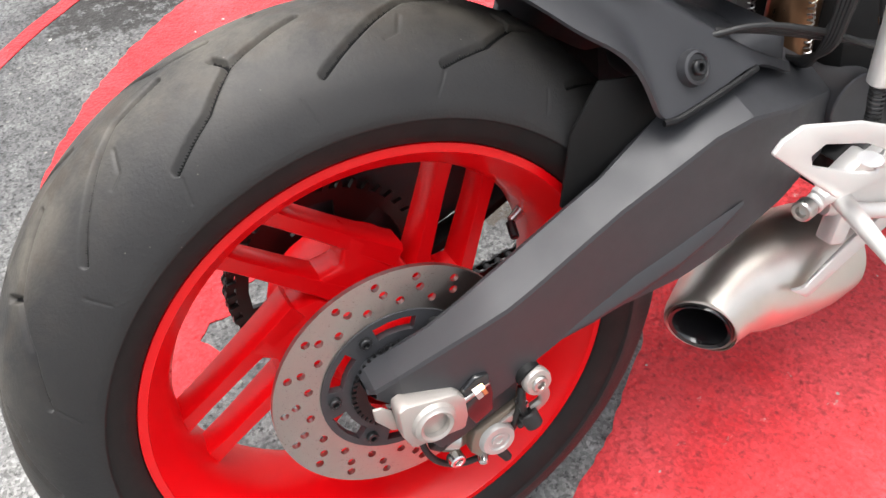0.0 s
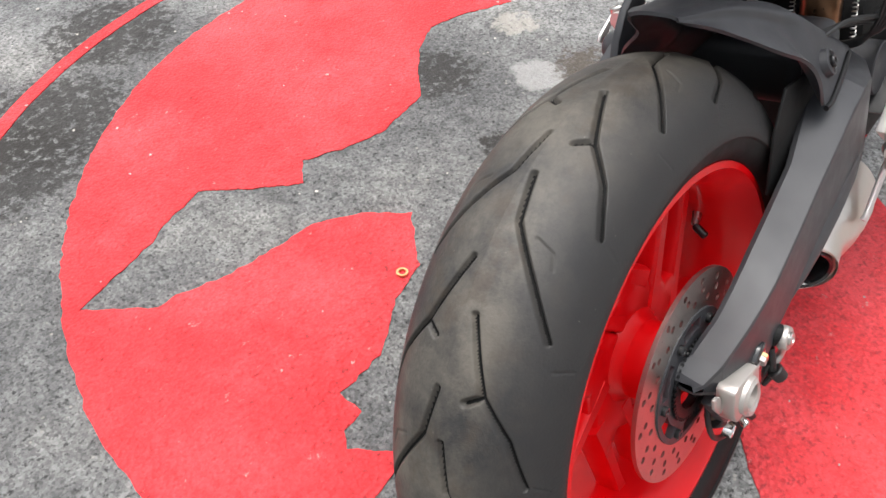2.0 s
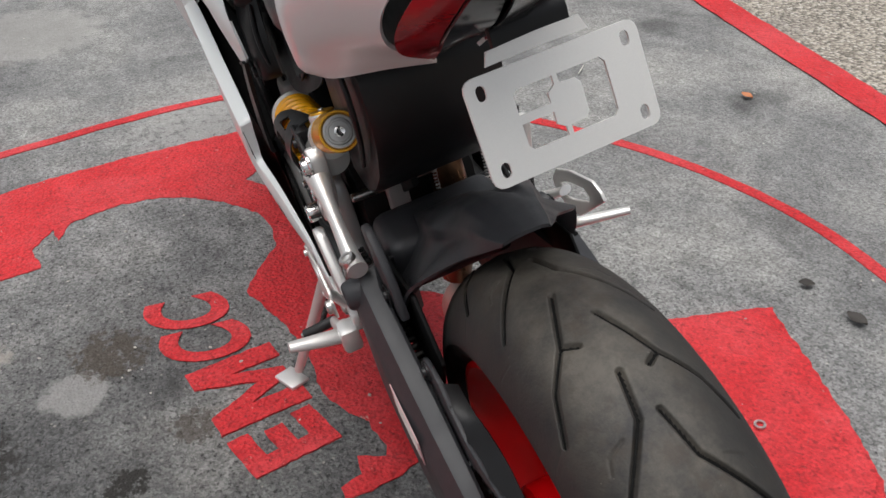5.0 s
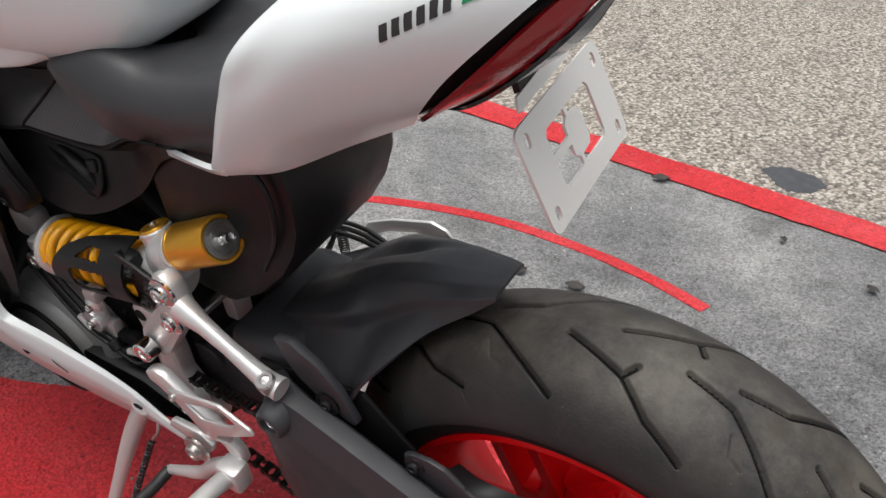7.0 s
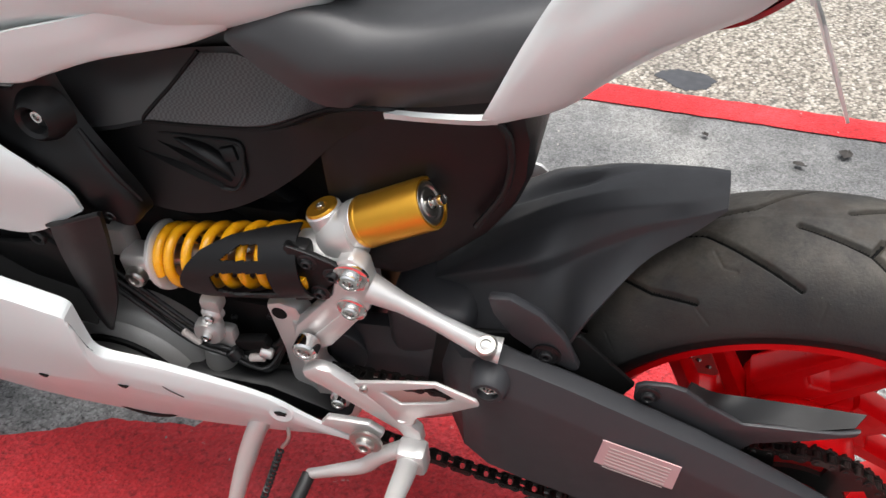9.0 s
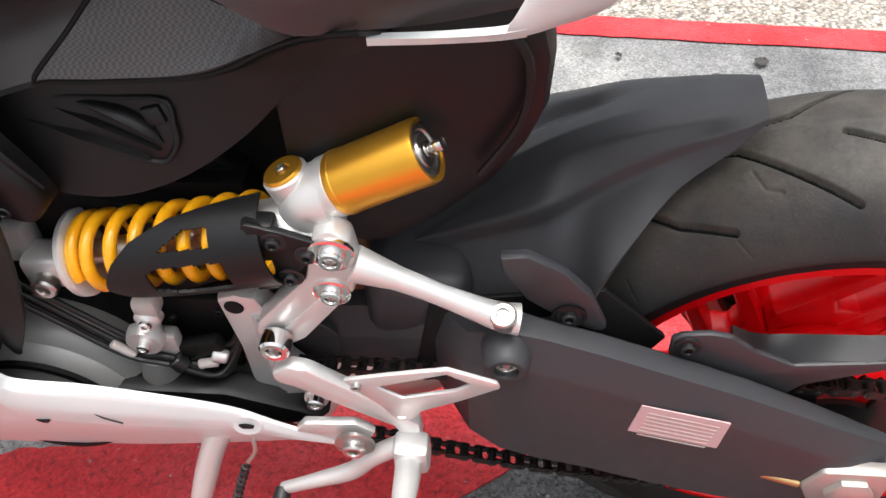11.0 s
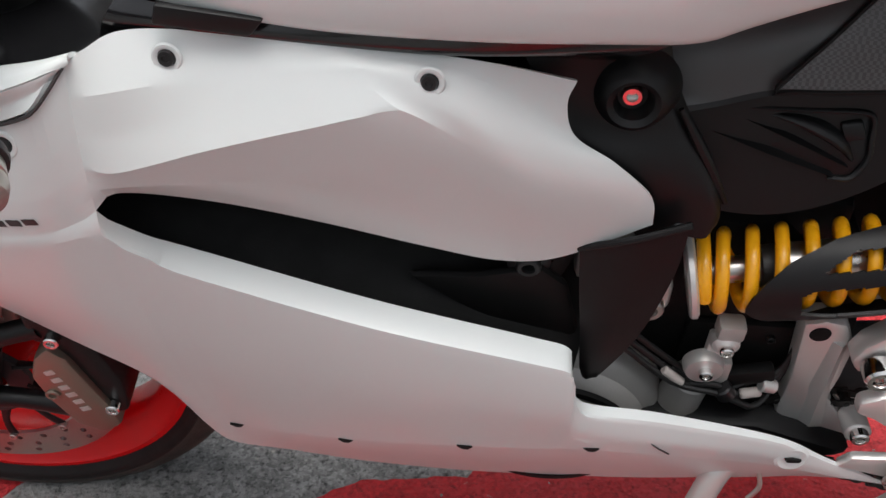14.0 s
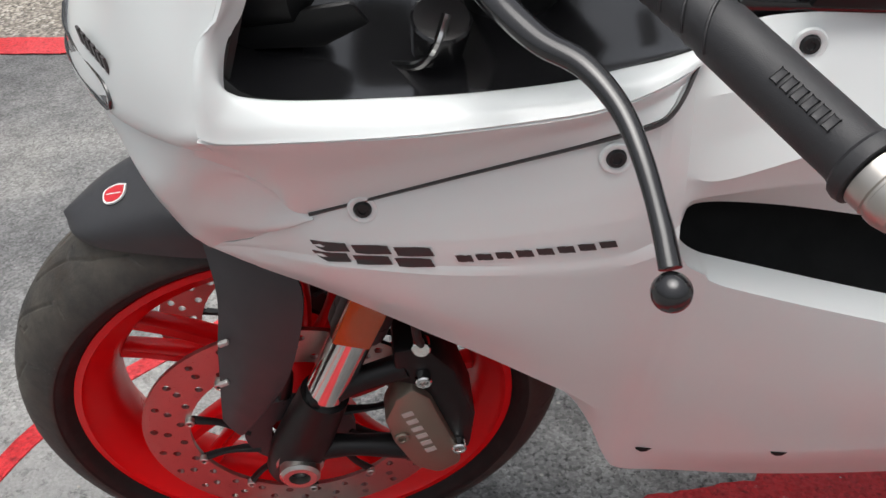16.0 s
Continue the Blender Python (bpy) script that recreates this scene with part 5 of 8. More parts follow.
muffler = part("muffler", tube([(0.366, -0.094, 0.188), (0.388, -0.084, 0.191), (0.43, -0.070, 0.193), (0.49, -0.064, 0.188), (0.55, -0.062, 0.180), (0.585, -0.062, 0.176)], [0.0425, 0.050, 0.060, 0.066, 0.068, 0.066, 0.058], 40, 48, caps=False), MUFFLER, bike, "brushed stainless steel muffler under the engine")
AX = (-0.80, -0.585, -0.15)
part("outlet", lathe([(0.0, -0.055), (0.025, -0.055), (0.027, -0.006), (0.031, 0.002), (0.035, 0.004), (0.037, 0.0), (0.0375, -0.012)], (0.364, -0.0955, 0.1875), AX, 48), GLOSS, muffler, "black exhaust outlet")
part("outlet_ring", lathe([(0.037, -0.010), (0.0375, 0.0), (0.039, 0.0012), (0.041, 0.0), (0.0425, -0.006), (0.0430, -0.014)], (0.364, -0.0955, 0.1875), AX, 48), MUFFLER, muffler)

# hoses and electrics on the swingarm's right side
for k in range(3):
    part("brake_line", tube([(0.352, -0.100 + 0.006 * k, 0.541), (0.40, -0.112 + 0.006 * k, 0.540 - 0.004 * k), (0.46, -0.126 + 0.006 * k, 0.520 - 0.004 * k), (0.53, -0.135 + 0.006 * k, 0.485), (0.60, -0.12, 0.46)], 0.0032), CABLE, bike)
part("line_clip", rod((0.470, -0.128, 0.522), (0.478, -0.129, 0.516), 0.0075), BOLTM, bike)

# frame and hoses behind the rear mudguard
part("frame_post", box((0.50, 0.032, 0.53), (0.022, 0.030, 0.110), 0.005), CAST, engine)
part("cross_rod", rod((0.495, 0.098, 0.528), (0.495, -0.036, 0.526), 0.0065), STEEL, engine)
for k in range(4):
    part("wire", tube([(0.47, -0.138 - 0.006 * k, 0.585), (0.468, -0.134 - 0.004 * k, 0.540), (0.466, -0.125 - 0.003 * k, 0.505), (0.468, -0.109 + 0.004 * k, 0.480), (0.48, -0.085 + 0.010 * k, 0.465)], 0.0034, 8, 30), CABLE, bike)
hose = part("brake_hose_upper", tube([(0.52, -0.140, 0.63), (0.505, -0.152, 0.585), (0.50, -0.160, 0.545), (0.498, -0.166, 0.520)], 0.0085, 14, 30), CABLE, bike, "thick black rubber hose")
part("hose_clamp", lathe([(0.0088, 0), (0.0100, 0), (0.0100, 0.006), (0.0088, 0.006)], (0.4995, -0.163, 0.535), (-0.05, -0.2, -1), 20, closed=True), CHROME, hose)
part("master_cylinder", rod((0.499, -0.172, 0.548), (0.497, -0.166, 0.470), 0.0115, 0.0120, 24, 0.003), ALLOY, bike, "silver rear brake cylinder")
pts = [(0.496 + 0.007 * math.cos(1.5 * k), -0.166 + 0.007 * math.sin(1.5 * k), 0.470 - 0.0011 * k) for k in range(48)]
part("return_spring", tube(pts, 0.0012, 6, 200), CABLE, bike)

# ---- right rear-set ----
rset = part("right_rearset", prism([(0.3340, 0.4780), (0.3440, 0.4880), (0.3660, 0.4940), (0.4340, 0.4730), (0.4790, 0.4510), (0.4960, 0.4250), (0.4860, 0.4030), (0.4640, 0.3970), (0.4152, 0.4005)], -0.209, -0.203, 0.0025, [[(0.3780, 0.4600), (0.3920, 0.4660), (0.4440, 0.4470), (0.4690, 0.4310), (0.4620, 0.4110), (0.4340, 0.4210), (0.3805, 0.4490)]]), ALLOY, bike, "silver right foot-rest plate")
part("plate_arm", tube([(0.455, -0.204, 0.425), (0.490, -0.190, 0.400), (0.540, -0.160, 0.370)], [0.012, 0.012, 0.014], 14, 16, squash=0.6), ALLOY, rset)
part("hanger", prism([(0.490, 0.385), (0.505, 0.392), (0.52, 0.378), (0.60, 0.40), (0.62, 0.36), (0.56, 0.31), (0.50, 0.325), (0.455, 0.365)], -0.165, -0.140, 0.004), ALLOY, rset)
part("brake_pivot", rod((0.428, -0.170, 0.366), (0.470, -0.160, 0.372), 0.010), ALLOY, rset)
bolt((0.418, -0.172, 0.368), 0.0105, (-0.9, -0.3, 0.1), STEEL, rset)
part("clevis", box((0.450, -0.170, 0.373), (0.034, 0.020, 0.014), 0.004), ALLOY, rset)
part("clevis_fork", box((0.468, -0.168, 0.330), (0.022, 0.022, 0.046), 0.004, pose(0, 0, 0, 0, 18, 0)), ALLOY, rset)
part("muffler_strap", prism([(0.450, 0.226), (0.470, 0.222), (0.535, 0.262), (0.60, 0.285), (0.60, 0.262), (0.545, 0.240), (0.475, 0.204)], -0.140, -0.134, 0.002), ALLOY, rset)
part("foot_peg", tube([(0.462, -0.172, 0.362), (0.445, -0.205, 0.368), (0.407, -0.282, 0.380)], [0.0110, 0.0095, 0.0070], 14, 16, squash=0.75), ALLOY, rset, "silver foot peg")
part("brake_pedal", tube([(0.45, -0.165, 0.352), (0.52, -0.172, 0.322), (0.60, -0.178, 0.300), (0.68, -0.19, 0.285)], 0.008, 12), ALLOY, rset)

# ---- left rear-set and suspension linkage ----
link = part("suspension_rocker", prism([(0.480, 0.638), (0.466, 0.645), (0.452, 0.634), (0.448, 0.600), (0.455, 0.572), (0.505, 0.502), (0.520, 0.491), (0.540, 0.492), (0.549, 0.507), (0.543, 0.525), (0.492, 0.588), (0.487, 0.612)], 0.118, 0.140, 0.004), ALLOY, bike, "satin aluminium suspension rocker")
part("recess", prism([(0.478, 0.570), (0.470, 0.562), (0.512, 0.508), (0.524, 0.515)], 0.1395, 0.1415, 0.0008), ALLOY, link)
for x, z, r in ((0.467, 0.620, 0.0105), (0.473, 0.572, 0.0090)):
    bolt((x, 0.141, z), r, (0, 1, 0), CHROME, link, True)
bolt((0.529, 0.148, 0.508), 0.0135, (0, 1, 0), CHROME, link)
rodm = part("link_rod", tube([(0.452, 0.136, 0.604), (0.415, 0.138, 0.588), (0.372, 0.140, 0.566), (0.340, 0.141, 0.550), (0.322, 0.141, 0.546)], [0.0155, 0.0100, 0.0088, 0.0105, 0.0135], 18, 30), ALLOY, bike, "satin aluminium link rod")
bolt((0.334, 0.146, 0.553), 0.011, (0.1, 0.3, 1), STEEL, rodm)
lset = part("left_rearset", prism([(0.588, 0.524), (0.570, 0.530), (0.551, 0.526), (0.543, 0.508), (0.537, 0.490), (0.536, 0.450), (0.538, 0.422), (0.522, 0.398), (0.500, 0.378), (0.494, 0.358), (0.515, 0.316), (0.552, 0.312), (0.572, 0.345), (0.580, 0.400), (0.580, 0.450)], 0.092, 0.118, 0.006), ALLOY, bike, "satin aluminium left foot-rest bracket")
part("bracket_hole", lathe([(0, 0.0008), (0.0085, 0.0008), (0.009, 0.0)], (0.572, 0.1183, 0.514), (0, 1, 0), 24), DARK, lset)
part("bracket_bore", lathe([(0.0, -0.004), (0.0155, -0.004), (0.0165, 0.004), (0.0195, 0.004), (0.021, 0.0)], (0.539, 0.118, 0.334), (0, 1, 0), 36), CAST, lset)
part("bolt_boss", rod((0.511, 0.115, 0.398), (0.511, 0.142, 0.402), 0.012), ALLOY, lset)
bolt((0.511, 0.142, 0.403), 0.0085, (0, 1, 0), CHROME, lset)
part("bracket_rib", loft([[(0.560, 0.117, 0.505), (0.552, 0.124, 0.505), (0.545, 0.117, 0.505)], [(0.562, 0.117, 0.44), (0.552, 0.128, 0.44), (0.542, 0.117, 0.44)], [(0.558, 0.117, 0.37), (0.545, 0.122, 0.37), (0.530, 0.117, 0.37)]]), ALLOY, lset)
part("hanger_arm", prism([(0.538, 0.476), (0.520, 0.488), (0.504, 0.484), (0.470, 0.455), (0.433, 0.424), (0.410, 0.398), (0.408, 0.375), (0.424, 0.366), (0.436, 0.394), (0.470, 0.418), (0.520, 0.455), (0.536, 0.462)], 0.146, 0.162, 0.005), ALLOY, lset)
part("heel_guard", prism([(0.466, 0.508), (0.418, 0.522), (0.378, 0.532), (0.338, 0.515), (0.335, 0.507), (0.370, 0.483), (0.402, 0.464), (0.409, 0.450), (0.424, 0.446), (0.438, 0.470), (0.456, 0.492)], 0.1795, 0.184, 0.0018, [[(0.438, 0.500), (0.379, 0.524), (0.359, 0.511), (0.372, 0.500), (0.418, 0.484)]]), ALLOY, lset, "silver heel guard with a cut-out")
part("guard_post", rod((0.420, 0.160, 0.420), (0.420, 0.181, 0.456), 0.007), ALLOY, lset)
bolt((0.455, 0.184, 0.502), 0.0045, (0, 1, 0), STEEL, lset)
part("peg_mount", box((0.418, 0.172, 0.366), (0.034, 0.028, 0.040), 0.006), ALLOY, lset)
part("foot_peg", tube([(0.420, 0.172, 0.368), (0.419, 0.205, 0.376), (0.420, 0.256, 0.388)], [0.0135, 0.012, 0.009], 14, 16, squash=0.8), ALLOY, lset, "silver foot peg")
lev = part("shift_lever", tube([(0.430, 0.168, 0.372), (0.460, 0.172, 0.350), (0.480, 0.176, 0.328), (0.520, 0.178, 0.305), (0.556, 0.178, 0.283)], [0.010, 0.010, 0.009, 0.0075, 0.0065], 14, 24), ALLOY, lset)
bolt((0.471, 0.176, 0.383), 0.011, (0, 1, 0), STEEL, lset, True)
part("shift_plate", prism([(0.52, 0.398), (0.47, 0.402), (0.452, 0.388), (0.46, 0.370), (0.485, 0.370), (0.53, 0.382)], 0.156, 0.166, 0.003), ALLOY, lset)
part("toe_rubber", tube([(0.556, 0.178, 0.283), (0.560, 0.205, 0.276), (0.566, 0.228, 0.270)], 0.0085, 14, 12), CABLE, lev, "black rubber toe piece")
part("toe_tip", lathe([(0, 0.004), (0.004, 0.004), (0.005, 0)], (0.5665, 0.229, 0.2698), (0.2, 0.9, -0.3), 16), CHROME, lev)

# ---- shock absorber ----
A0, A1 = Vector((0.692, 0.110, 0.573)), Vector((0.518, 0.111, 0.610))
axis = (A1 - A0).normalized()
side = axis.cross(Vector((0, 0, 1))).normalized()
upv = side.cross(axis)
shock = part("shock_absorber", rod(A0, A1, 0.0110, 0.0110, 28), STEEL, bike, "shock absorber with yellow spring and gold reservoir")
pts = []
for k in range(0, 8 * 24 + 1):
    t = k / (8 * 24)
    tt = 0.055 + 0.55 * min(t, 0.125) + 0.985 * max(0.0, t - 0.125)
    c = A0 + (A1 - A0) * tt
    a = 2 * math.pi * 8.0 * t
    pts.append(c + side * (0.0300 * math.cos(a)) + upv * (0.0300 * math.sin(a)))
part("coil_spring", tube(pts, 0.0056, 12, 420), YELLOW, shock, "yellow enamelled coil spring")
part("spring_seat", lathe([(0.015, 0), (0.036, 0), (0.038, 0.002), (0.038, 0.006), (0.035, 0.008), (0.015, 0.009)], A0 - axis * 0.002, axis, 48, closed=True), ALLOY, shock)
part("damper_body", rod(A0 + (A1 - A0) * 0.42, A1, 0.0185, 0.0185, 32), STEEL, shock)
part("bump_stop", rod(A0 + axis * 0.055, A0 + axis * 0.078, 0.0185), CABLE, shock)
part("front_eye", box((0.724, 0.112, 0.560), (0.040, 0.034, 0.034), 0.008, segments=3), ALLOY, shock)
bolt((0.722, 0.130, 0.556), 0.0115, (0, 1, 0), STEEL, shock)
part("clevis", box((0.760, 0.10, 0.580), (0.050, 0.030, 0.045), 0.01), CAST, shock)
head = part("shock_head", tube([(0.528, 0.110, 0.608), (0.508, 0.109, 0.610), (0.488, 0.108, 0.611), (0.470, 0.107, 0.612)], [0.026, 0.028, 0.027, 0.022], 28, 14), ALLOY, shock)
part("neck", tube([(0.492, 0.108, 0.606), (0.490, 0.106, 0.628), (0.486, 0.103, 0.640), (0.470, 0.101, 0.646)], [0.022, 0.021, 0.026, 0.029], 26, 16), ALLOY, shock)
R0, R1 = Vector((0.462, 0.100, 0.656)), Vector((0.393, 0.100, 0.694))
rax = (R1 - R0).normalized()
res = part("reservoir", lathe([(0, 0), (0.0249, 0), (0.0261, 0.002), (0.0261, 0.006), (0.0256, 0.0065), (0.0256, (R1 - R0).length - 0.003), (0.0247, (R1 - R0).length), (0.0224, (R1 - R0).length), (0.0217, (R1 - R0).length - 0.0035), (0, (R1 - R0).length - 0.0035)], R0, rax, 56), GOLD, shock, "gold anodised reservoir")
part("end_cap", lathe([(0.0214, 0.0), (0.0199, 0.0018), (0.0166, 0.0018), (0.0154, 0.0), (0.0133, 0.0), (0.0124, 0.0016), (0.0091, 0.0016), (0.0100, 0.0), (0, 0.0)], R1 - rax * 0.003, rax, 48), STEEL, res)
part("filler_nipple", lathe([(0.0065, 0), (0.0065, 0.004), (0.0040, 0.005), (0.0040, 0.010), (0.0052, 0.011), (0.0052, 0.016), (0, 0.0137)], R1 - rax * 0.003, rax, 20), CHROME, res)
part("collar", rod(R0 - rax * 0.012, R0 + rax * 0.001, 0.0249, 0.0254, 44), ALLOY, res)
C0, C1 = Vector((0.492, 0.100, 0.632)), Vector((0.505, 0.098, 0.664))
cap = part("adjuster_tower", rod(C0, C1, 0.0190, 0.0185, 36), ALLOY, shock)
part("adjuster_cap", lathe([(0, 0.0015), (0.006, 0.0015), (0.007, 0.003), (0.0155, 0.003), (0.0165, 0.0015), (0.0165, -0.002)], C1, C1 - C0, 36), GOLD, cap)
bolt(C1 + (C1 - C0).normalized() * 0.002, 0.0042, C1 - C0, STEEL, cap)


def spring_guard():
    """A half shell outside the spring, pointed to the front, with two windows."""
    bm = bmesh.new()
    n, m = 84, 72
    v = {}
    for i in range(n + 1):
        t = i / n
        c = A0 + (A1 - A0) * (0.22 + 0.80 * t)
        hi, lo = float(np.interp(t, [0, 0.03, 0.10, 0.24, 0.48, 0.8, 1.0], [-2, 12, 29, 51, 71, 86, 94])), float(np.interp(t, [0, 0.06, 0.2, 0.5, 1.0], [-6, -22, -50, -75, -85]))
        for j in range(m + 1):
            a = radians(lo + (hi - lo) * j / m)
            r = 0.0425 + 0.002 * math.sin(math.pi * t)
            v[i, j] = bm.verts.new(c + side * (r * math.cos(a)) + upv * (r * math.sin(a)))
    for i in range(n):
        t = (i + 0.5) / n
        hi, lo = float(np.interp(t, [0, 0.03, 0.10, 0.24, 0.48, 0.8, 1.0], [-2, 12, 29, 51, 71, 86, 94])), float(np.interp(t, [0, 0.06, 0.2, 0.5, 1.0], [-6, -22, -50, -75, -85]))
        for j in range(m):
            a = lo + (hi - lo) * (j + 0.5) / m
            low = 0.29 < t < 0.76 and -22 + 70 * max(0, 0.42 - t) < a < 20 - 80 * max(0, 0.36 - t)
            high = 0.40 < t < 0.72 and 37 < a < 37 + 21 * min(1, (t - 0.39) / 0.18)
            if not (low or high):
                bm.faces.new((v[i, j], v[i + 1, j], v[i + 1, j + 1], v[i, j + 1]))
    for q in [x for x in bm.verts if not x.link_faces]:
        bm.verts.remove(q)
    g = part("spring_guard", thicken(bm, 0.0025), BLACK, shock, "matt black spring guard with windows")
    part("guard_bracket", prism([(0.530, 0.650), (0.506, 0.643), (0.475, 0.630), (0.472, 0.622), (0.478, 0.614), (0.491, 0.602), (0.516, 0.574), (0.534, 0.570)], 0.134, 0.141, 0.002), BLACK, g)
    part("bracket_web", box((0.522, 0.130, 0.612), (0.026, 0.018, 0.070), 0.004), BLACK, g)
    for x, z in ((0.510, 0.632), (0.486, 0.618), (0.503, 0.590)):
        bolt((x, 0.141, z), 0.0058, (0, 1, 0), BOLTM, g, True)


spring_guard()

# ---- undertray, frame covers, seat, tail ----
def lifted(bm):
    """Sets a piece proud of the face it lies on."""
    bmesh.ops.translate(bm, vec=(0, 0.0048, 0.0040), verts=bm.verts[:])
    return bm


def inset(bm):
    """Leans the frame cover inwards towards its top edge, so that it faces the sky."""
    for v in bm.verts:
        ahead = min(1.0, max(0.0, (v.co.x - 0.42) / 0.12))
        k = min(1.2, max(0.0, (v.co.z - 0.64) / 0.105)) * ahead * ahead * (3 - 2 * ahead)
        v.co += Vector((0.011, -0.034, -0.026)) * k
    return bm


under = part("undertray", prism([(0.335, 0.805), (0.309, 0.790), (0.304, 0.760), (0.307, 0.715), (0.320, 0.680), (0.345, 0.640), (0.393, 0.592), (0.440, 0.560), (0.50, 0.565), (0.51, 0.60), (0.51, 0.74), (0.46, 0.775)], -0.088, 0.082, 0.014), BLACK, bike, "black plastic inner mudguard under the seat")
part("rim_lip", tube([(0.335, 0.090, 0.79), (0.322, 0.091, 0.765), (0.326, 0.091, 0.715), (0.355, 0.091, 0.662)], 0.0035, 8), BLACK, under)
# added filler plate: stands in for the dark in the gap behind the cover
part("dark_filler", prism([(0.42, 0.56), (0.44, 0.76), (0.54, 0.80), (0.66, 0.78), (0.66, 0.52), (0.50, 0.50)], 0.016, 0.026, 0.003), DARK, under)
core = part("airbox", prism([(0.55, 0.60), (0.62, 0.66), (0.60, 0.82), (0.80, 0.83), (1.08, 0.83), (1.08, 0.62), (0.80, 0.60), (0.74, 0.63)], -0.10, 0.050, 0.015), BLACK, bike, "black airbox and frame")
cover = prism([(0.80, 0.806), (0.756, 0.806), (0.70, 0.820), (0.63, 0.836), (0.55, 0.836), (0.46, 0.802), (0.40, 0.797), (0.44, 0.785), (0.50, 0.765), (0.545, 0.735), (0.59, 0.69), (0.64, 0.662), (0.72, 0.655), (0.745, 0.665), (0.775, 0.72), (0.808, 0.75)], 0.020, 0.058, 0.008)
cover = part("frame_cover", cover, BLACK, bike, "satin black frame side cover")
rail_top = [(0.795, 0.100, 0.806), (0.745, 0.101, 0.812), (0.66, 0.103, 0.828), (0.60, 0.105, 0.842), (0.55, 0.107, 0.846), (0.50, 0.107, 0.824), (0.455, 0.101, 0.806), (0.41, 0.094, 0.799)]
rail_edge = [(0.780, 0.130, 0.748), (0.737, 0.137, 0.756), (0.693, 0.138, 0.766), (0.652, 0.137, 0.778), (0.60, 0.135, 0.7785), (0.53, 0.131, 0.783), (0.472, 0.118, 0.802), (0.41, 0.098, 0.798)]
rail_under = [(0.776, 0.116, 0.740), (0.735, 0.117, 0.747), (0.69, 0.115, 0.754), (0.65, 0.113, 0.762), (0.60, 0.112, 0.762), (0.53, 0.108, 0.768), (0.47, 0.104, 0.792), (0.41, 0.097, 0.796)]
wall_foot = [(0.760, 0.106, 0.70), (0.73, 0.106, 0.665), (0.69, 0.104, 0.645), (0.64, 0.102, 0.640), (0.585, 0.101, 0.660), (0.53, 0.100, 0.700), (0.47, 0.099, 0.760), (0.41, 0.096, 0.792)]
crest = [((a[0] + b[0]) / 2, (a[1] + b[1]) / 2 + 0.004, (a[2] + b[2]) / 2 + 0.003) for a, b in zip(rail_top, rail_edge)]
# sky-facing rail takes the lit copy, the wall below the dark one
part("cover_face", inset(sheet([rail_top, crest, rail_edge], 56, 17, 0.004, soft=True)), LITSATIN, cover, smooth=40)
part("cover_wall", inset(sheet([rail_edge, rail_under, wall_foot], 56, 17, 0.004, soft=False)), BLACK, cover, smooth=12)
part("grip_panel", lifted(inset(sheet([[(0.592, 0.1090, 0.8385), (0.553, 0.1110, 0.8420), (0.51, 0.1120, 0.8220), (0.478, 0.1090, 0.8090), (0.455, 0.1040, 0.8050)],
                          [(0.622, 0.1245, 0.808), (0.577, 0.1245, 0.811), (0.523, 0.1230, 0.8035), (0.478, 0.1155, 0.8060), (0.455, 0.1060, 0.8045)],
                          [(0.650, 0.1385, 0.7800), (0.60, 0.1370, 0.7805), (0.535, 0.1335, 0.7850), (0.478, 0.1220, 0.8025), (0.455, 0.1080, 0.8040)]], 40, 12, 0.002, soft=False))), WEAVE, cover, "black woven-texture panel")
part("panel_gap", lifted(inset(tube([(0.594, 0.1085, 0.8400), (0.623, 0.1240, 0.809), (0.653, 0.1385, 0.779), (0.640, 0.1385, 0.7775), (0.60, 0.1365, 0.7775), (0.53, 0.1325, 0.7820), (0.472, 0.1200, 0.8015), (0.43, 0.1060, 0.799)], 0.0020, 6, 60))), DARK, cover)
part("seat_seam", inset(tube([(0.556, 0.1120, 0.851), (0.535, 0.1145, 0.8440), (0.51, 0.1150, 0.828), (0.472, 0.1130, 0.810), (0.44, 0.1070, 0.800)], 0.0024, 6, 40)), DARK, cover)
bossr = part("bolt_boss", lathe([(0.0085, -0.014), (0.0100, -0.012), (0.0135, 0.000), (0.0175, 0.003), (0.0215, 0.000), (0.026, -0.008), (0.032, -0.020)], (0.762, 0.131, 0.757), (0.05, 1, 0.08), 48), BLACK, cover)
bolt((0.7625, 0.119, 0.757), 0.0072, (0.05, 1, 0.08), CHROME, bossr)
vent = part("vent_recess", inset(prism([(0.704, 0.742), (0.66, 0.7455), (0.580, 0.7445), (0.574, 0.737), (0.576, 0.703), (0.588, 0.684), (0.604, 0.684)], 0.100, 0.1125, 0.003)), BLACK, cover)
part("vent_outline", inset(tube([(0.700, 0.1125, 0.7425), (0.66, 0.1140, 0.7460), (0.620, 0.1145, 0.7460), (0.582, 0.1145, 0.7455), (0.5745, 0.1140, 0.738), (0.5755, 0.1135, 0.720), (0.5765, 0.1130, 0.703), (0.588, 0.1125, 0.6845), (0.604, 0.1120, 0.6840)], 0.0024, 8, 60)), BLACK, vent)
part("vent_blade", inset(loft([[(0.706, 0.1060, 0.7335), (0.704, 0.1150, 0.7310), (0.702, 0.1060, 0.7270)], [(0.652, 0.1060, 0.7150), (0.650, 0.1190, 0.7085), (0.647, 0.1060, 0.7020)], [(0.604, 0.1060, 0.6930), (0.601, 0.1165, 0.6870), (0.598, 0.1060, 0.6820)]])), BLACK, vent)
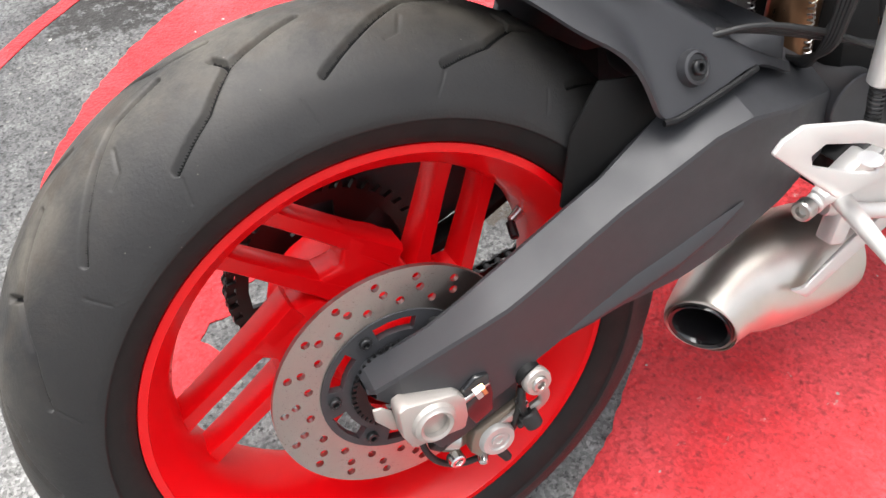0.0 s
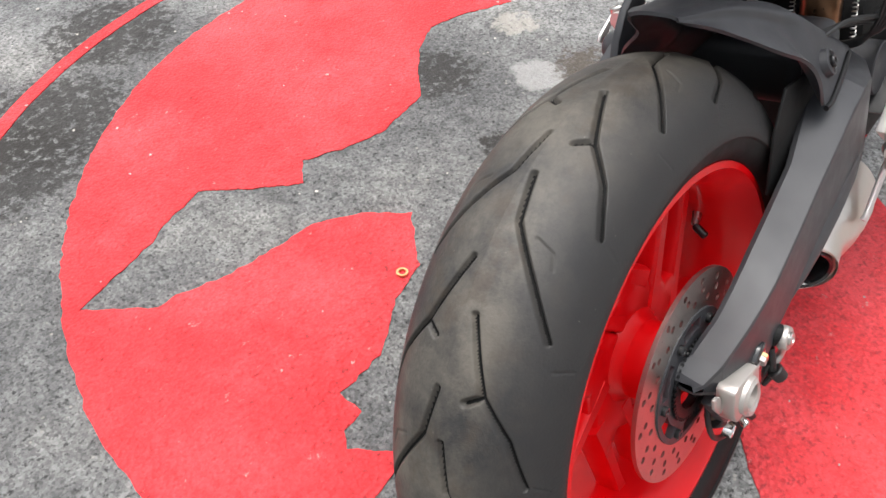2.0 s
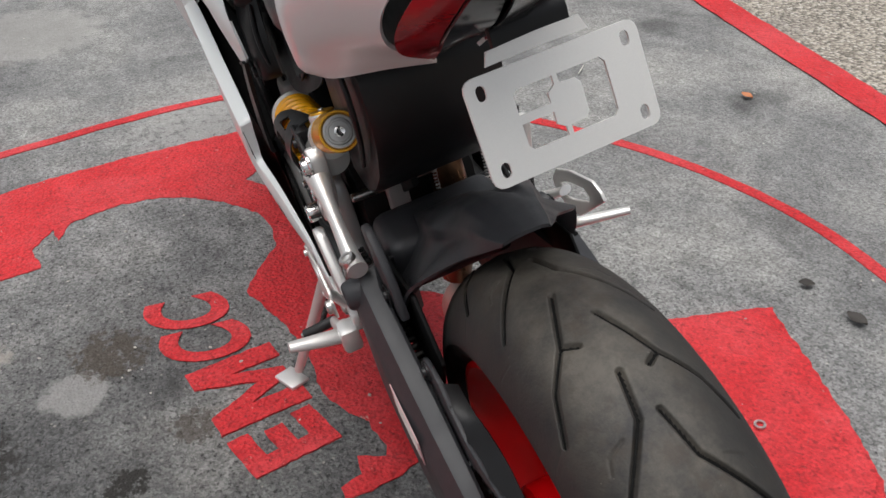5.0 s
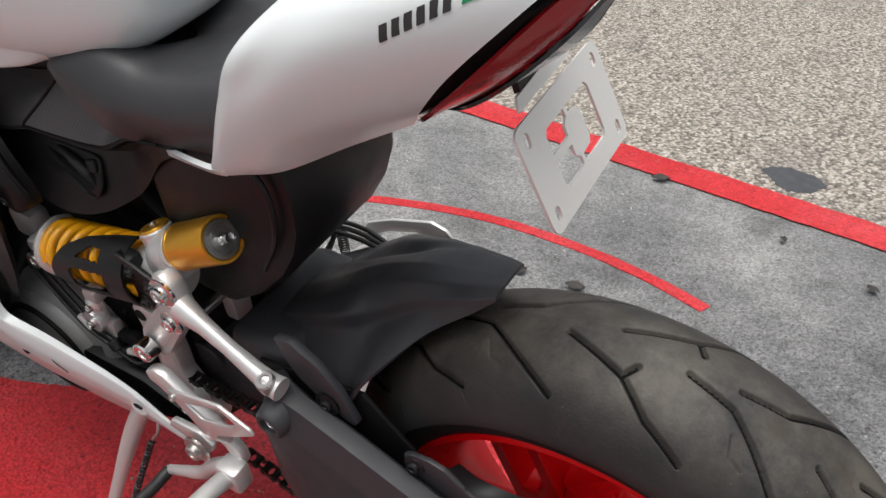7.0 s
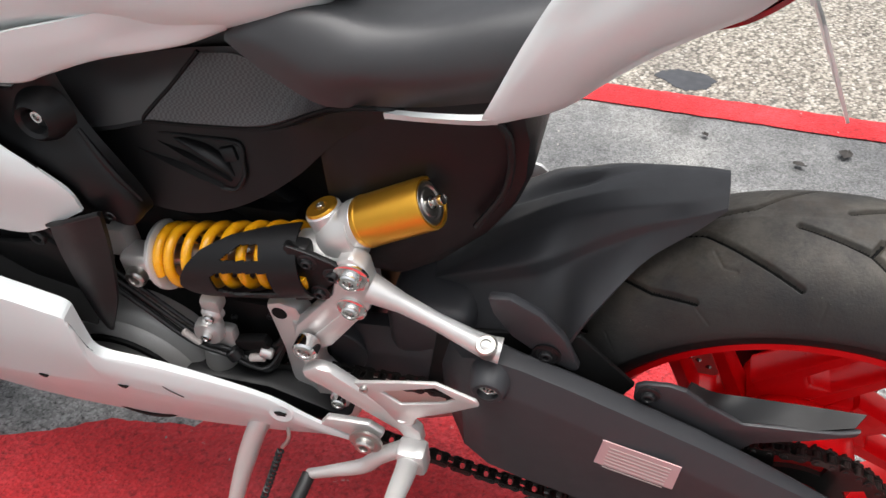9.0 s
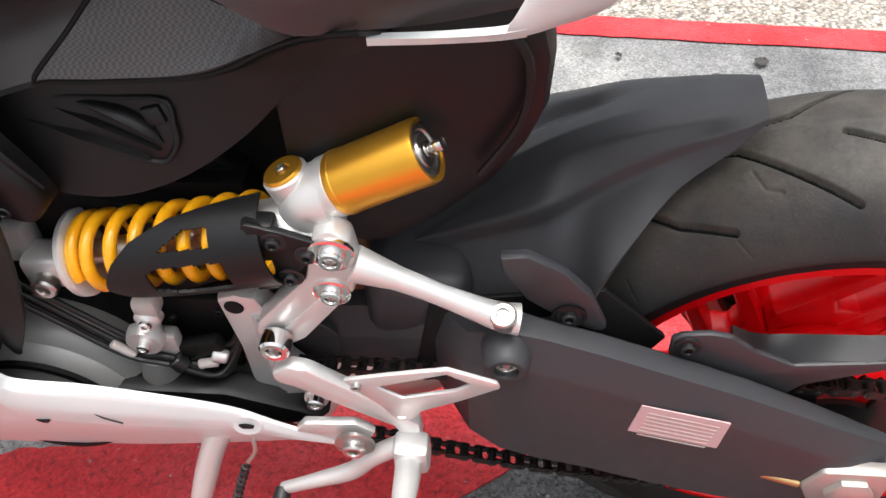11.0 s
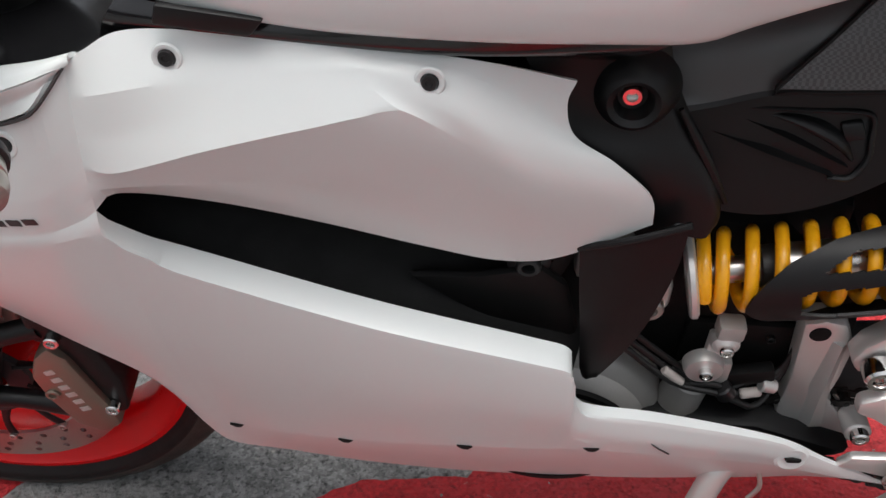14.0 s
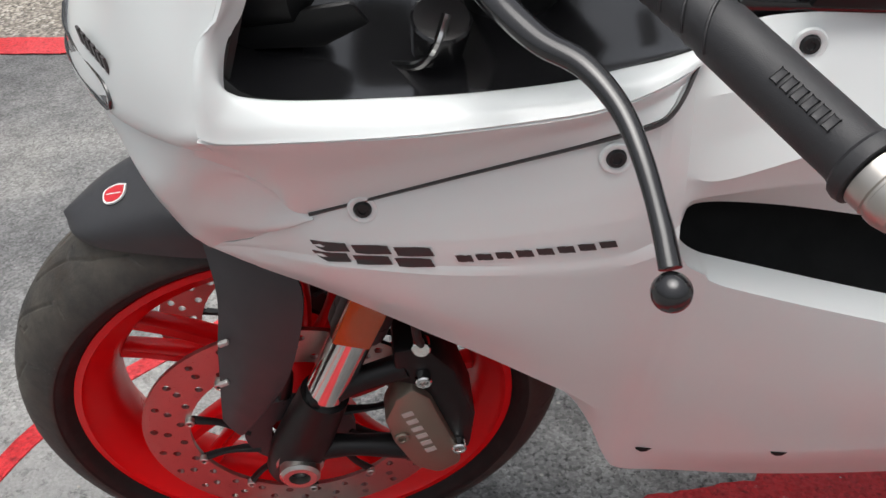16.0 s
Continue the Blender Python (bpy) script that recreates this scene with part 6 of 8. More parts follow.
part("vent_rim", inset(loft([[(0.680, 0.1060, 0.7440), (0.678, 0.1140, 0.7420), (0.676, 0.1060, 0.7390)], [(0.636, 0.1060, 0.7280), (0.634, 0.1190, 0.7220), (0.630, 0.1060, 0.7150)], [(0.594, 0.1060, 0.7010), (0.591, 0.1160, 0.6960), (0.588, 0.1060, 0.6910)]])), BLACK, vent)
part("vent_swirl", inset(tube([(0.652, 0.1110, 0.7400), (0.632, 0.1140, 0.7385), (0.612, 0.1150, 0.7310), (0.597, 0.1140, 0.7180), (0.588, 0.1120, 0.7010)], [0.0015, 0.0060, 0.0090, 0.0080, 0.0025], 14, 36, squash=0.7)), BLACK, vent)
part("vent_plug", inset(box((0.5885, 0.1130, 0.7290), (0.016, 0.008, 0.017), 0.0025, pose(0, 0, 0, 0, 14, 0))), BLACK, vent)
# the frame spar that curls round the end of the white panel
part("knee_panel", sheet([[(0.842, 0.128, 0.802), (0.822, 0.130, 0.765), (0.814, 0.132, 0.742), (0.794, 0.134, 0.716), (0.764, 0.136, 0.698), (0.746, 0.137, 0.672), (0.740, 0.134, 0.646)],
                          [(0.800, 0.122, 0.805), (0.806, 0.121, 0.772), (0.792, 0.127, 0.735), (0.765, 0.138, 0.712), (0.738, 0.140, 0.690), (0.722, 0.140, 0.665), (0.716, 0.138, 0.645)],
                          [(0.757, 0.114, 0.806), (0.752, 0.113, 0.776), (0.737, 0.122, 0.738), (0.713, 0.130, 0.709), (0.696, 0.134, 0.681), (0.690, 0.135, 0.657), (0.694, 0.138, 0.643)],
                          [(0.745, 0.102, 0.806), (0.736, 0.104, 0.770), (0.722, 0.108, 0.738), (0.702, 0.112, 0.706), (0.688, 0.112, 0.674), (0.683, 0.112, 0.651), (0.690, 0.112, 0.641)]], 44, 20, 0.004), BLACK, cover, smooth=24)
part("spar_rib", tube([(0.728, 0.118, 0.744), (0.711, 0.124, 0.716), (0.696, 0.126, 0.690), (0.684, 0.124, 0.666)], [0.002, 0.004, 0.004, 0.002], 8, 24), BLACK, cover)

def rider_seat():
    """A broad pad with a dished middle and two horns that hug the tank."""
    rim = [(0.285, 0.0, 0.903), (0.335, 0.0, 0.886), (0.385, 0.0, 0.871), (0.43, 0.0, 0.859), (0.465, 0.0, 0.850), (0.49, 0.0, 0.836), (0.566, 0.0, 0.815)]
    dish = [(0.285, 0.06, 0.905), (0.335, 0.06, 0.887), (0.385, 0.058, 0.872), (0.435, 0.055, 0.863), (0.472, 0.055, 0.865), (0.50, 0.058, 0.864), (0.525, 0.068, 0.860), (0.552, 0.082, 0.857)]
    shoulder = [(0.285, 0.100, 0.896), (0.335, 0.099, 0.884), (0.385, 0.099, 0.870), (0.435, 0.096, 0.867), (0.472, 0.094, 0.876), (0.50, 0.094, 0.881), (0.525, 0.097, 0.875), (0.552, 0.102, 0.862)]
    flank = [(0.285, 0.114, 0.866), (0.335, 0.117, 0.852), (0.385, 0.117, 0.840), (0.435, 0.118, 0.838), (0.472, 0.120, 0.844), (0.51, 0.116, 0.859), (0.535, 0.114, 0.864), (0.552, 0.110, 0.860)]
    foot = [(0.285, 0.102, 0.828), (0.335, 0.106, 0.818), (0.385, 0.104, 0.805), (0.435, 0.106, 0.800), (0.472, 0.1215, 0.808), (0.51, 0.1215, 0.830), (0.535, 0.1185, 0.846), (0.552, 0.113, 0.856)]
    inside = [(x, y - 0.03, z + 0.002) for x, y, z in foot]
    xs = np.linspace(0.285, 0.552, 60)
    g = by_x([rim, dish, shoulder, flank, foot], xs, 40)
    tuck = by_x([foot, inside], xs, 4, False)
    bm = bmesh.new()
    for side_y in (1, -1):
        for q in (g, tuck):
            grid(bm, (q * (1, side_y, 1))[::side_y])
    bmesh.ops.remove_doubles(bm, verts=bm.verts[:], dist=0.0005)
    own = part("seat", thicken(bm, 0.004), SEATM, bike, "black vinyl rider seat", 60)
    part("seat_pan", prism([(0.30, 0.85), (0.33, 0.822), (0.40, 0.806), (0.47, 0.815), (0.53, 0.845), (0.47, 0.846), (0.40, 0.86)], -0.085, 0.085, 0.006), BLACK, own)
    return own


seat = rider_seat()


def tail():
    lrows = [[(0.338, 0.1240, 0.8105), (0.325, 0.1250, 0.8130), (0.310, 0.1200, 0.8150), (0.275, 0.104, 0.820), (0.235, 0.060, 0.830), (0.198, 0.022, 0.838)],
             [(0.337, 0.1290, 0.8190), (0.328, 0.1300, 0.8215), (0.312, 0.1300, 0.828), (0.270, 0.119, 0.840), (0.220, 0.078, 0.851), (0.184, 0.037, 0.854)],
             [(0.330, 0.1295, 0.834), (0.318, 0.133, 0.847), (0.296, 0.136, 0.866), (0.25, 0.132, 0.880), (0.195, 0.106, 0.892), (0.152, 0.074, 0.893)],
             [(0.302, 0.131, 0.895), (0.292, 0.135, 0.903), (0.270, 0.138, 0.915), (0.225, 0.136, 0.930), (0.170, 0.113, 0.938), (0.118, 0.082, 0.936)],
             [(0.275, 0.128, 0.944), (0.265, 0.131, 0.950), (0.24, 0.130, 0.962), (0.19, 0.120, 0.974), (0.135, 0.098, 0.980), (0.075, 0.066, 0.980)],
             [(0.245, 0.090, 0.978), (0.235, 0.092, 0.984), (0.21, 0.090, 0.995), (0.16, 0.082, 1.004), (0.105, 0.066, 1.008), (0.045, 0.040, 1.008)],
             [(0.235, 0.0, 0.990), (0.225, 0.0, 0.996), (0.20, 0.0, 1.006), (0.15, 0.0, 1.014), (0.095, 0.0, 1.016), (0.035, 0.0, 1.012)]]
    t = part("tail_fairing", sheet(lrows, 48, 44, 0.004, mirror=True), WHITE, bike, "pearl white tail fairing", 50)
    for s in (1, -1):
        part("tail_lip", sheet([[(0.427, s * 0.1035, 0.7870), (0.385, s * 0.1135, 0.7965), (0.345, s * 0.1225, 0.8065), (0.325, s * 0.124, 0.811)], [(0.427, s * 0.1045, 0.7935), (0.385, s * 0.1165, 0.8035), (0.345, s * 0.1275, 0.8150), (0.325, s * 0.130, 0.821)]], 24, 6, 0.005), WHITE, t)
    part("tail_underside", prism([(0.40, 0.80), (0.30, 0.824), (0.21, 0.842), (0.16, 0.880), (0.12, 0.915), (0.06, 0.985), (0.20, 0.985), (0.30, 0.93)], -0.055, 0.055, 0.008), DARK, t)
    for s in (-1, 1):
        rows = [[(0.190, s * 0.026, 0.846), (0.150, s * 0.066, 0.884), (0.110, s * 0.074, 0.926), (0.070, s * 0.056, 0.970), (0.045, s * 0.030, 0.996)],
                [(0.182, s * 0.022, 0.856), (0.142, s * 0.052, 0.886), (0.100, s * 0.058, 0.922), (0.060, s * 0.044, 0.964), (0.038, s * 0.022, 0.990)],
                [(0.176, s * 0.020, 0.862), (0.136, s * 0.036, 0.884), (0.096, s * 0.040, 0.916), (0.056, s * 0.030, 0.956), (0.036, s * 0.014, 0.982)]]
        part("tail_lamp", sheet(rows, 30, 10, 0.004), TAILRED, t, "red tail lamp lens")
        rows = [[(0.176, s * 0.020, 0.860), (0.136, s * 0.036, 0.882), (0.096, s * 0.040, 0.914), (0.056, s * 0.030, 0.954), (0.036, s * 0.014, 0.980)],
                [(0.165, s * 0.002, 0.880), (0.130, s * 0.004, 0.890), (0.090, s * 0.004, 0.912), (0.055, s * 0.004, 0.944), (0.034, s * 0.002, 0.978)]]
        part("lamp_housing", sheet(rows, 24, 6, 0.003), GLOSS, t)
        g = rows_to_grid(lrows, 48, 44) * (1, s, 1)
        for k in range(6):
            x, z = 0.149 - 0.0075 * k, 0.9755 + 0.0037 * k
            part("letter_bar", decal(g, [(x + 0.0026, z + 0.0048), (x - 0.0022, z + 0.0068), (x - 0.0028, z - 0.0048), (x + 0.0020, z - 0.0068)], s), INK, t)
        for k, mt in enumerate((GREEN, PATCH, REDDECAL)):
            x, z = 0.097 - 0.0115 * k, 0.9985 + 0.0045 * k
            part("stripe_patch", decal(g, [(x + 0.0058, z + 0.0025), (x - 0.0058, z + 0.0068), (x - 0.0058, z - 0.0015), (x + 0.0058, z - 0.0058)], s), mt, t)
    return t


tail()

# ---- tank and side fairings ----
tank = part("fuel_tank", body([(0.452, 0, 0.922, 0.064, 0.032), (0.475, 0, 0.922, 0.094, 0.060), (0.53, 0, 0.932, 0.122, 0.087), (0.59, 0, 0.942, 0.139, 0.101), (0.65, 0, 0.950, 0.155, 0.104), (0.75, 0, 0.945, 0.162, 0.128), (0.87, 0, 0.945, 0.164, 0.127), (0.98, 0, 0.945, 0.155, 0.116), (1.04, 0, 0.94, 0.135, 0.10), (1.07, 0, 0.93, 0.09, 0.06)], 3.2, 56, 44), WHITE, bike, "pearl white fuel tank", 60)
part("tank_skirt", sheet([[(1.05, 0.142, 0.865), (0.97, 0.1575, 0.868), (0.87, 0.1645, 0.868), (0.76, 0.1630, 0.868), (0.70, 0.1590, 0.880), (0.6449, 0.1456, 0.8893), (0.5828, 0.1324, 0.9051), (0.5376, 0.1186, 0.914)],
                          [(1.07, 0.148, 0.850), (0.975, 0.1605, 0.843), (0.87, 0.1655, 0.842), (0.77, 0.1630, 0.842), (0.702, 0.1580, 0.856), (0.6493, 0.146, 0.867), (0.5879, 0.1236, 0.8771), (0.5396, 0.1201, 0.894)],
                          [(1.08, 0.147, 0.836), (0.978, 0.1570, 0.823), (0.87, 0.1610, 0.820), (0.778, 0.1580, 0.820), (0.733, 0.1540, 0.821), (0.706, 0.1510, 0.830), (0.6546, 0.1436, 0.8459), (0.5879, 0.1221, 0.8531), (0.55, 0.109, 0.8636)],
                          [(1.08, 0.138, 0.832), (0.978, 0.1460, 0.818), (0.87, 0.1480, 0.815), (0.778, 0.1450, 0.815), (0.733, 0.1410, 0.816), (0.706, 0.1380, 0.826), (0.6546, 0.1306, 0.8429), (0.5879, 0.1096, 0.8511), (0.55, 0.097, 0.8616)]], 60, 20, 0.003), WHITE, tank, smooth=50)
part("tank_trim", sheet([[(1.085, 0.142, 0.830), (0.97, 0.149, 0.817), (0.87, 0.150, 0.813), (0.745, 0.144, 0.813)], [(1.095, 0.150, 0.818), (0.97, 0.152, 0.808), (0.87, 0.150, 0.802), (0.76, 0.140, 0.802)], [(1.105, 0.144, 0.798), (0.985, 0.142, 0.798), (0.87, 0.134, 0.792), (0.78, 0.120, 0.782)]], 40, 10, 0.004), GLOSS, tank, "gloss black trim under the tank")
part("trim_step", prism([(1.055, 0.836), (0.99, 0.828), (1.00, 0.816), (1.06, 0.822)], 0.155, 0.161, 0.002), BLACK, tank)


def patch(bm, rows, nu, nv, soft=True, side=1):
    g = rows_to_grid(rows, nu, nv, soft)
    if side < 0:
        g = g * (1, -1, 1)
    grid(bm, g)


def side_fairing(s):
    """The white flank: a front field, an upper panel and the belly with its lip."""
    bm = bmesh.new()
    flip = np.array((1, s, 1))
    mid = [(1.4393, 0.127, 0.6223), (1.40, 0.149, 0.641), (1.35, 0.177, 0.660), (1.33, 0.184, 0.663), (1.25, 0.199, 0.668), (1.165, 0.2085, 0.681), (1.130, 0.204, 0.692), (1.118, 0.199, 0.699)]
    line = [(1.4395, 0.127, 0.6225), (1.3933, 0.155, 0.657), (1.347, 0.175, 0.698), (1.2556, 0.184, 0.7325), (1.190, 0.191, 0.757), (1.1646, 0.194, 0.767), (1.145, 0.195, 0.774), (1.135, 0.193, 0.779), (1.127, 0.186, 0.787), (1.118, 0.172, 0.798)]
    share_v, bulge = (0, 0.2, 0.42, 0.66, 0.84, 1), (0, 0.0018, 0.0032, 0.0034, 0.0020, 0)
    la, lb = by_x([line, mid], np.linspace(1.4393, 1.118, 48), 2, False)
    tall = np.clip((la[:, 2] - lb[:, 2]) / 0.07, 0, 1)[:, None]
    between = [la + (lb - la) * v + tall * np.array((0, b, 0)) for v, b in zip(share_v, bulge)]
    front_field = np.array([between[min(4, int(k * 5 / 35))] * (1 - (k * 5 / 35 - min(4, int(k * 5 / 35)))) + between[min(4, int(k * 5 / 35)) + 1] * (k * 5 / 35 - min(4, int(k * 5 / 35))) for k in range(36)])
    grid(bm, front_field * flip)
    tips = [tuple(float(c) for c in q[-1]) for q in between]
    up = [[tips[0], (1.106, 0.164, 0.805), (1.076, 0.152, 0.813), (0.985, 0.150, 0.810), (0.871, 0.146, 0.797), (0.8005, 0.135, 0.7755)],
          [tips[1], (1.095, 0.178, 0.782), (1.03, 0.167, 0.790), (0.967, 0.163, 0.797), (0.89, 0.158, 0.793), (0.8055, 0.142, 0.7610)],
          [tips[2], (1.095, 0.186, 0.754), (1.03, 0.180, 0.770), (0.967, 0.174, 0.784), (0.90, 0.167, 0.789), (0.862, 0.165, 0.777), (0.7985, 0.147, 0.7395)],
          [tips[3], (1.095, 0.195, 0.731), (1.033, 0.192, 0.751), (0.967, 0.186, 0.768), (0.915, 0.179, 0.778), (0.885, 0.177, 0.772), (0.860, 0.176, 0.752), (0.832, 0.172, 0.732), (0.80, 0.162, 0.726), (0.7695, 0.151, 0.7210)],
          [tips[4], (1.100, 0.190, 0.713), (1.05, 0.183, 0.714), (0.967, 0.177, 0.720), (0.90, 0.171, 0.722), (0.862, 0.169, 0.708), (0.83, 0.167, 0.692), (0.79, 0.160, 0.692), (0.7420, 0.151, 0.6920)],
          [tips[5], (1.106, 0.184, 0.702), (1.05, 0.166, 0.681), (0.977, 0.158, 0.658), (0.90, 0.154, 0.634), (0.845, 0.152, 0.621), (0.80, 0.151, 0.627), (0.7368, 0.149, 0.6645)]]
    u_cols, lines = np.linspace(0, 1, 76), []
    for row in up:
        dd = spline(row, 500)
        oo = np.argsort(-dd[:, 0])
        xx = row[0][0] + (row[-1][0] - row[0][0]) * u_cols
        lines.append(np.stack([xx] + [np.interp(-xx, -dd[oo, 0], dd[oo, k]) for k in (1, 2)], 1))
    lines, steps = np.array(lines), np.linspace(0, 5, 36)
    upper = np.stack([np.stack([np.interp(steps, range(6), lines[:, j, k]) for k in range(3)], 1) for j in range(76)], 1)
    # the rear edge runs in one soft curve
    for j in range(46, 76):
        soft = min(1.0, (j - 45) / 24)
        upper[:, j] += soft * (spline(lines[:, j], 36) - upper[:, j])
    for k in range(60):
        ease = np.clip((0.93 - upper[1:-1, :, :1]) / 0.08, 0, 1) * 0.5
        upper[1:-1] += ease * ((upper[:-2] + upper[2:]) * 0.5 - upper[1:-1]) * np.array((0, 1, 0.0))
    grid(bm, upper * flip)
    xs = np.r_[np.linspace(1.4393, 1.118, 48), np.linspace(1.1165, 1.09, 14), np.linspace(1.08, 0.82, 50), np.linspace(0.815, 0.745, 30), np.linspace(0.735, 0.478, 38)]
    b0 = mid + [(1.1165, 0.193, 0.685), (1.112, 0.186, 0.672), (1.098, 0.178, 0.653), (1.071, 0.172, 0.636), (0.938, 0.172, 0.589), (0.82, 0.172, 0.556), (0.787, 0.173, 0.546), (0.782, 0.175, 0.528), (0.779, 0.177, 0.498), (0.7735, 0.179, 0.484), (0.757, 0.178, 0.4745), (0.6985, 0.172, 0.460), (0.593, 0.164, 0.424), (0.54, 0.162, 0.391), (0.478, 0.160, 0.354)]
    b1 = [(1.4393, 0.127, 0.6221), (1.40, 0.149, 0.635), (1.35, 0.178, 0.651), (1.33, 0.1855, 0.653), (1.25, 0.2005, 0.658), (1.165, 0.2095, 0.668), (1.130, 0.207, 0.675), (1.117, 0.203, 0.671), (1.108, 0.200, 0.655), (1.095, 0.196, 0.641), (1.071, 0.195, 0.624), (0.938, 0.196, 0.577), (0.815, 0.195, 0.544), (0.782, 0.194, 0.532), (0.779, 0.193, 0.512), (0.7745, 0.192, 0.490), (0.765, 0.191, 0.472), (0.745, 0.188, 0.464), (0.6985, 0.182, 0.450), (0.593, 0.170, 0.416), (0.54, 0.166, 0.385), (0.478, 0.162, 0.353)]
    b3 = [(1.4393, 0.127, 0.6219), (1.40, 0.1405, 0.6105), (1.36, 0.152, 0.600), (1.32, 0.162, 0.584), (1.28, 0.168, 0.5615), (1.24, 0.172, 0.537), (1.20, 0.175, 0.509), (1.16, 0.174, 0.474), (1.13, 0.168, 0.430), (1.112, 0.160, 0.392), (1.094, 0.156, 0.366), (1.05, 0.164, 0.368), (0.982, 0.175, 0.381), (0.90, 0.184, 0.398), (0.82, 0.187, 0.409), (0.75, 0.187, 0.416), (0.69, 0.181, 0.405), (0.59, 0.168, 0.382), (0.54, 0.166, 0.368), (0.478, 0.162, 0.351)]
    b4 = [(1.4393, 0.123, 0.6210), (1.40, 0.1355, 0.6085), (1.36, 0.147, 0.598), (1.32, 0.156, 0.582), (1.28, 0.162, 0.559), (1.24, 0.165, 0.533), (1.20, 0.166, 0.503), (1.168, 0.161, 0.462), (1.145, 0.155, 0.405), (1.128, 0.149, 0.345), (1.11, 0.144, 0.310), (1.055, 0.140, 0.295), (0.982, 0.140, 0.284), (0.90, 0.142, 0.283), (0.82, 0.143, 0.286), (0.75, 0.143, 0.291), (0.69, 0.143, 0.297), (0.59, 0.144, 0.315), (0.54, 0.147, 0.330), (0.478, 0.158, 0.349)]
    b1d, b3d = by_x([b1, b3], xs, 2, False)
    b2 = np.stack([xs, b1d[:, 1] * 0.55 + b3d[:, 1] * 0.45 + 0.006 * np.clip(b1d[:, 2] - b3d[:, 2], 0, 0.1) / 0.1, b1d[:, 2] * 0.55 + b3d[:, 2] * 0.45], 1)
    b0d, b4d = by_x([b0, b4], xs, 2, False)
    cols = []
    for j in range(len(xs)):
        lip = b0d[j] + (b1d[j] - b0d[j]) * np.array((1.0, 0.78, 0.34))
        cols.append(np.vstack([b0d[j], b0d[j] * 0.5 + lip * 0.5, spline([lip, b1d[j], b2[j], b3d[j]], 30), b4d[j] * 0.5 + b3d[j] * 0.5, b4d[j]]))
    belly = np.stack(cols, 1)
    grid(bm, belly * flip)
    bmesh.ops.remove_doubles(bm, verts=bm.verts[:], dist=0.0012)
    bmesh.ops.recalc_face_normals(bm, faces=bm.faces[:])
    if sum(fc.normal.y * fc.calc_area() for fc in bm.faces) * s < 0:
        bmesh.ops.reverse_faces(bm, faces=bm.faces[:])
    bmesh.ops.solidify(bm, geom=bm.faces[:], thickness=0.004)
    for fc in bm.faces:
        fc.material_index = 1 if fc.normal.y * s < -0.5 else 0
    f = part("side_fairing", bm, WHITE, bike, "pearl white side fairing with a long air intake", 14)
    f.data.materials.append(BLACK)
    on = lambda g, x, z: s * (0.0005 + float(g.reshape(-1, 3)[np.hypot(g.reshape(-1, 3)[:, 0] - x, g.reshape(-1, 3)[:, 2] - z).argmin(), 1]))  # noqa: E731
    for g, x, z in ((front_field, 1.312, 0.706), (front_field, 1.162, 0.754), (upper, 1.055, 0.800), (upper, 0.892, 0.790)):
        part("fastener", lathe([(0.0, 0.0012), (0.0022, 0.0012), (0.0026, 0.0022), (0.0048, 0.0022), (0.0054, 0.0006), (0.0062, -0.001)], (x, on(g, x, z), z), (0, s, 0.25), 28), BOLTM, f)
        part("fastener_seat", lathe([(0.0060, 0.0002), (0.0072, 0.0009), (0.0090, 0.0008), (0.0100, -0.0006)], (x, on(g, x, z), z), (0, s, 0.25), 28), WHITE, f)
    for x, z in ((1.094, 0.364), (0.981, 0.383), (0.868, 0.406), (0.756, 0.420)):
        part("drain_slot", prism([(0.007, 0.002), (-0.007, 0.002), (-0.003, -0.0025), (0.002, -0.0025)], -0.001, 0.0012, 0, m=Matrix.Translation((x, on(belly, x, z), z))), DARK, f)
    part("panel_joint", tube([(x, s * (y + 0.0022), z) for x, y, z in line[2:]], 0.0013, 6, 60), INK, f)
    part("belly_joint", tube([(0.716, s * 0.180, 0.443), (0.702, on(belly, 0.702, 0.428), 0.428), (0.686, on(belly, 0.686, 0.410), 0.410)], 0.0008, 6, 20), INK, f)
    part("bolt_dish", lathe([(0.0, -0.002), (0.005, -0.0018), (0.010, -0.0002), (0.013, 0.0002), (0.016, -0.0016)], (0.573, on(belly, 0.573, 0.396), 0.396), (-0.1, s, 0.15), 36), WHITE, f)
    part("bolt_hole", prism([(0.0075, 0.0015), (0.001, 0.0035), (-0.0075, 0.0015), (-0.006, -0.002), (0.004, -0.003)], -0.001, 0.0012, 0, m=Matrix.Translation((0.573, on(belly, 0.573, 0.396) + s * 0.001, 0.397))), DARK, f)
    both = np.vstack([front_field.reshape(-1, 3), belly.reshape(-1, 3)]) * flip
    bar = lambda x, z, w, h: part("mark_bar", decal(both, [(x + w / 2 + h * 0.2, z + h / 2 - w * 0.06), (x - w / 2 + h * 0.2, z + h / 2 + w * 0.06), (x - w / 2 - h * 0.2, z - h / 2 + w * 0.06), (x + w / 2 - h * 0.2, z - h / 2 - w * 0.06)], s), INK, f)  # noqa: E731
    for k in range(3):
        x0, z0 = 1.337 - 0.0275 * k, 0.6690 + 0.0018 * k
        for dz in (0.0048, -0.0048):
            bar(x0, z0 + dz, 0.0235, 0.0066)
    for k in range(8):
        bar(1.2500 - 0.0125 * k, 0.6755 + 0.0026 * k, 0.0098, 0.0050)
    return f


fair = side_fairing(1)
side_fairing(-1)

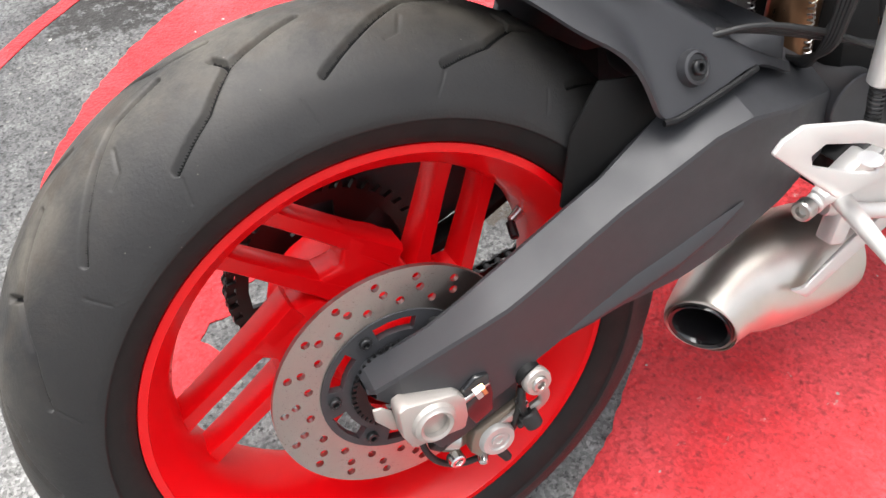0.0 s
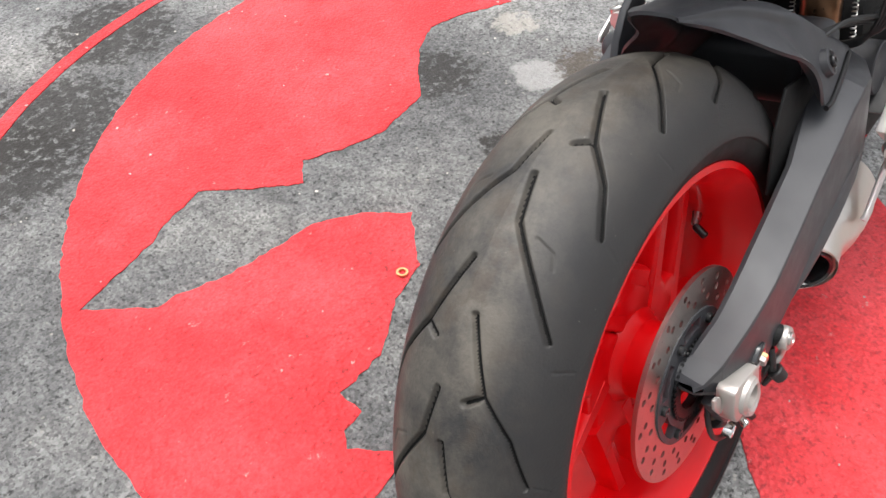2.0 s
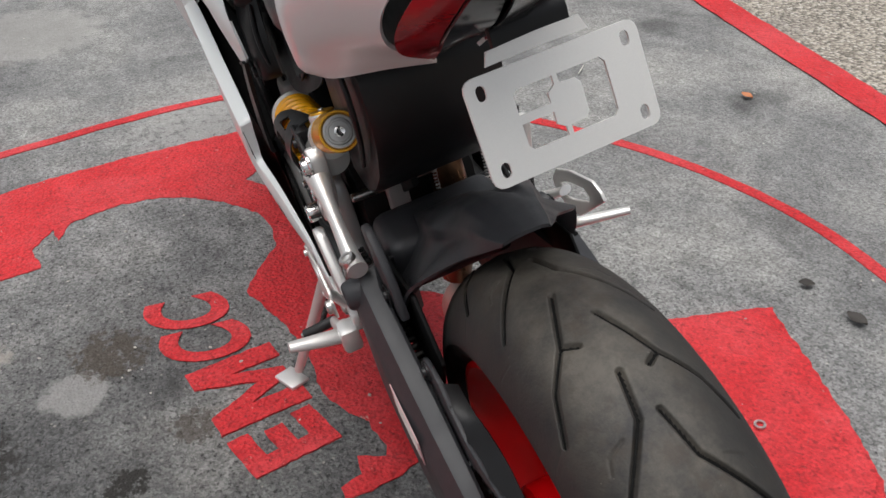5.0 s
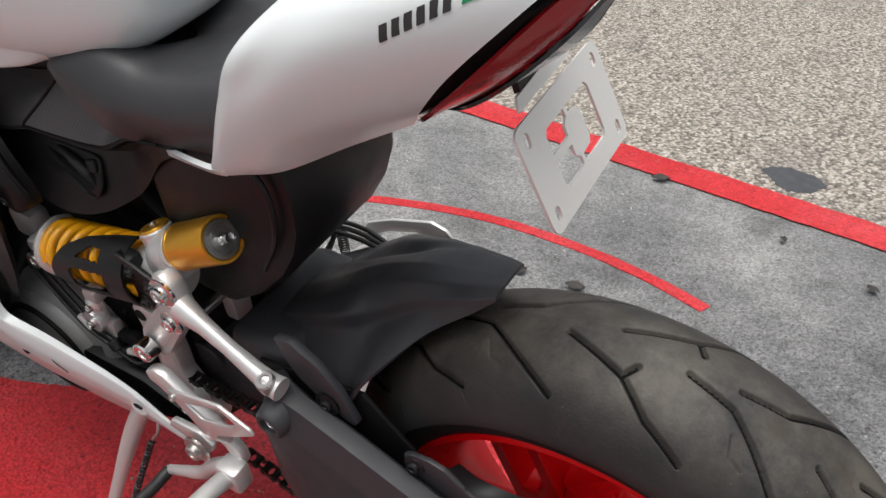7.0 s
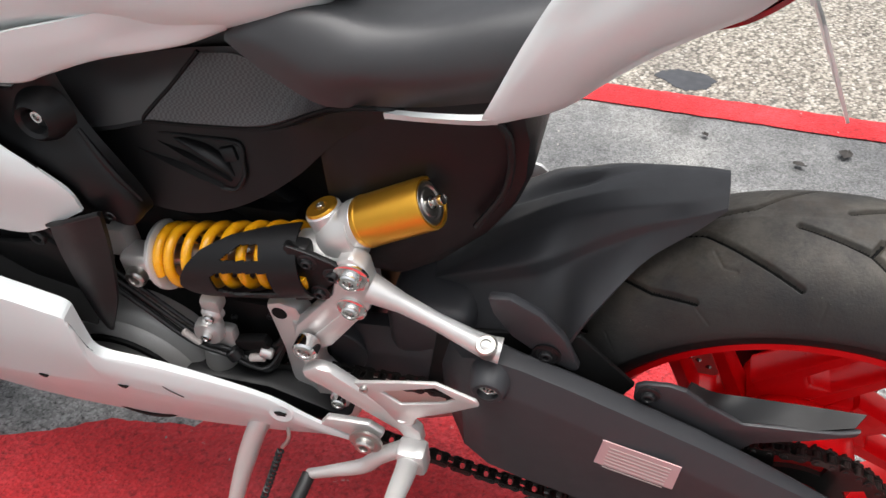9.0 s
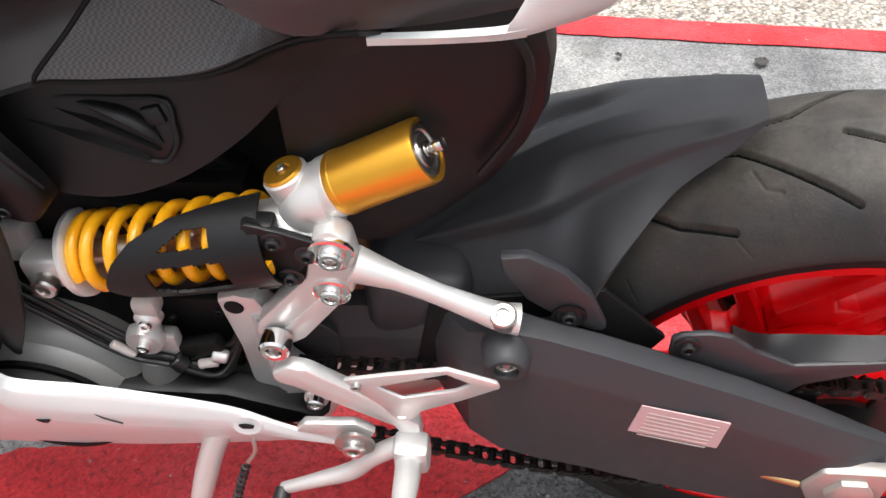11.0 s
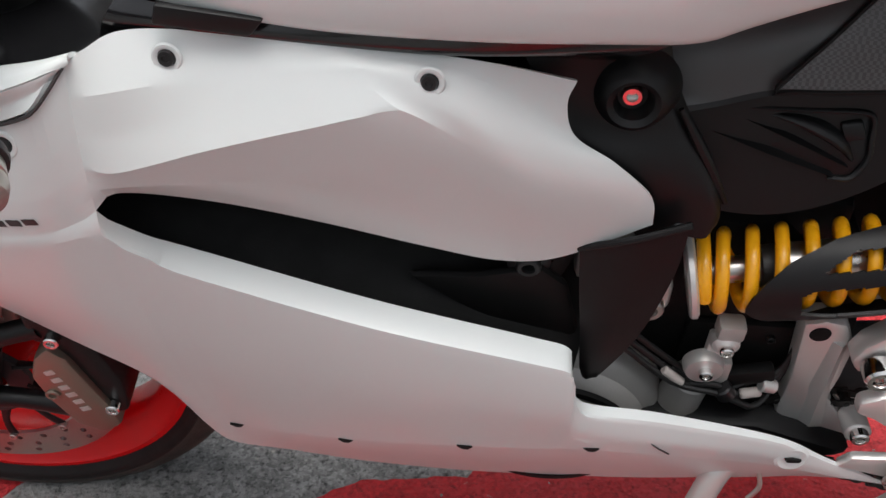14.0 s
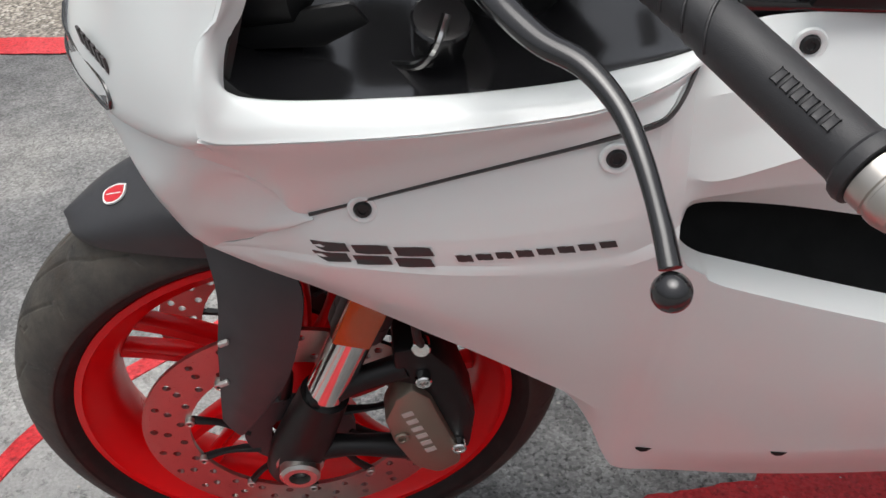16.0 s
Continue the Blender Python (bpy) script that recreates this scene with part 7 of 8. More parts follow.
# dark inside of the intake, with radiator duct and scoop
duct = part("inner_duct", sheet([[(1.17, 0.168, 0.725), (1.05, 0.150, 0.725), (0.90, 0.138, 0.705), (0.74, 0.120, 0.690)], [(1.17, 0.120, 0.66), (1.05, 0.105, 0.63), (0.90, 0.102, 0.60), (0.76, 0.102, 0.57)], [(1.17, 0.170, 0.60), (1.05, 0.166, 0.56), (0.90, 0.164, 0.52), (0.78, 0.158, 0.49)]], 30, 12, 0.004), DARK, bike, "black radiator duct inside the fairing")
part("duct_plate", prism([(0.92, 0.582), (0.862, 0.586), (0.812, 0.600), (0.790, 0.580), (0.776, 0.520), (0.790, 0.500), (0.85, 0.53)], 0.128, 0.140, 0.006), DARK, duct)
part("scoop", sheet([[(0.786, 0.150, 0.636), (0.750, 0.157, 0.654), (0.712, 0.156, 0.671)], [(0.783, 0.156, 0.600), (0.750, 0.162, 0.610), (0.716, 0.160, 0.622)], [(0.778, 0.159, 0.552), (0.755, 0.165, 0.552), (0.732, 0.162, 0.552)],
                     [(0.774, 0.159, 0.505), (0.765, 0.163, 0.500), (0.757, 0.162, 0.495)], [(0.770, 0.157, 0.485), (0.766, 0.159, 0.484), (0.762, 0.158, 0.485)]], 20, 24, 0.006), BLACK, duct, "matt black air scoop", 40)
part("scoop_edge", tube([(0.787, 0.150, 0.637), (0.751, 0.157, 0.6555), (0.711, 0.156, 0.6725)], 0.0028, 8, 20), BLACK, duct)
part("duct_bar", box((0.805, 0.118, 0.575), (0.016, 0.03, 0.10), 0.005, pose(0, 0, 0, 0, -18, 0)), DARK, duct)
bolt((0.822, 0.132, 0.600), 0.010, (0, 1, 0), BOLTM, duct, True)
bolt((0.716, 0.135, 0.652), 0.006, (0, 1, 0), BOLTM, duct, True)
part("belly_keel", prism([(0.50, 0.362), (0.60, 0.325), (0.80, 0.295), (1.03, 0.297), (1.11, 0.345), (1.0, 0.40), (0.6, 0.40)], -0.141, 0.141, 0.01), BLACK, bike, "black belly tray")

# ---- nose fairing ----
def nose():
    rows = [[(1.345, 0.152, 0.915), (1.372, 0.142, 0.922), (1.405, 0.108, 0.926), (1.430, 0.060, 0.928), (1.440, 0.0, 0.928)],
            [(1.371, 0.175, 0.851), (1.398, 0.165, 0.853), (1.436, 0.126, 0.856), (1.464, 0.070, 0.860), (1.476, 0.0, 0.862)],
            [(1.3870, 0.187, 0.817), (1.412, 0.176, 0.815), (1.450, 0.132, 0.817), (1.480, 0.075, 0.822), (1.494, 0.0, 0.825)],
            [(1.3912, 0.197, 0.793), (1.416, 0.184, 0.787), (1.459, 0.139, 0.785), (1.494, 0.085, 0.790), (1.512, 0.0, 0.795)],
            [(1.3930, 0.202, 0.781), (1.417, 0.186, 0.769), (1.464, 0.141, 0.757), (1.503, 0.088, 0.758), (1.522, 0.0, 0.765)],
            [(1.3900, 0.195, 0.768), (1.407, 0.180, 0.757), (1.452, 0.138, 0.744), (1.492, 0.084, 0.742), (1.510, 0.0, 0.746)]]
    n = part("nose_fairing", sheet(rows, 36, 40, 0.005, mirror=True), WHITE, bike, "pearl white nose fairing", 50)
    for s in (1, -1):
        # cheek below the cut-away: bright ledge, then a face turned to the ground
        rim = [(1.3420, 0.148, 0.9000), (1.3672, 0.165, 0.8446), (1.3771, 0.174, 0.8325), (1.381, 0.186, 0.8155), (1.379, 0.191, 0.806), (1.367, 0.190, 0.7965), (1.3283, 0.186, 0.7895), (1.2536, 0.182, 0.7868), (1.1909, 0.178, 0.7893), (1.1597, 0.174, 0.7935), (1.135, 0.170, 0.796), (1.1116, 0.165, 0.800)]
        brow = [(1.3480, 0.157, 0.9080), (1.3710, 0.175, 0.8508), (1.3806, 0.180, 0.8344), (1.3880, 0.188, 0.8165), (1.3912, 0.197, 0.794), (1.3880, 0.2025, 0.782), (1.347, 0.203, 0.7785), (1.2700, 0.203, 0.7795), (1.193, 0.200, 0.785), (1.1625, 0.196, 0.789), (1.1368, 0.187, 0.7940), (1.115, 0.172, 0.800)]
        halfway = [((a[0] + b[0]) / 2, (a[1] + b[1]) / 2 + 0.0022, (a[2] + b[2]) / 2 + 0.0022) for a, b in zip(rim, brow)]
        rows = [[(x - 0.001, y - 0.005, z - 0.010) for x, y, z in rim], rim, halfway, brow]
        part("cheek_ledge", sheet([[(x, s * y, z) for x, y, z in q] for q in rows], 80, 22, 0.003), WHITE, n, smooth=50)
        crease = [(1.3930, 0.202, 0.781), (1.3860, 0.2025, 0.7798), (1.372, 0.203, 0.7788), (1.347, 0.203, 0.7785), (1.2700, 0.203, 0.7795), (1.193, 0.200, 0.785), (1.1625, 0.196, 0.789), (1.145, 0.190, 0.792), (1.130, 0.183, 0.795), (1.118, 0.173, 0.799)]
        hem = [(1.4050, 0.181, 0.757), (1.381, 0.175, 0.737), (1.364, 0.173, 0.717), (1.346, 0.1735, 0.699), (1.2556, 0.183, 0.7335), (1.190, 0.190, 0.758), (1.1646, 0.193, 0.768), (1.145, 0.194, 0.775), (1.135, 0.192, 0.780), (1.120, 0.176, 0.797)]
        crease = [(x, y - 0.0012, z + 0.0014) for x, y, z in crease]
        rows = [crease] + [[tuple(a[k] + (b[k] - a[k]) * v + (0, d, 0)[k] for k in range(3)) for a, b in zip(crease, hem)] for v, d in ((0.12, -0.0005), (0.5, -0.003), (0.85, -0.001))] + [hem]
        part("cheek", sheet([[(x, s * y, z) for x, y, z in q] for q in rows], 80, 22, 0.003), WHITE, n, smooth=50)
        # beak under the lamps that runs back into the flank
        rows = [[(1.522, 0.030, 0.752), (1.488, 0.092, 0.742), (1.452, 0.140, 0.744), (1.419, 0.176, 0.764), (1.402, 0.180, 0.755), (1.381, 0.1755, 0.737), (1.364, 0.1725, 0.717), (1.346, 0.1735, 0.699)],
                [(1.526, 0.030, 0.738), (1.490, 0.096, 0.727), (1.454, 0.146, 0.727), (1.428, 0.170, 0.735), (1.406, 0.177, 0.738), (1.384, 0.1765, 0.733), (1.366, 0.1735, 0.712), (1.346, 0.1745, 0.698)],
                [(1.520, 0.030, 0.722), (1.486, 0.096, 0.706), (1.456, 0.148, 0.708), (1.430, 0.167, 0.716), (1.408, 0.172, 0.722), (1.384, 0.1735, 0.727), (1.366, 0.1725, 0.708), (1.346, 0.1750, 0.697)],
                [(1.506, 0.030, 0.700), (1.478, 0.092, 0.680), (1.454, 0.142, 0.680), (1.430, 0.158, 0.690), (1.408, 0.166, 0.697), (1.388, 0.170, 0.700), (1.368, 0.1735, 0.697), (1.346, 0.1755, 0.696)],
                [(1.490, 0.030, 0.664), (1.466, 0.090, 0.644), (1.448, 0.132, 0.642), (1.428, 0.147, 0.658), (1.406, 0.159, 0.670), (1.388, 0.168, 0.676), (1.366, 0.1755, 0.684), (1.345, 0.1780, 0.694)],
                [(1.476, 0.030, 0.640), (1.456, 0.088, 0.625), (1.4395, 0.127, 0.6225), (1.420, 0.139, 0.637), (1.3933, 0.155, 0.657), (1.375, 0.164, 0.672), (1.360, 0.170, 0.685), (1.345, 0.1755, 0.693)]]
        part("beak", sheet([[(x, s * y, z) for x, y, z in q] for q in rows], 50, 26, 0.003), WHITE, n, smooth=50)
        part("lamp_lens", sheet([[(1.517, s * 0.020, 0.787), (1.4985, s * 0.088, 0.780), (1.4630, s * 0.138, 0.774)], [(1.520, s * 0.020, 0.773), (1.5005, s * 0.090, 0.768), (1.4650, s * 0.141, 0.763)]], 16, 6, 0.003), CLEAR, n, "smoked headlamp lens")
        part("lens_rim", tube([(1.5085, s * 0.056, 0.784), (1.4985, s * 0.087, 0.781), (1.4625, s * 0.139, 0.776), (1.4652, s * 0.142, 0.761), (1.5010, s * 0.091, 0.766), (1.5110, s * 0.056, 0.770)], 0.0012, 6, 40), GLOSS, n)
        for k in range(6):
            a = Matrix.Translation((1.4765 - 0.0040 * k, s * (0.1160 + 0.0050 * k), 0.7965 - 0.0010 * k)) @ Matrix.Rotation(s * radians(-52), 4, "Z")
            part("letter_bar", prism([(0.0022, 0.0055), (-0.0022, 0.0055), (-0.0022, -0.0055), (0.0022, -0.0055)], -0.0008, 0.0008, 0, m=a), INK, n)
    return n


front = nose()
# black cockpit lining seen through the cut-away
lining = part("cockpit_lining", sheet([[(1.378, 0.180, 0.808), (1.365, 0.178, 0.792), (1.328, 0.174, 0.785), (1.254, 0.170, 0.782), (1.191, 0.166, 0.784), (1.105, 0.152, 0.796)], [(1.384, 0.155, 0.800), (1.365, 0.150, 0.785), (1.328, 0.148, 0.780), (1.254, 0.145, 0.778), (1.191, 0.142, 0.780), (1.10, 0.135, 0.792)], [(1.41, 0.02, 0.79), (1.38, 0.02, 0.785), (1.33, 0.02, 0.782), (1.26, 0.02, 0.778), (1.19, 0.02, 0.778), (1.10, 0.02, 0.79)]], 40, 10, 0.005), GLOSS, bike, "gloss black cockpit lining")
part("inner_wall", sheet([[(1.380, 0.176, 0.80), (1.40, 0.10, 0.80), (1.41, 0.0, 0.80)], [(1.360, 0.155, 0.86), (1.40, 0.09, 0.90), (1.41, 0.0, 0.90)], [(1.35, 0.12, 0.96), (1.37, 0.07, 0.97), (1.38, 0.0, 0.97)]], 16, 10, 0.004), BLACK, lining)
part("lamp_pod", body([(1.33, 0.09, 0.83, 0.03, 0.02), (1.345, 0.09, 0.835, 0.045, 0.045), (1.375, 0.09, 0.84, 0.05, 0.05), (1.40, 0.09, 0.84, 0.045, 0.045)], 2.2, 28), BLACK, lining)
part("lining_flap", prism([(1.395, 0.785), (1.33, 0.785), (1.30, 0.800), (1.31, 0.815), (1.35, 0.81), (1.39, 0.80)], 0.118, 0.124, 0.003), BLACK, lining)
part("fluid_cup", rod((1.262, 0.125, 0.782), (1.258, 0.135, 0.810), 0.016, 0.018), GLOSS, lining)
part("wire_clip", tube([(1.29, 0.13, 0.775), (1.272, 0.145, 0.785), (1.262, 0.150, 0.80), (1.255, 0.140, 0.815)], 0.003, 8), CHROME, lining)
part("yoke", box((1.22, 0.0, 0.87), (0.10, 0.26, 0.03), 0.01), CAST, lining)
part("instrument", box((1.30, 0.0, 0.90), (0.05, 0.15, 0.08), 0.01), BLACK, lining)
part("radiator_grille", box((1.13, 0.06, 0.865), (0.012, 0.10, 0.05), 0.003), CAST, lining)

# ---- front end ----
FA = Vector((-0.404, 0, 0.915))
for s in (1, -1):
    foot = FC + Vector((0.0, s * 0.098, 0.003))
    fork = part("fork_leg", rod(foot + FA * 0.045, foot + FA * 0.22, 0.0205, 0.0205, 32), CHROME, bike, "chromed fork tube")
    fork.matrix_basis = STEER
    part("fork_foot", tube([foot - FA * 0.035, foot, foot + FA * 0.04, foot + FA * 0.080, foot + FA * 0.095], [0.026, 0.030, 0.0285, 0.0265, 0.0245], 28, 20), BLACK, fork, "black fork foot")
    part("axle_clamp", lathe([(0.011, 0.006), (0.011, 0.016), (0.017, 0.016), (0.0205, 0.013), (0.0205, 0.002), (0.024, 0.0), (0.025, -0.04)], FC + Vector((0, s * 0.118, 0)), (0, s, 0), 36), STEEL, fork)
    part("axle_end", lathe([(0, -0.010), (0.0112, -0.010), (0.0112, 0.008)], FC + Vector((0, s * 0.124, 0)), (0, s, 0), 24), CAST, fork)
    part("outer_tube", rod(foot + FA * 0.215, foot + FA * 0.62, 0.027, 0.029, 32), BLACK, fork)
    part("dust_seal", rod(foot + FA * 0.200, foot + FA * 0.222, 0.0275), CABLE, fork)
    part("reflector_mount", box(foot + FA * 0.245 + Vector((0.010, s * 0.008, 0)), (0.034, 0.040, 0.085), 0.006, pose(0, 0, 0, 0, -24, 0)), BLACK, fork)
    part("reflector", box(foot + FA * 0.250 + Vector((0.010, s * 0.030, 0.0)), (0.034, 0.010, 0.078), 0.002, pose(0, 0, 0, 0, -24, 0)), AMBER, fork, "amber side reflector")
    fd = disc(FC, s * 0.072, 0.160, 0.113, 0.0048, (0.122, 0.136, 0.149), 24, DISC, front_wheel)
    spider = []
    for k in range(40):
        a = 2 * math.pi * k / 40
        spider.append((0.058 * math.cos(a), 0.058 * math.sin(a)))
    bm = prism(spider, s * 0.070, s * 0.078, 0, [circle(0.030, 30)], Matrix.Translation(FC))
    sp = part("disc_spider", bm, GREY, front_wheel, "dark disc carrier")
    for k in range(10):
        a = radians(36 * k + 8)
        d0, d1 = Vector((math.cos(a), 0, math.sin(a))), Vector((math.cos(a + 0.20), 0, math.sin(a + 0.20)))
        part("carrier_arm", tube([FC + d0 * 0.052 + Vector((0, s * 0.074, 0)), FC + d1 * 0.085 + Vector((0, s * 0.074, 0)), FC + d1 * 0.113 + Vector((0, s * 0.074, 0))], [0.0070, 0.0042, 0.0055], 8, 8, squash=0.6), BLACK, sp)
    for k in range(10):
        a = radians(36 * k + 8) + 0.20
        bolt(FC + Vector((0.113 * math.cos(a), s * 0.0760, 0.113 * math.sin(a))), 0.0050, (0, s, 0), STEEL, front_wheel, False, "bobbin")
    # caliper behind the leg
    cal = part("front_caliper", prism([(1.332, 0.372), (1.345, 0.340), (1.339, 0.300), (1.322, 0.252), (1.296, 0.234), (1.272, 0.250), (1.276, 0.285), (1.288, 0.330), (1.298, 0.370), (1.314, 0.388)], s * 0.080, s * 0.116, 0.006), TITAN, bike, "titanium-grey brake caliper")
    cal.matrix_basis = STEER
    part("caliper_bridge", prism([(1.328, 0.436), (1.298, 0.438), (1.272, 0.398), (1.255, 0.322), (1.262, 0.266), (1.280, 0.262), (1.294, 0.33), (1.307, 0.380), (1.330, 0.392)], s * 0.050, s * 0.108, 0.005), BLACK, cal)
    for x, z in ((1.303, 0.400), (1.274, 0.282), (1.330, 0.312)):
        bolt((x, s * 0.112, z), 0.0080, (0, s, 0), CHROME if x < 1.32 else TITAN, cal)
    for k in range(6):
        part("letter_bar", prism([(0.0055, 0.0034), (-0.0055, 0.0034), (-0.0055, -0.0034), (0.0055, -0.0034)], s * 0.1155, s * 0.1168, 0, m=Matrix.Translation((1.3215 - 0.0037 * k, 0, 0.350 - 0.0130 * k)) @ Matrix.Rotation(radians(18), 4, "Y")), LIGHTINK, cal)
    part("caliper_arm", tube([(1.440, s * 0.100, 0.290), (1.385, s * 0.100, 0.285), (1.325, s * 0.098, 0.268)], [0.016, 0.011, 0.014], 12, 12), BLACK, cal)
    part("caliper_arm", tube([(1.408, s * 0.098, 0.372), (1.365, s * 0.100, 0.392), (1.318, s * 0.098, 0.405)], [0.016, 0.012, 0.013], 12, 12), BLACK, cal)
    part("brake_hose", tube([(1.300, s * 0.100, 0.430), (1.305, s * 0.112, 0.470), (1.30, s * 0.10, 0.53), (1.27, s * 0.08, 0.60)], 0.0042), CABLE, cal)
    part("banjo", rod((1.302, s * 0.094, 0.432), (1.302, s * 0.108, 0.436), 0.009), CHROME, cal)
part("front_axle", rod(FC - Vector((0, 0.12, 0)), FC + Vector((0, 0.12, 0)), 0.012), STEEL, front_wheel)


def front_mudguard():
    rows = []
    for a, w, drop in ((58.5, 0.010, 0.004), (60, 0.028, 0.012), (63.5, 0.042, 0.022), (70, 0.054, 0.036), (80, 0.066, 0.050), (94, 0.072, 0.058), (112, 0.072, 0.056), (130, 0.066, 0.04)):
        r = 0.307 + 0.008 * math.sin(radians(a))
        c, s_ = math.cos(radians(a)), math.sin(radians(a))
        P = lambda rr, y: (FC.x + rr * c, y, FC.z + rr * s_)  # noqa: E731
        rows.append([P(r - drop, -w), P(r - drop * 0.35, -w * 0.96), P(r, -w * 0.7), P(r + 0.006, 0), P(r, w * 0.7), P(r - drop * 0.35, w * 0.96), P(r - drop, w)])
    rows_m = rows
    g = part("front_mudguard", sheet(rows, 37, 44, 0.003), GREY, bike, "matt dark front mudguard", 45)
    g.matrix_basis = STEER
    for s in (1, -1):
        rows = [[(1.472, s * 0.072, 0.590), (1.450, s * 0.080, 0.600), (1.425, s * 0.090, 0.590), (1.402, s * 0.100, 0.566)],
                [(1.468, s * 0.095, 0.525), (1.445, s * 0.106, 0.530), (1.420, s * 0.113, 0.534), (1.394, s * 0.118, 0.532)],
                [(1.480, s * 0.100, 0.465), (1.458, s * 0.112, 0.460), (1.432, s * 0.120, 0.455), (1.412, s * 0.122, 0.462)],
                [(1.492, s * 0.102, 0.400), (1.475, s * 0.112, 0.390), (1.455, s * 0.116, 0.385), (1.436, s * 0.116, 0.405)],
                [(1.500, s * 0.102, 0.355), (1.492, s * 0.106, 0.341), (1.484, s * 0.108, 0.335), (1.474, s * 0.108, 0.350)]]
        part("fork_guard", sheet(rows, 24, 26, 0.004), GREY, g, "matt dark fork guard")
        for x, z in ((1.472, 0.476), (1.484, 0.420)):
            part("guard_clip", box((x, s * 0.108, z), (0.010, 0.005, 0.005), 0.0015, pose(0, 0, 0, 0, 20, 0)), CAST, g)
        if s < 0:
            continue
        net = rows_to_grid(rows_m, 37, 44) * (1, s, 1)
        bi, bj = 7, 22
        c0 = Vector(net[bi, bj])
        e1, e2 = (Vector(net[bi + 1, bj]) - Vector(net[bi - 1, bj])).normalized(), (Vector(net[bi, bj + 1]) - Vector(net[bi, bj - 1])).normalized()
        nn = e1.cross(e2).normalized()
        nn = nn if nn.z > 0 else -nn
        e2 = nn.cross(e1)
        frame_m = Matrix((e1, nn, e2)).transposed().to_4x4()
        frame_m.translation = c0 + nn * 0.0016
        shield = [(0.011, 0.0075), (0.0015, 0.0105), (-0.0105, 0.008), (-0.012, 0.0), (-0.0075, -0.008), (0.003, -0.010), (0.0105, -0.0045)]
        bd = part("badge", prism(shield, -0.0012, 0.0004, 0, m=frame_m, curve=30), PATCH, g, "small red and white shield badge")
        part("badge_field", prism([(x * 0.84, z * 0.82) for x, z in shield], 0.0002, 0.0008, 0, m=frame_m, curve=30), REDDECAL, bd)
        part("badge_stripe", prism([(0.0075, -0.001), (-0.008, 0.002), (-0.008, 0.001), (0.0075, -0.002)], 0.0007, 0.0011, 0, m=frame_m), PATCH, bd)


front_mudguard()

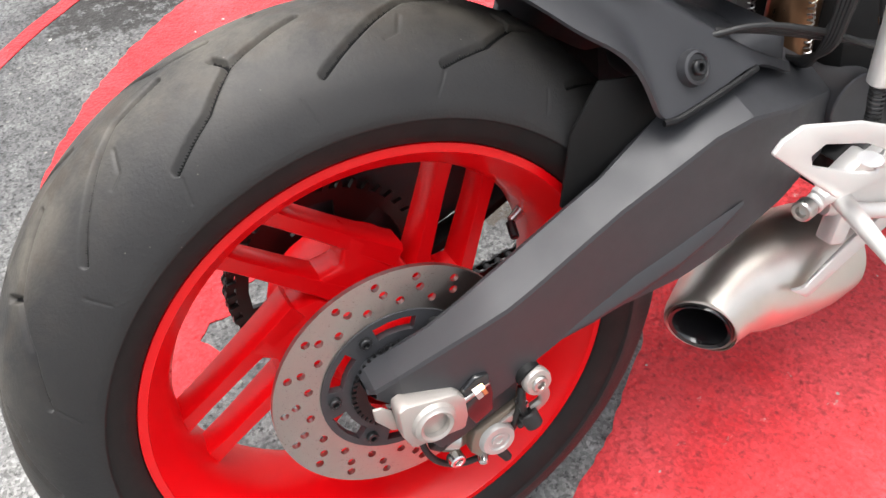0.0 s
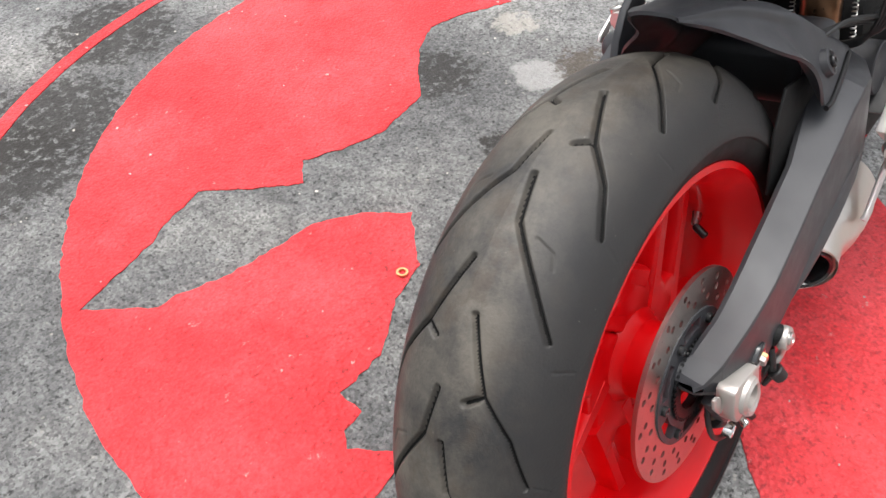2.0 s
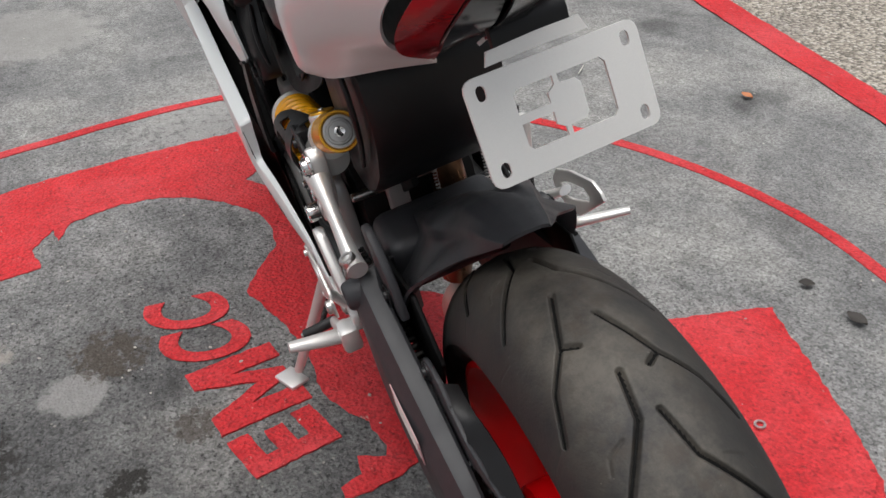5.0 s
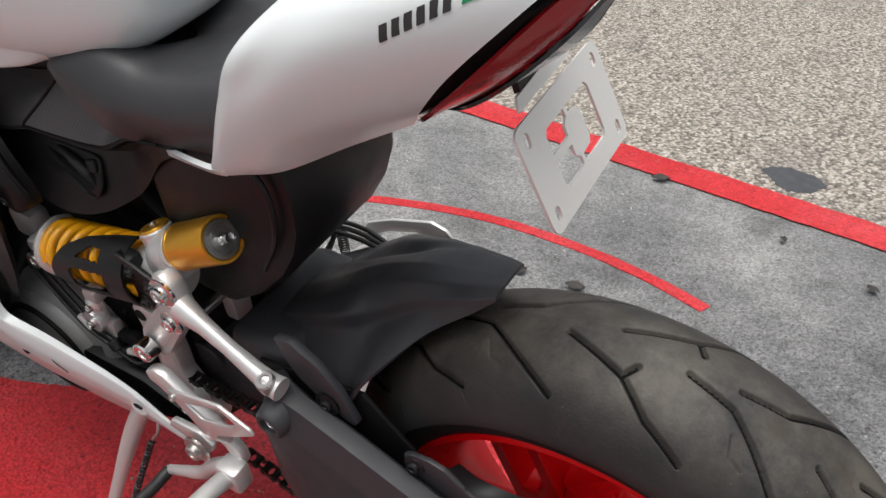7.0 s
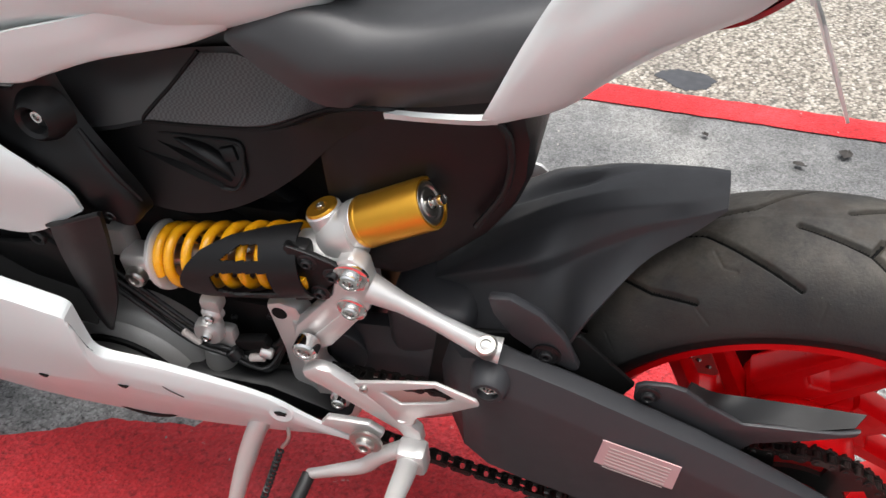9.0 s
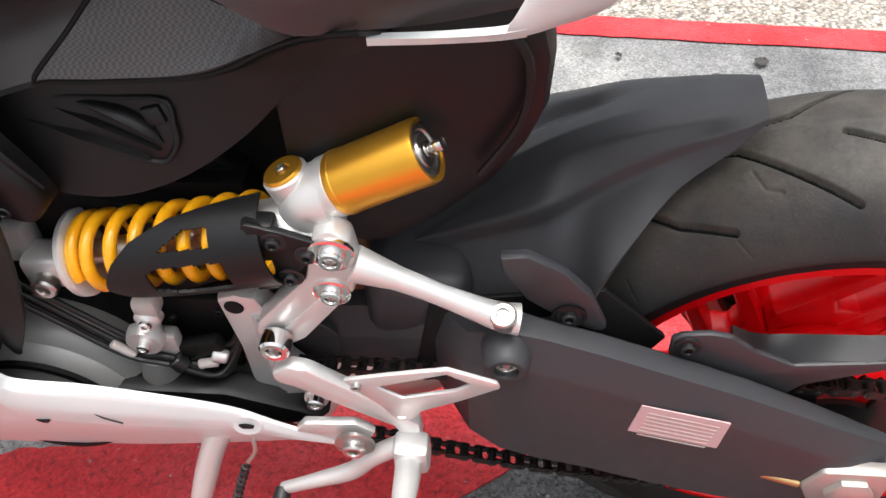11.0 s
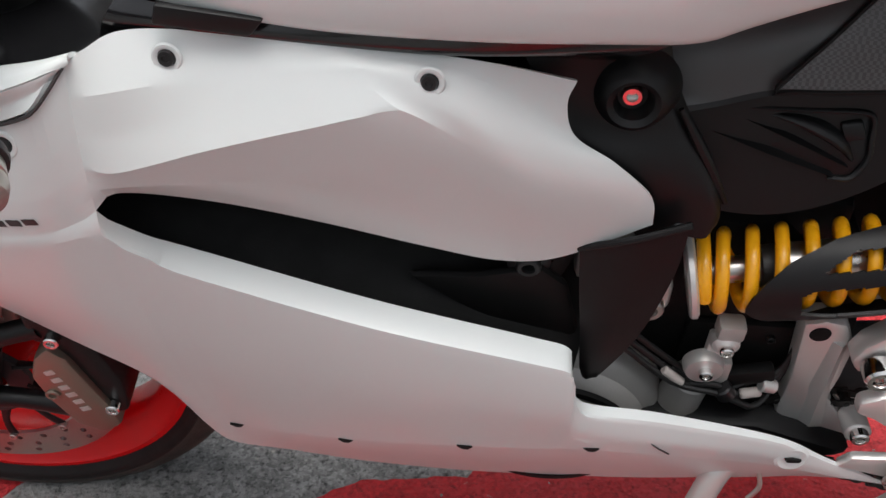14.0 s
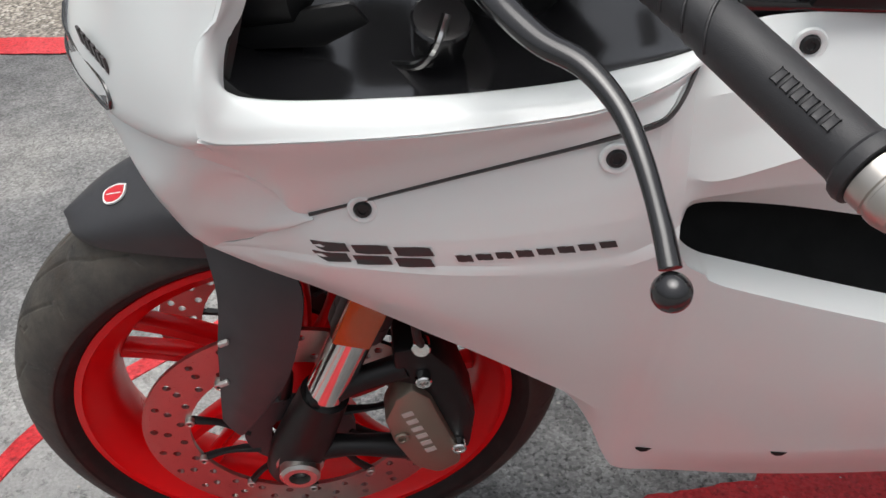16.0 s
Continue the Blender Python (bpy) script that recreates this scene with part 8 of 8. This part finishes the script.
# ---- handlebars ----
def bars(s):
    tip, flange, root = Vector((1.075, s * 0.343, 0.844)), Vector((1.088, s * 0.318, 0.847)), Vector((1.168, s * 0.170, 0.872))
    ax = (tip - root).normalized()
    clip = part("handlebar", rod(root - ax * 0.04, flange, 0.0115), BLACK, bike, "black clip-on handlebar with rubber grip")
    n = (flange - root).length
    prof = [(0.0145, 0.0), (0.0152, 0.004)]
    for k in range(9):
        prof += [(0.0138, 0.006 + k * 0.0085), (0.0146, 0.0100 + k * 0.0085)]
    prof += [(0.0146, 0.090), (0.0144, n - 0.010), (0.0150, n - 0.007), (0.0172, n - 0.005), (0.0178, n - 0.002), (0.0172, n + 0.001), (0.0110, n + 0.001)]
    rubber_m = worn("grip_rubber", (0.022, 0.022, 0.024), 0.5, 0, 0, 0.1, 1500, 0.3)
    part("grip", lathe(prof, root, ax, 36), rubber_m, clip, "black ribbed rubber grip")
    # raised marks and finger ribs on the upper face of the grip
    out = Vector((0.45, s * 0.36, 0.82))
    out = (out - ax * out.dot(ax)).normalized()
    turn = Matrix((ax, out, ax.cross(out))).transposed().to_4x4()
    for k in range(6):
        part("raised_bar", box(root + ax * (0.120 + 0.0060 * k) + out * 0.0141, (0.0038, 0.0014, 0.0064), 0.0005, turn), rubber_m, clip)
    for k in range(5):
        c = root + ax * (0.012 + 0.016 * k)
        arc_pts = [c + ax * (0.010 * math.sin(a * 0.9)) + (out * math.cos(a) + ax.cross(out) * math.sin(a)) * 0.0146 for a in np.linspace(-1.1, 1.1, 9)]
        part("finger_rib", tube(arc_pts, 0.0009, 6, 18), rubber_m, clip)
    part("bar_end", lathe([(0.0, 0.008), (0.0046, 0.008), (0.0050, 0.022), (0.0098, 0.0222), (0.0132, 0.0195), (0.0146, 0.014), (0.0146, 0.0100), (0.0136, 0.0094), (0.0136, 0.0082), (0.0146, 0.0076), (0.0146, 0.0)], flange + ax * 0.002, ax, 40), NICKEL, clip, "satin metal bar end")
    lv = [(1.242, s * 0.180, 0.872), (1.232, s * 0.215, 0.870), (1.214, s * 0.245, 0.866), (1.196, s * 0.263, 0.864), (1.183, s * 0.283, 0.857), (1.176, s * 0.305, 0.848), (1.171, s * 0.330, 0.835), (1.169, s * 0.347, 0.826)]
    lever = part("lever", tube(lv, [0.0090, 0.0086, 0.0076, 0.0066, 0.0056, 0.0048, 0.0045, 0.0050], 18, 60, squash=0.8), GLOSS, clip, "gloss black hand lever")
    own = bmesh.new()
    bmesh.ops.create_uvsphere(own, u_segments=28, v_segments=18, radius=0.0084)
    own.transform(Matrix.Translation((1.169, s * 0.354, 0.820)))
    part("lever_ball", own, GLOSS, lever)
    part("perch", box((1.215, s * 0.172, 0.874), (0.075, 0.028, 0.026), 0.007, pose(0, 0, 0, 0, 0, -s * 28)), BLACK, clip)
    bolt((1.238, s * 0.182, 0.886), 0.006, (0, 0, 1), STEEL, clip)


bars(1)
bars(-1)


# ---- side stand ----
stand = part("side_stand", tube([(0.606, 0.135, 0.345), (0.625, 0.150, 0.325), (0.648, 0.180, 0.260), (0.672, 0.222, 0.170), (0.694, 0.262, 0.085)], [0.013, 0.0125, 0.0098, 0.0090, 0.0085], 16, 30), ALLOY, bike, "silver side stand resting on the ground")
part("stand_foot", box((0.704, 0.280, 0.0625), (0.055, 0.040, 0.009), 0.003, pose(0, 0, 0, 11.6, 0, 25)), ALLOY, stand)
part("stand_bracket", box((0.612, 0.120, 0.350), (0.060, 0.040, 0.030), 0.006), ALLOY, stand)
pts = []
for k in range(140):
    c = Vector((0.594, 0.165, 0.305)).lerp(Vector((0.640, 0.220, 0.170)), k / 139)
    pts.append(c + Vector((0.0038 * math.cos(k * 0.9), 0.0038 * math.sin(k * 0.9), 0)))
part("stand_spring", tube(pts, 0.0016, 6, 420), CABLE, stand)
part("spring_hook", tube([(0.585, 0.150, 0.335), (0.583, 0.158, 0.322), (0.592, 0.164, 0.308)], 0.0025, 8, 14), STEEL, stand)
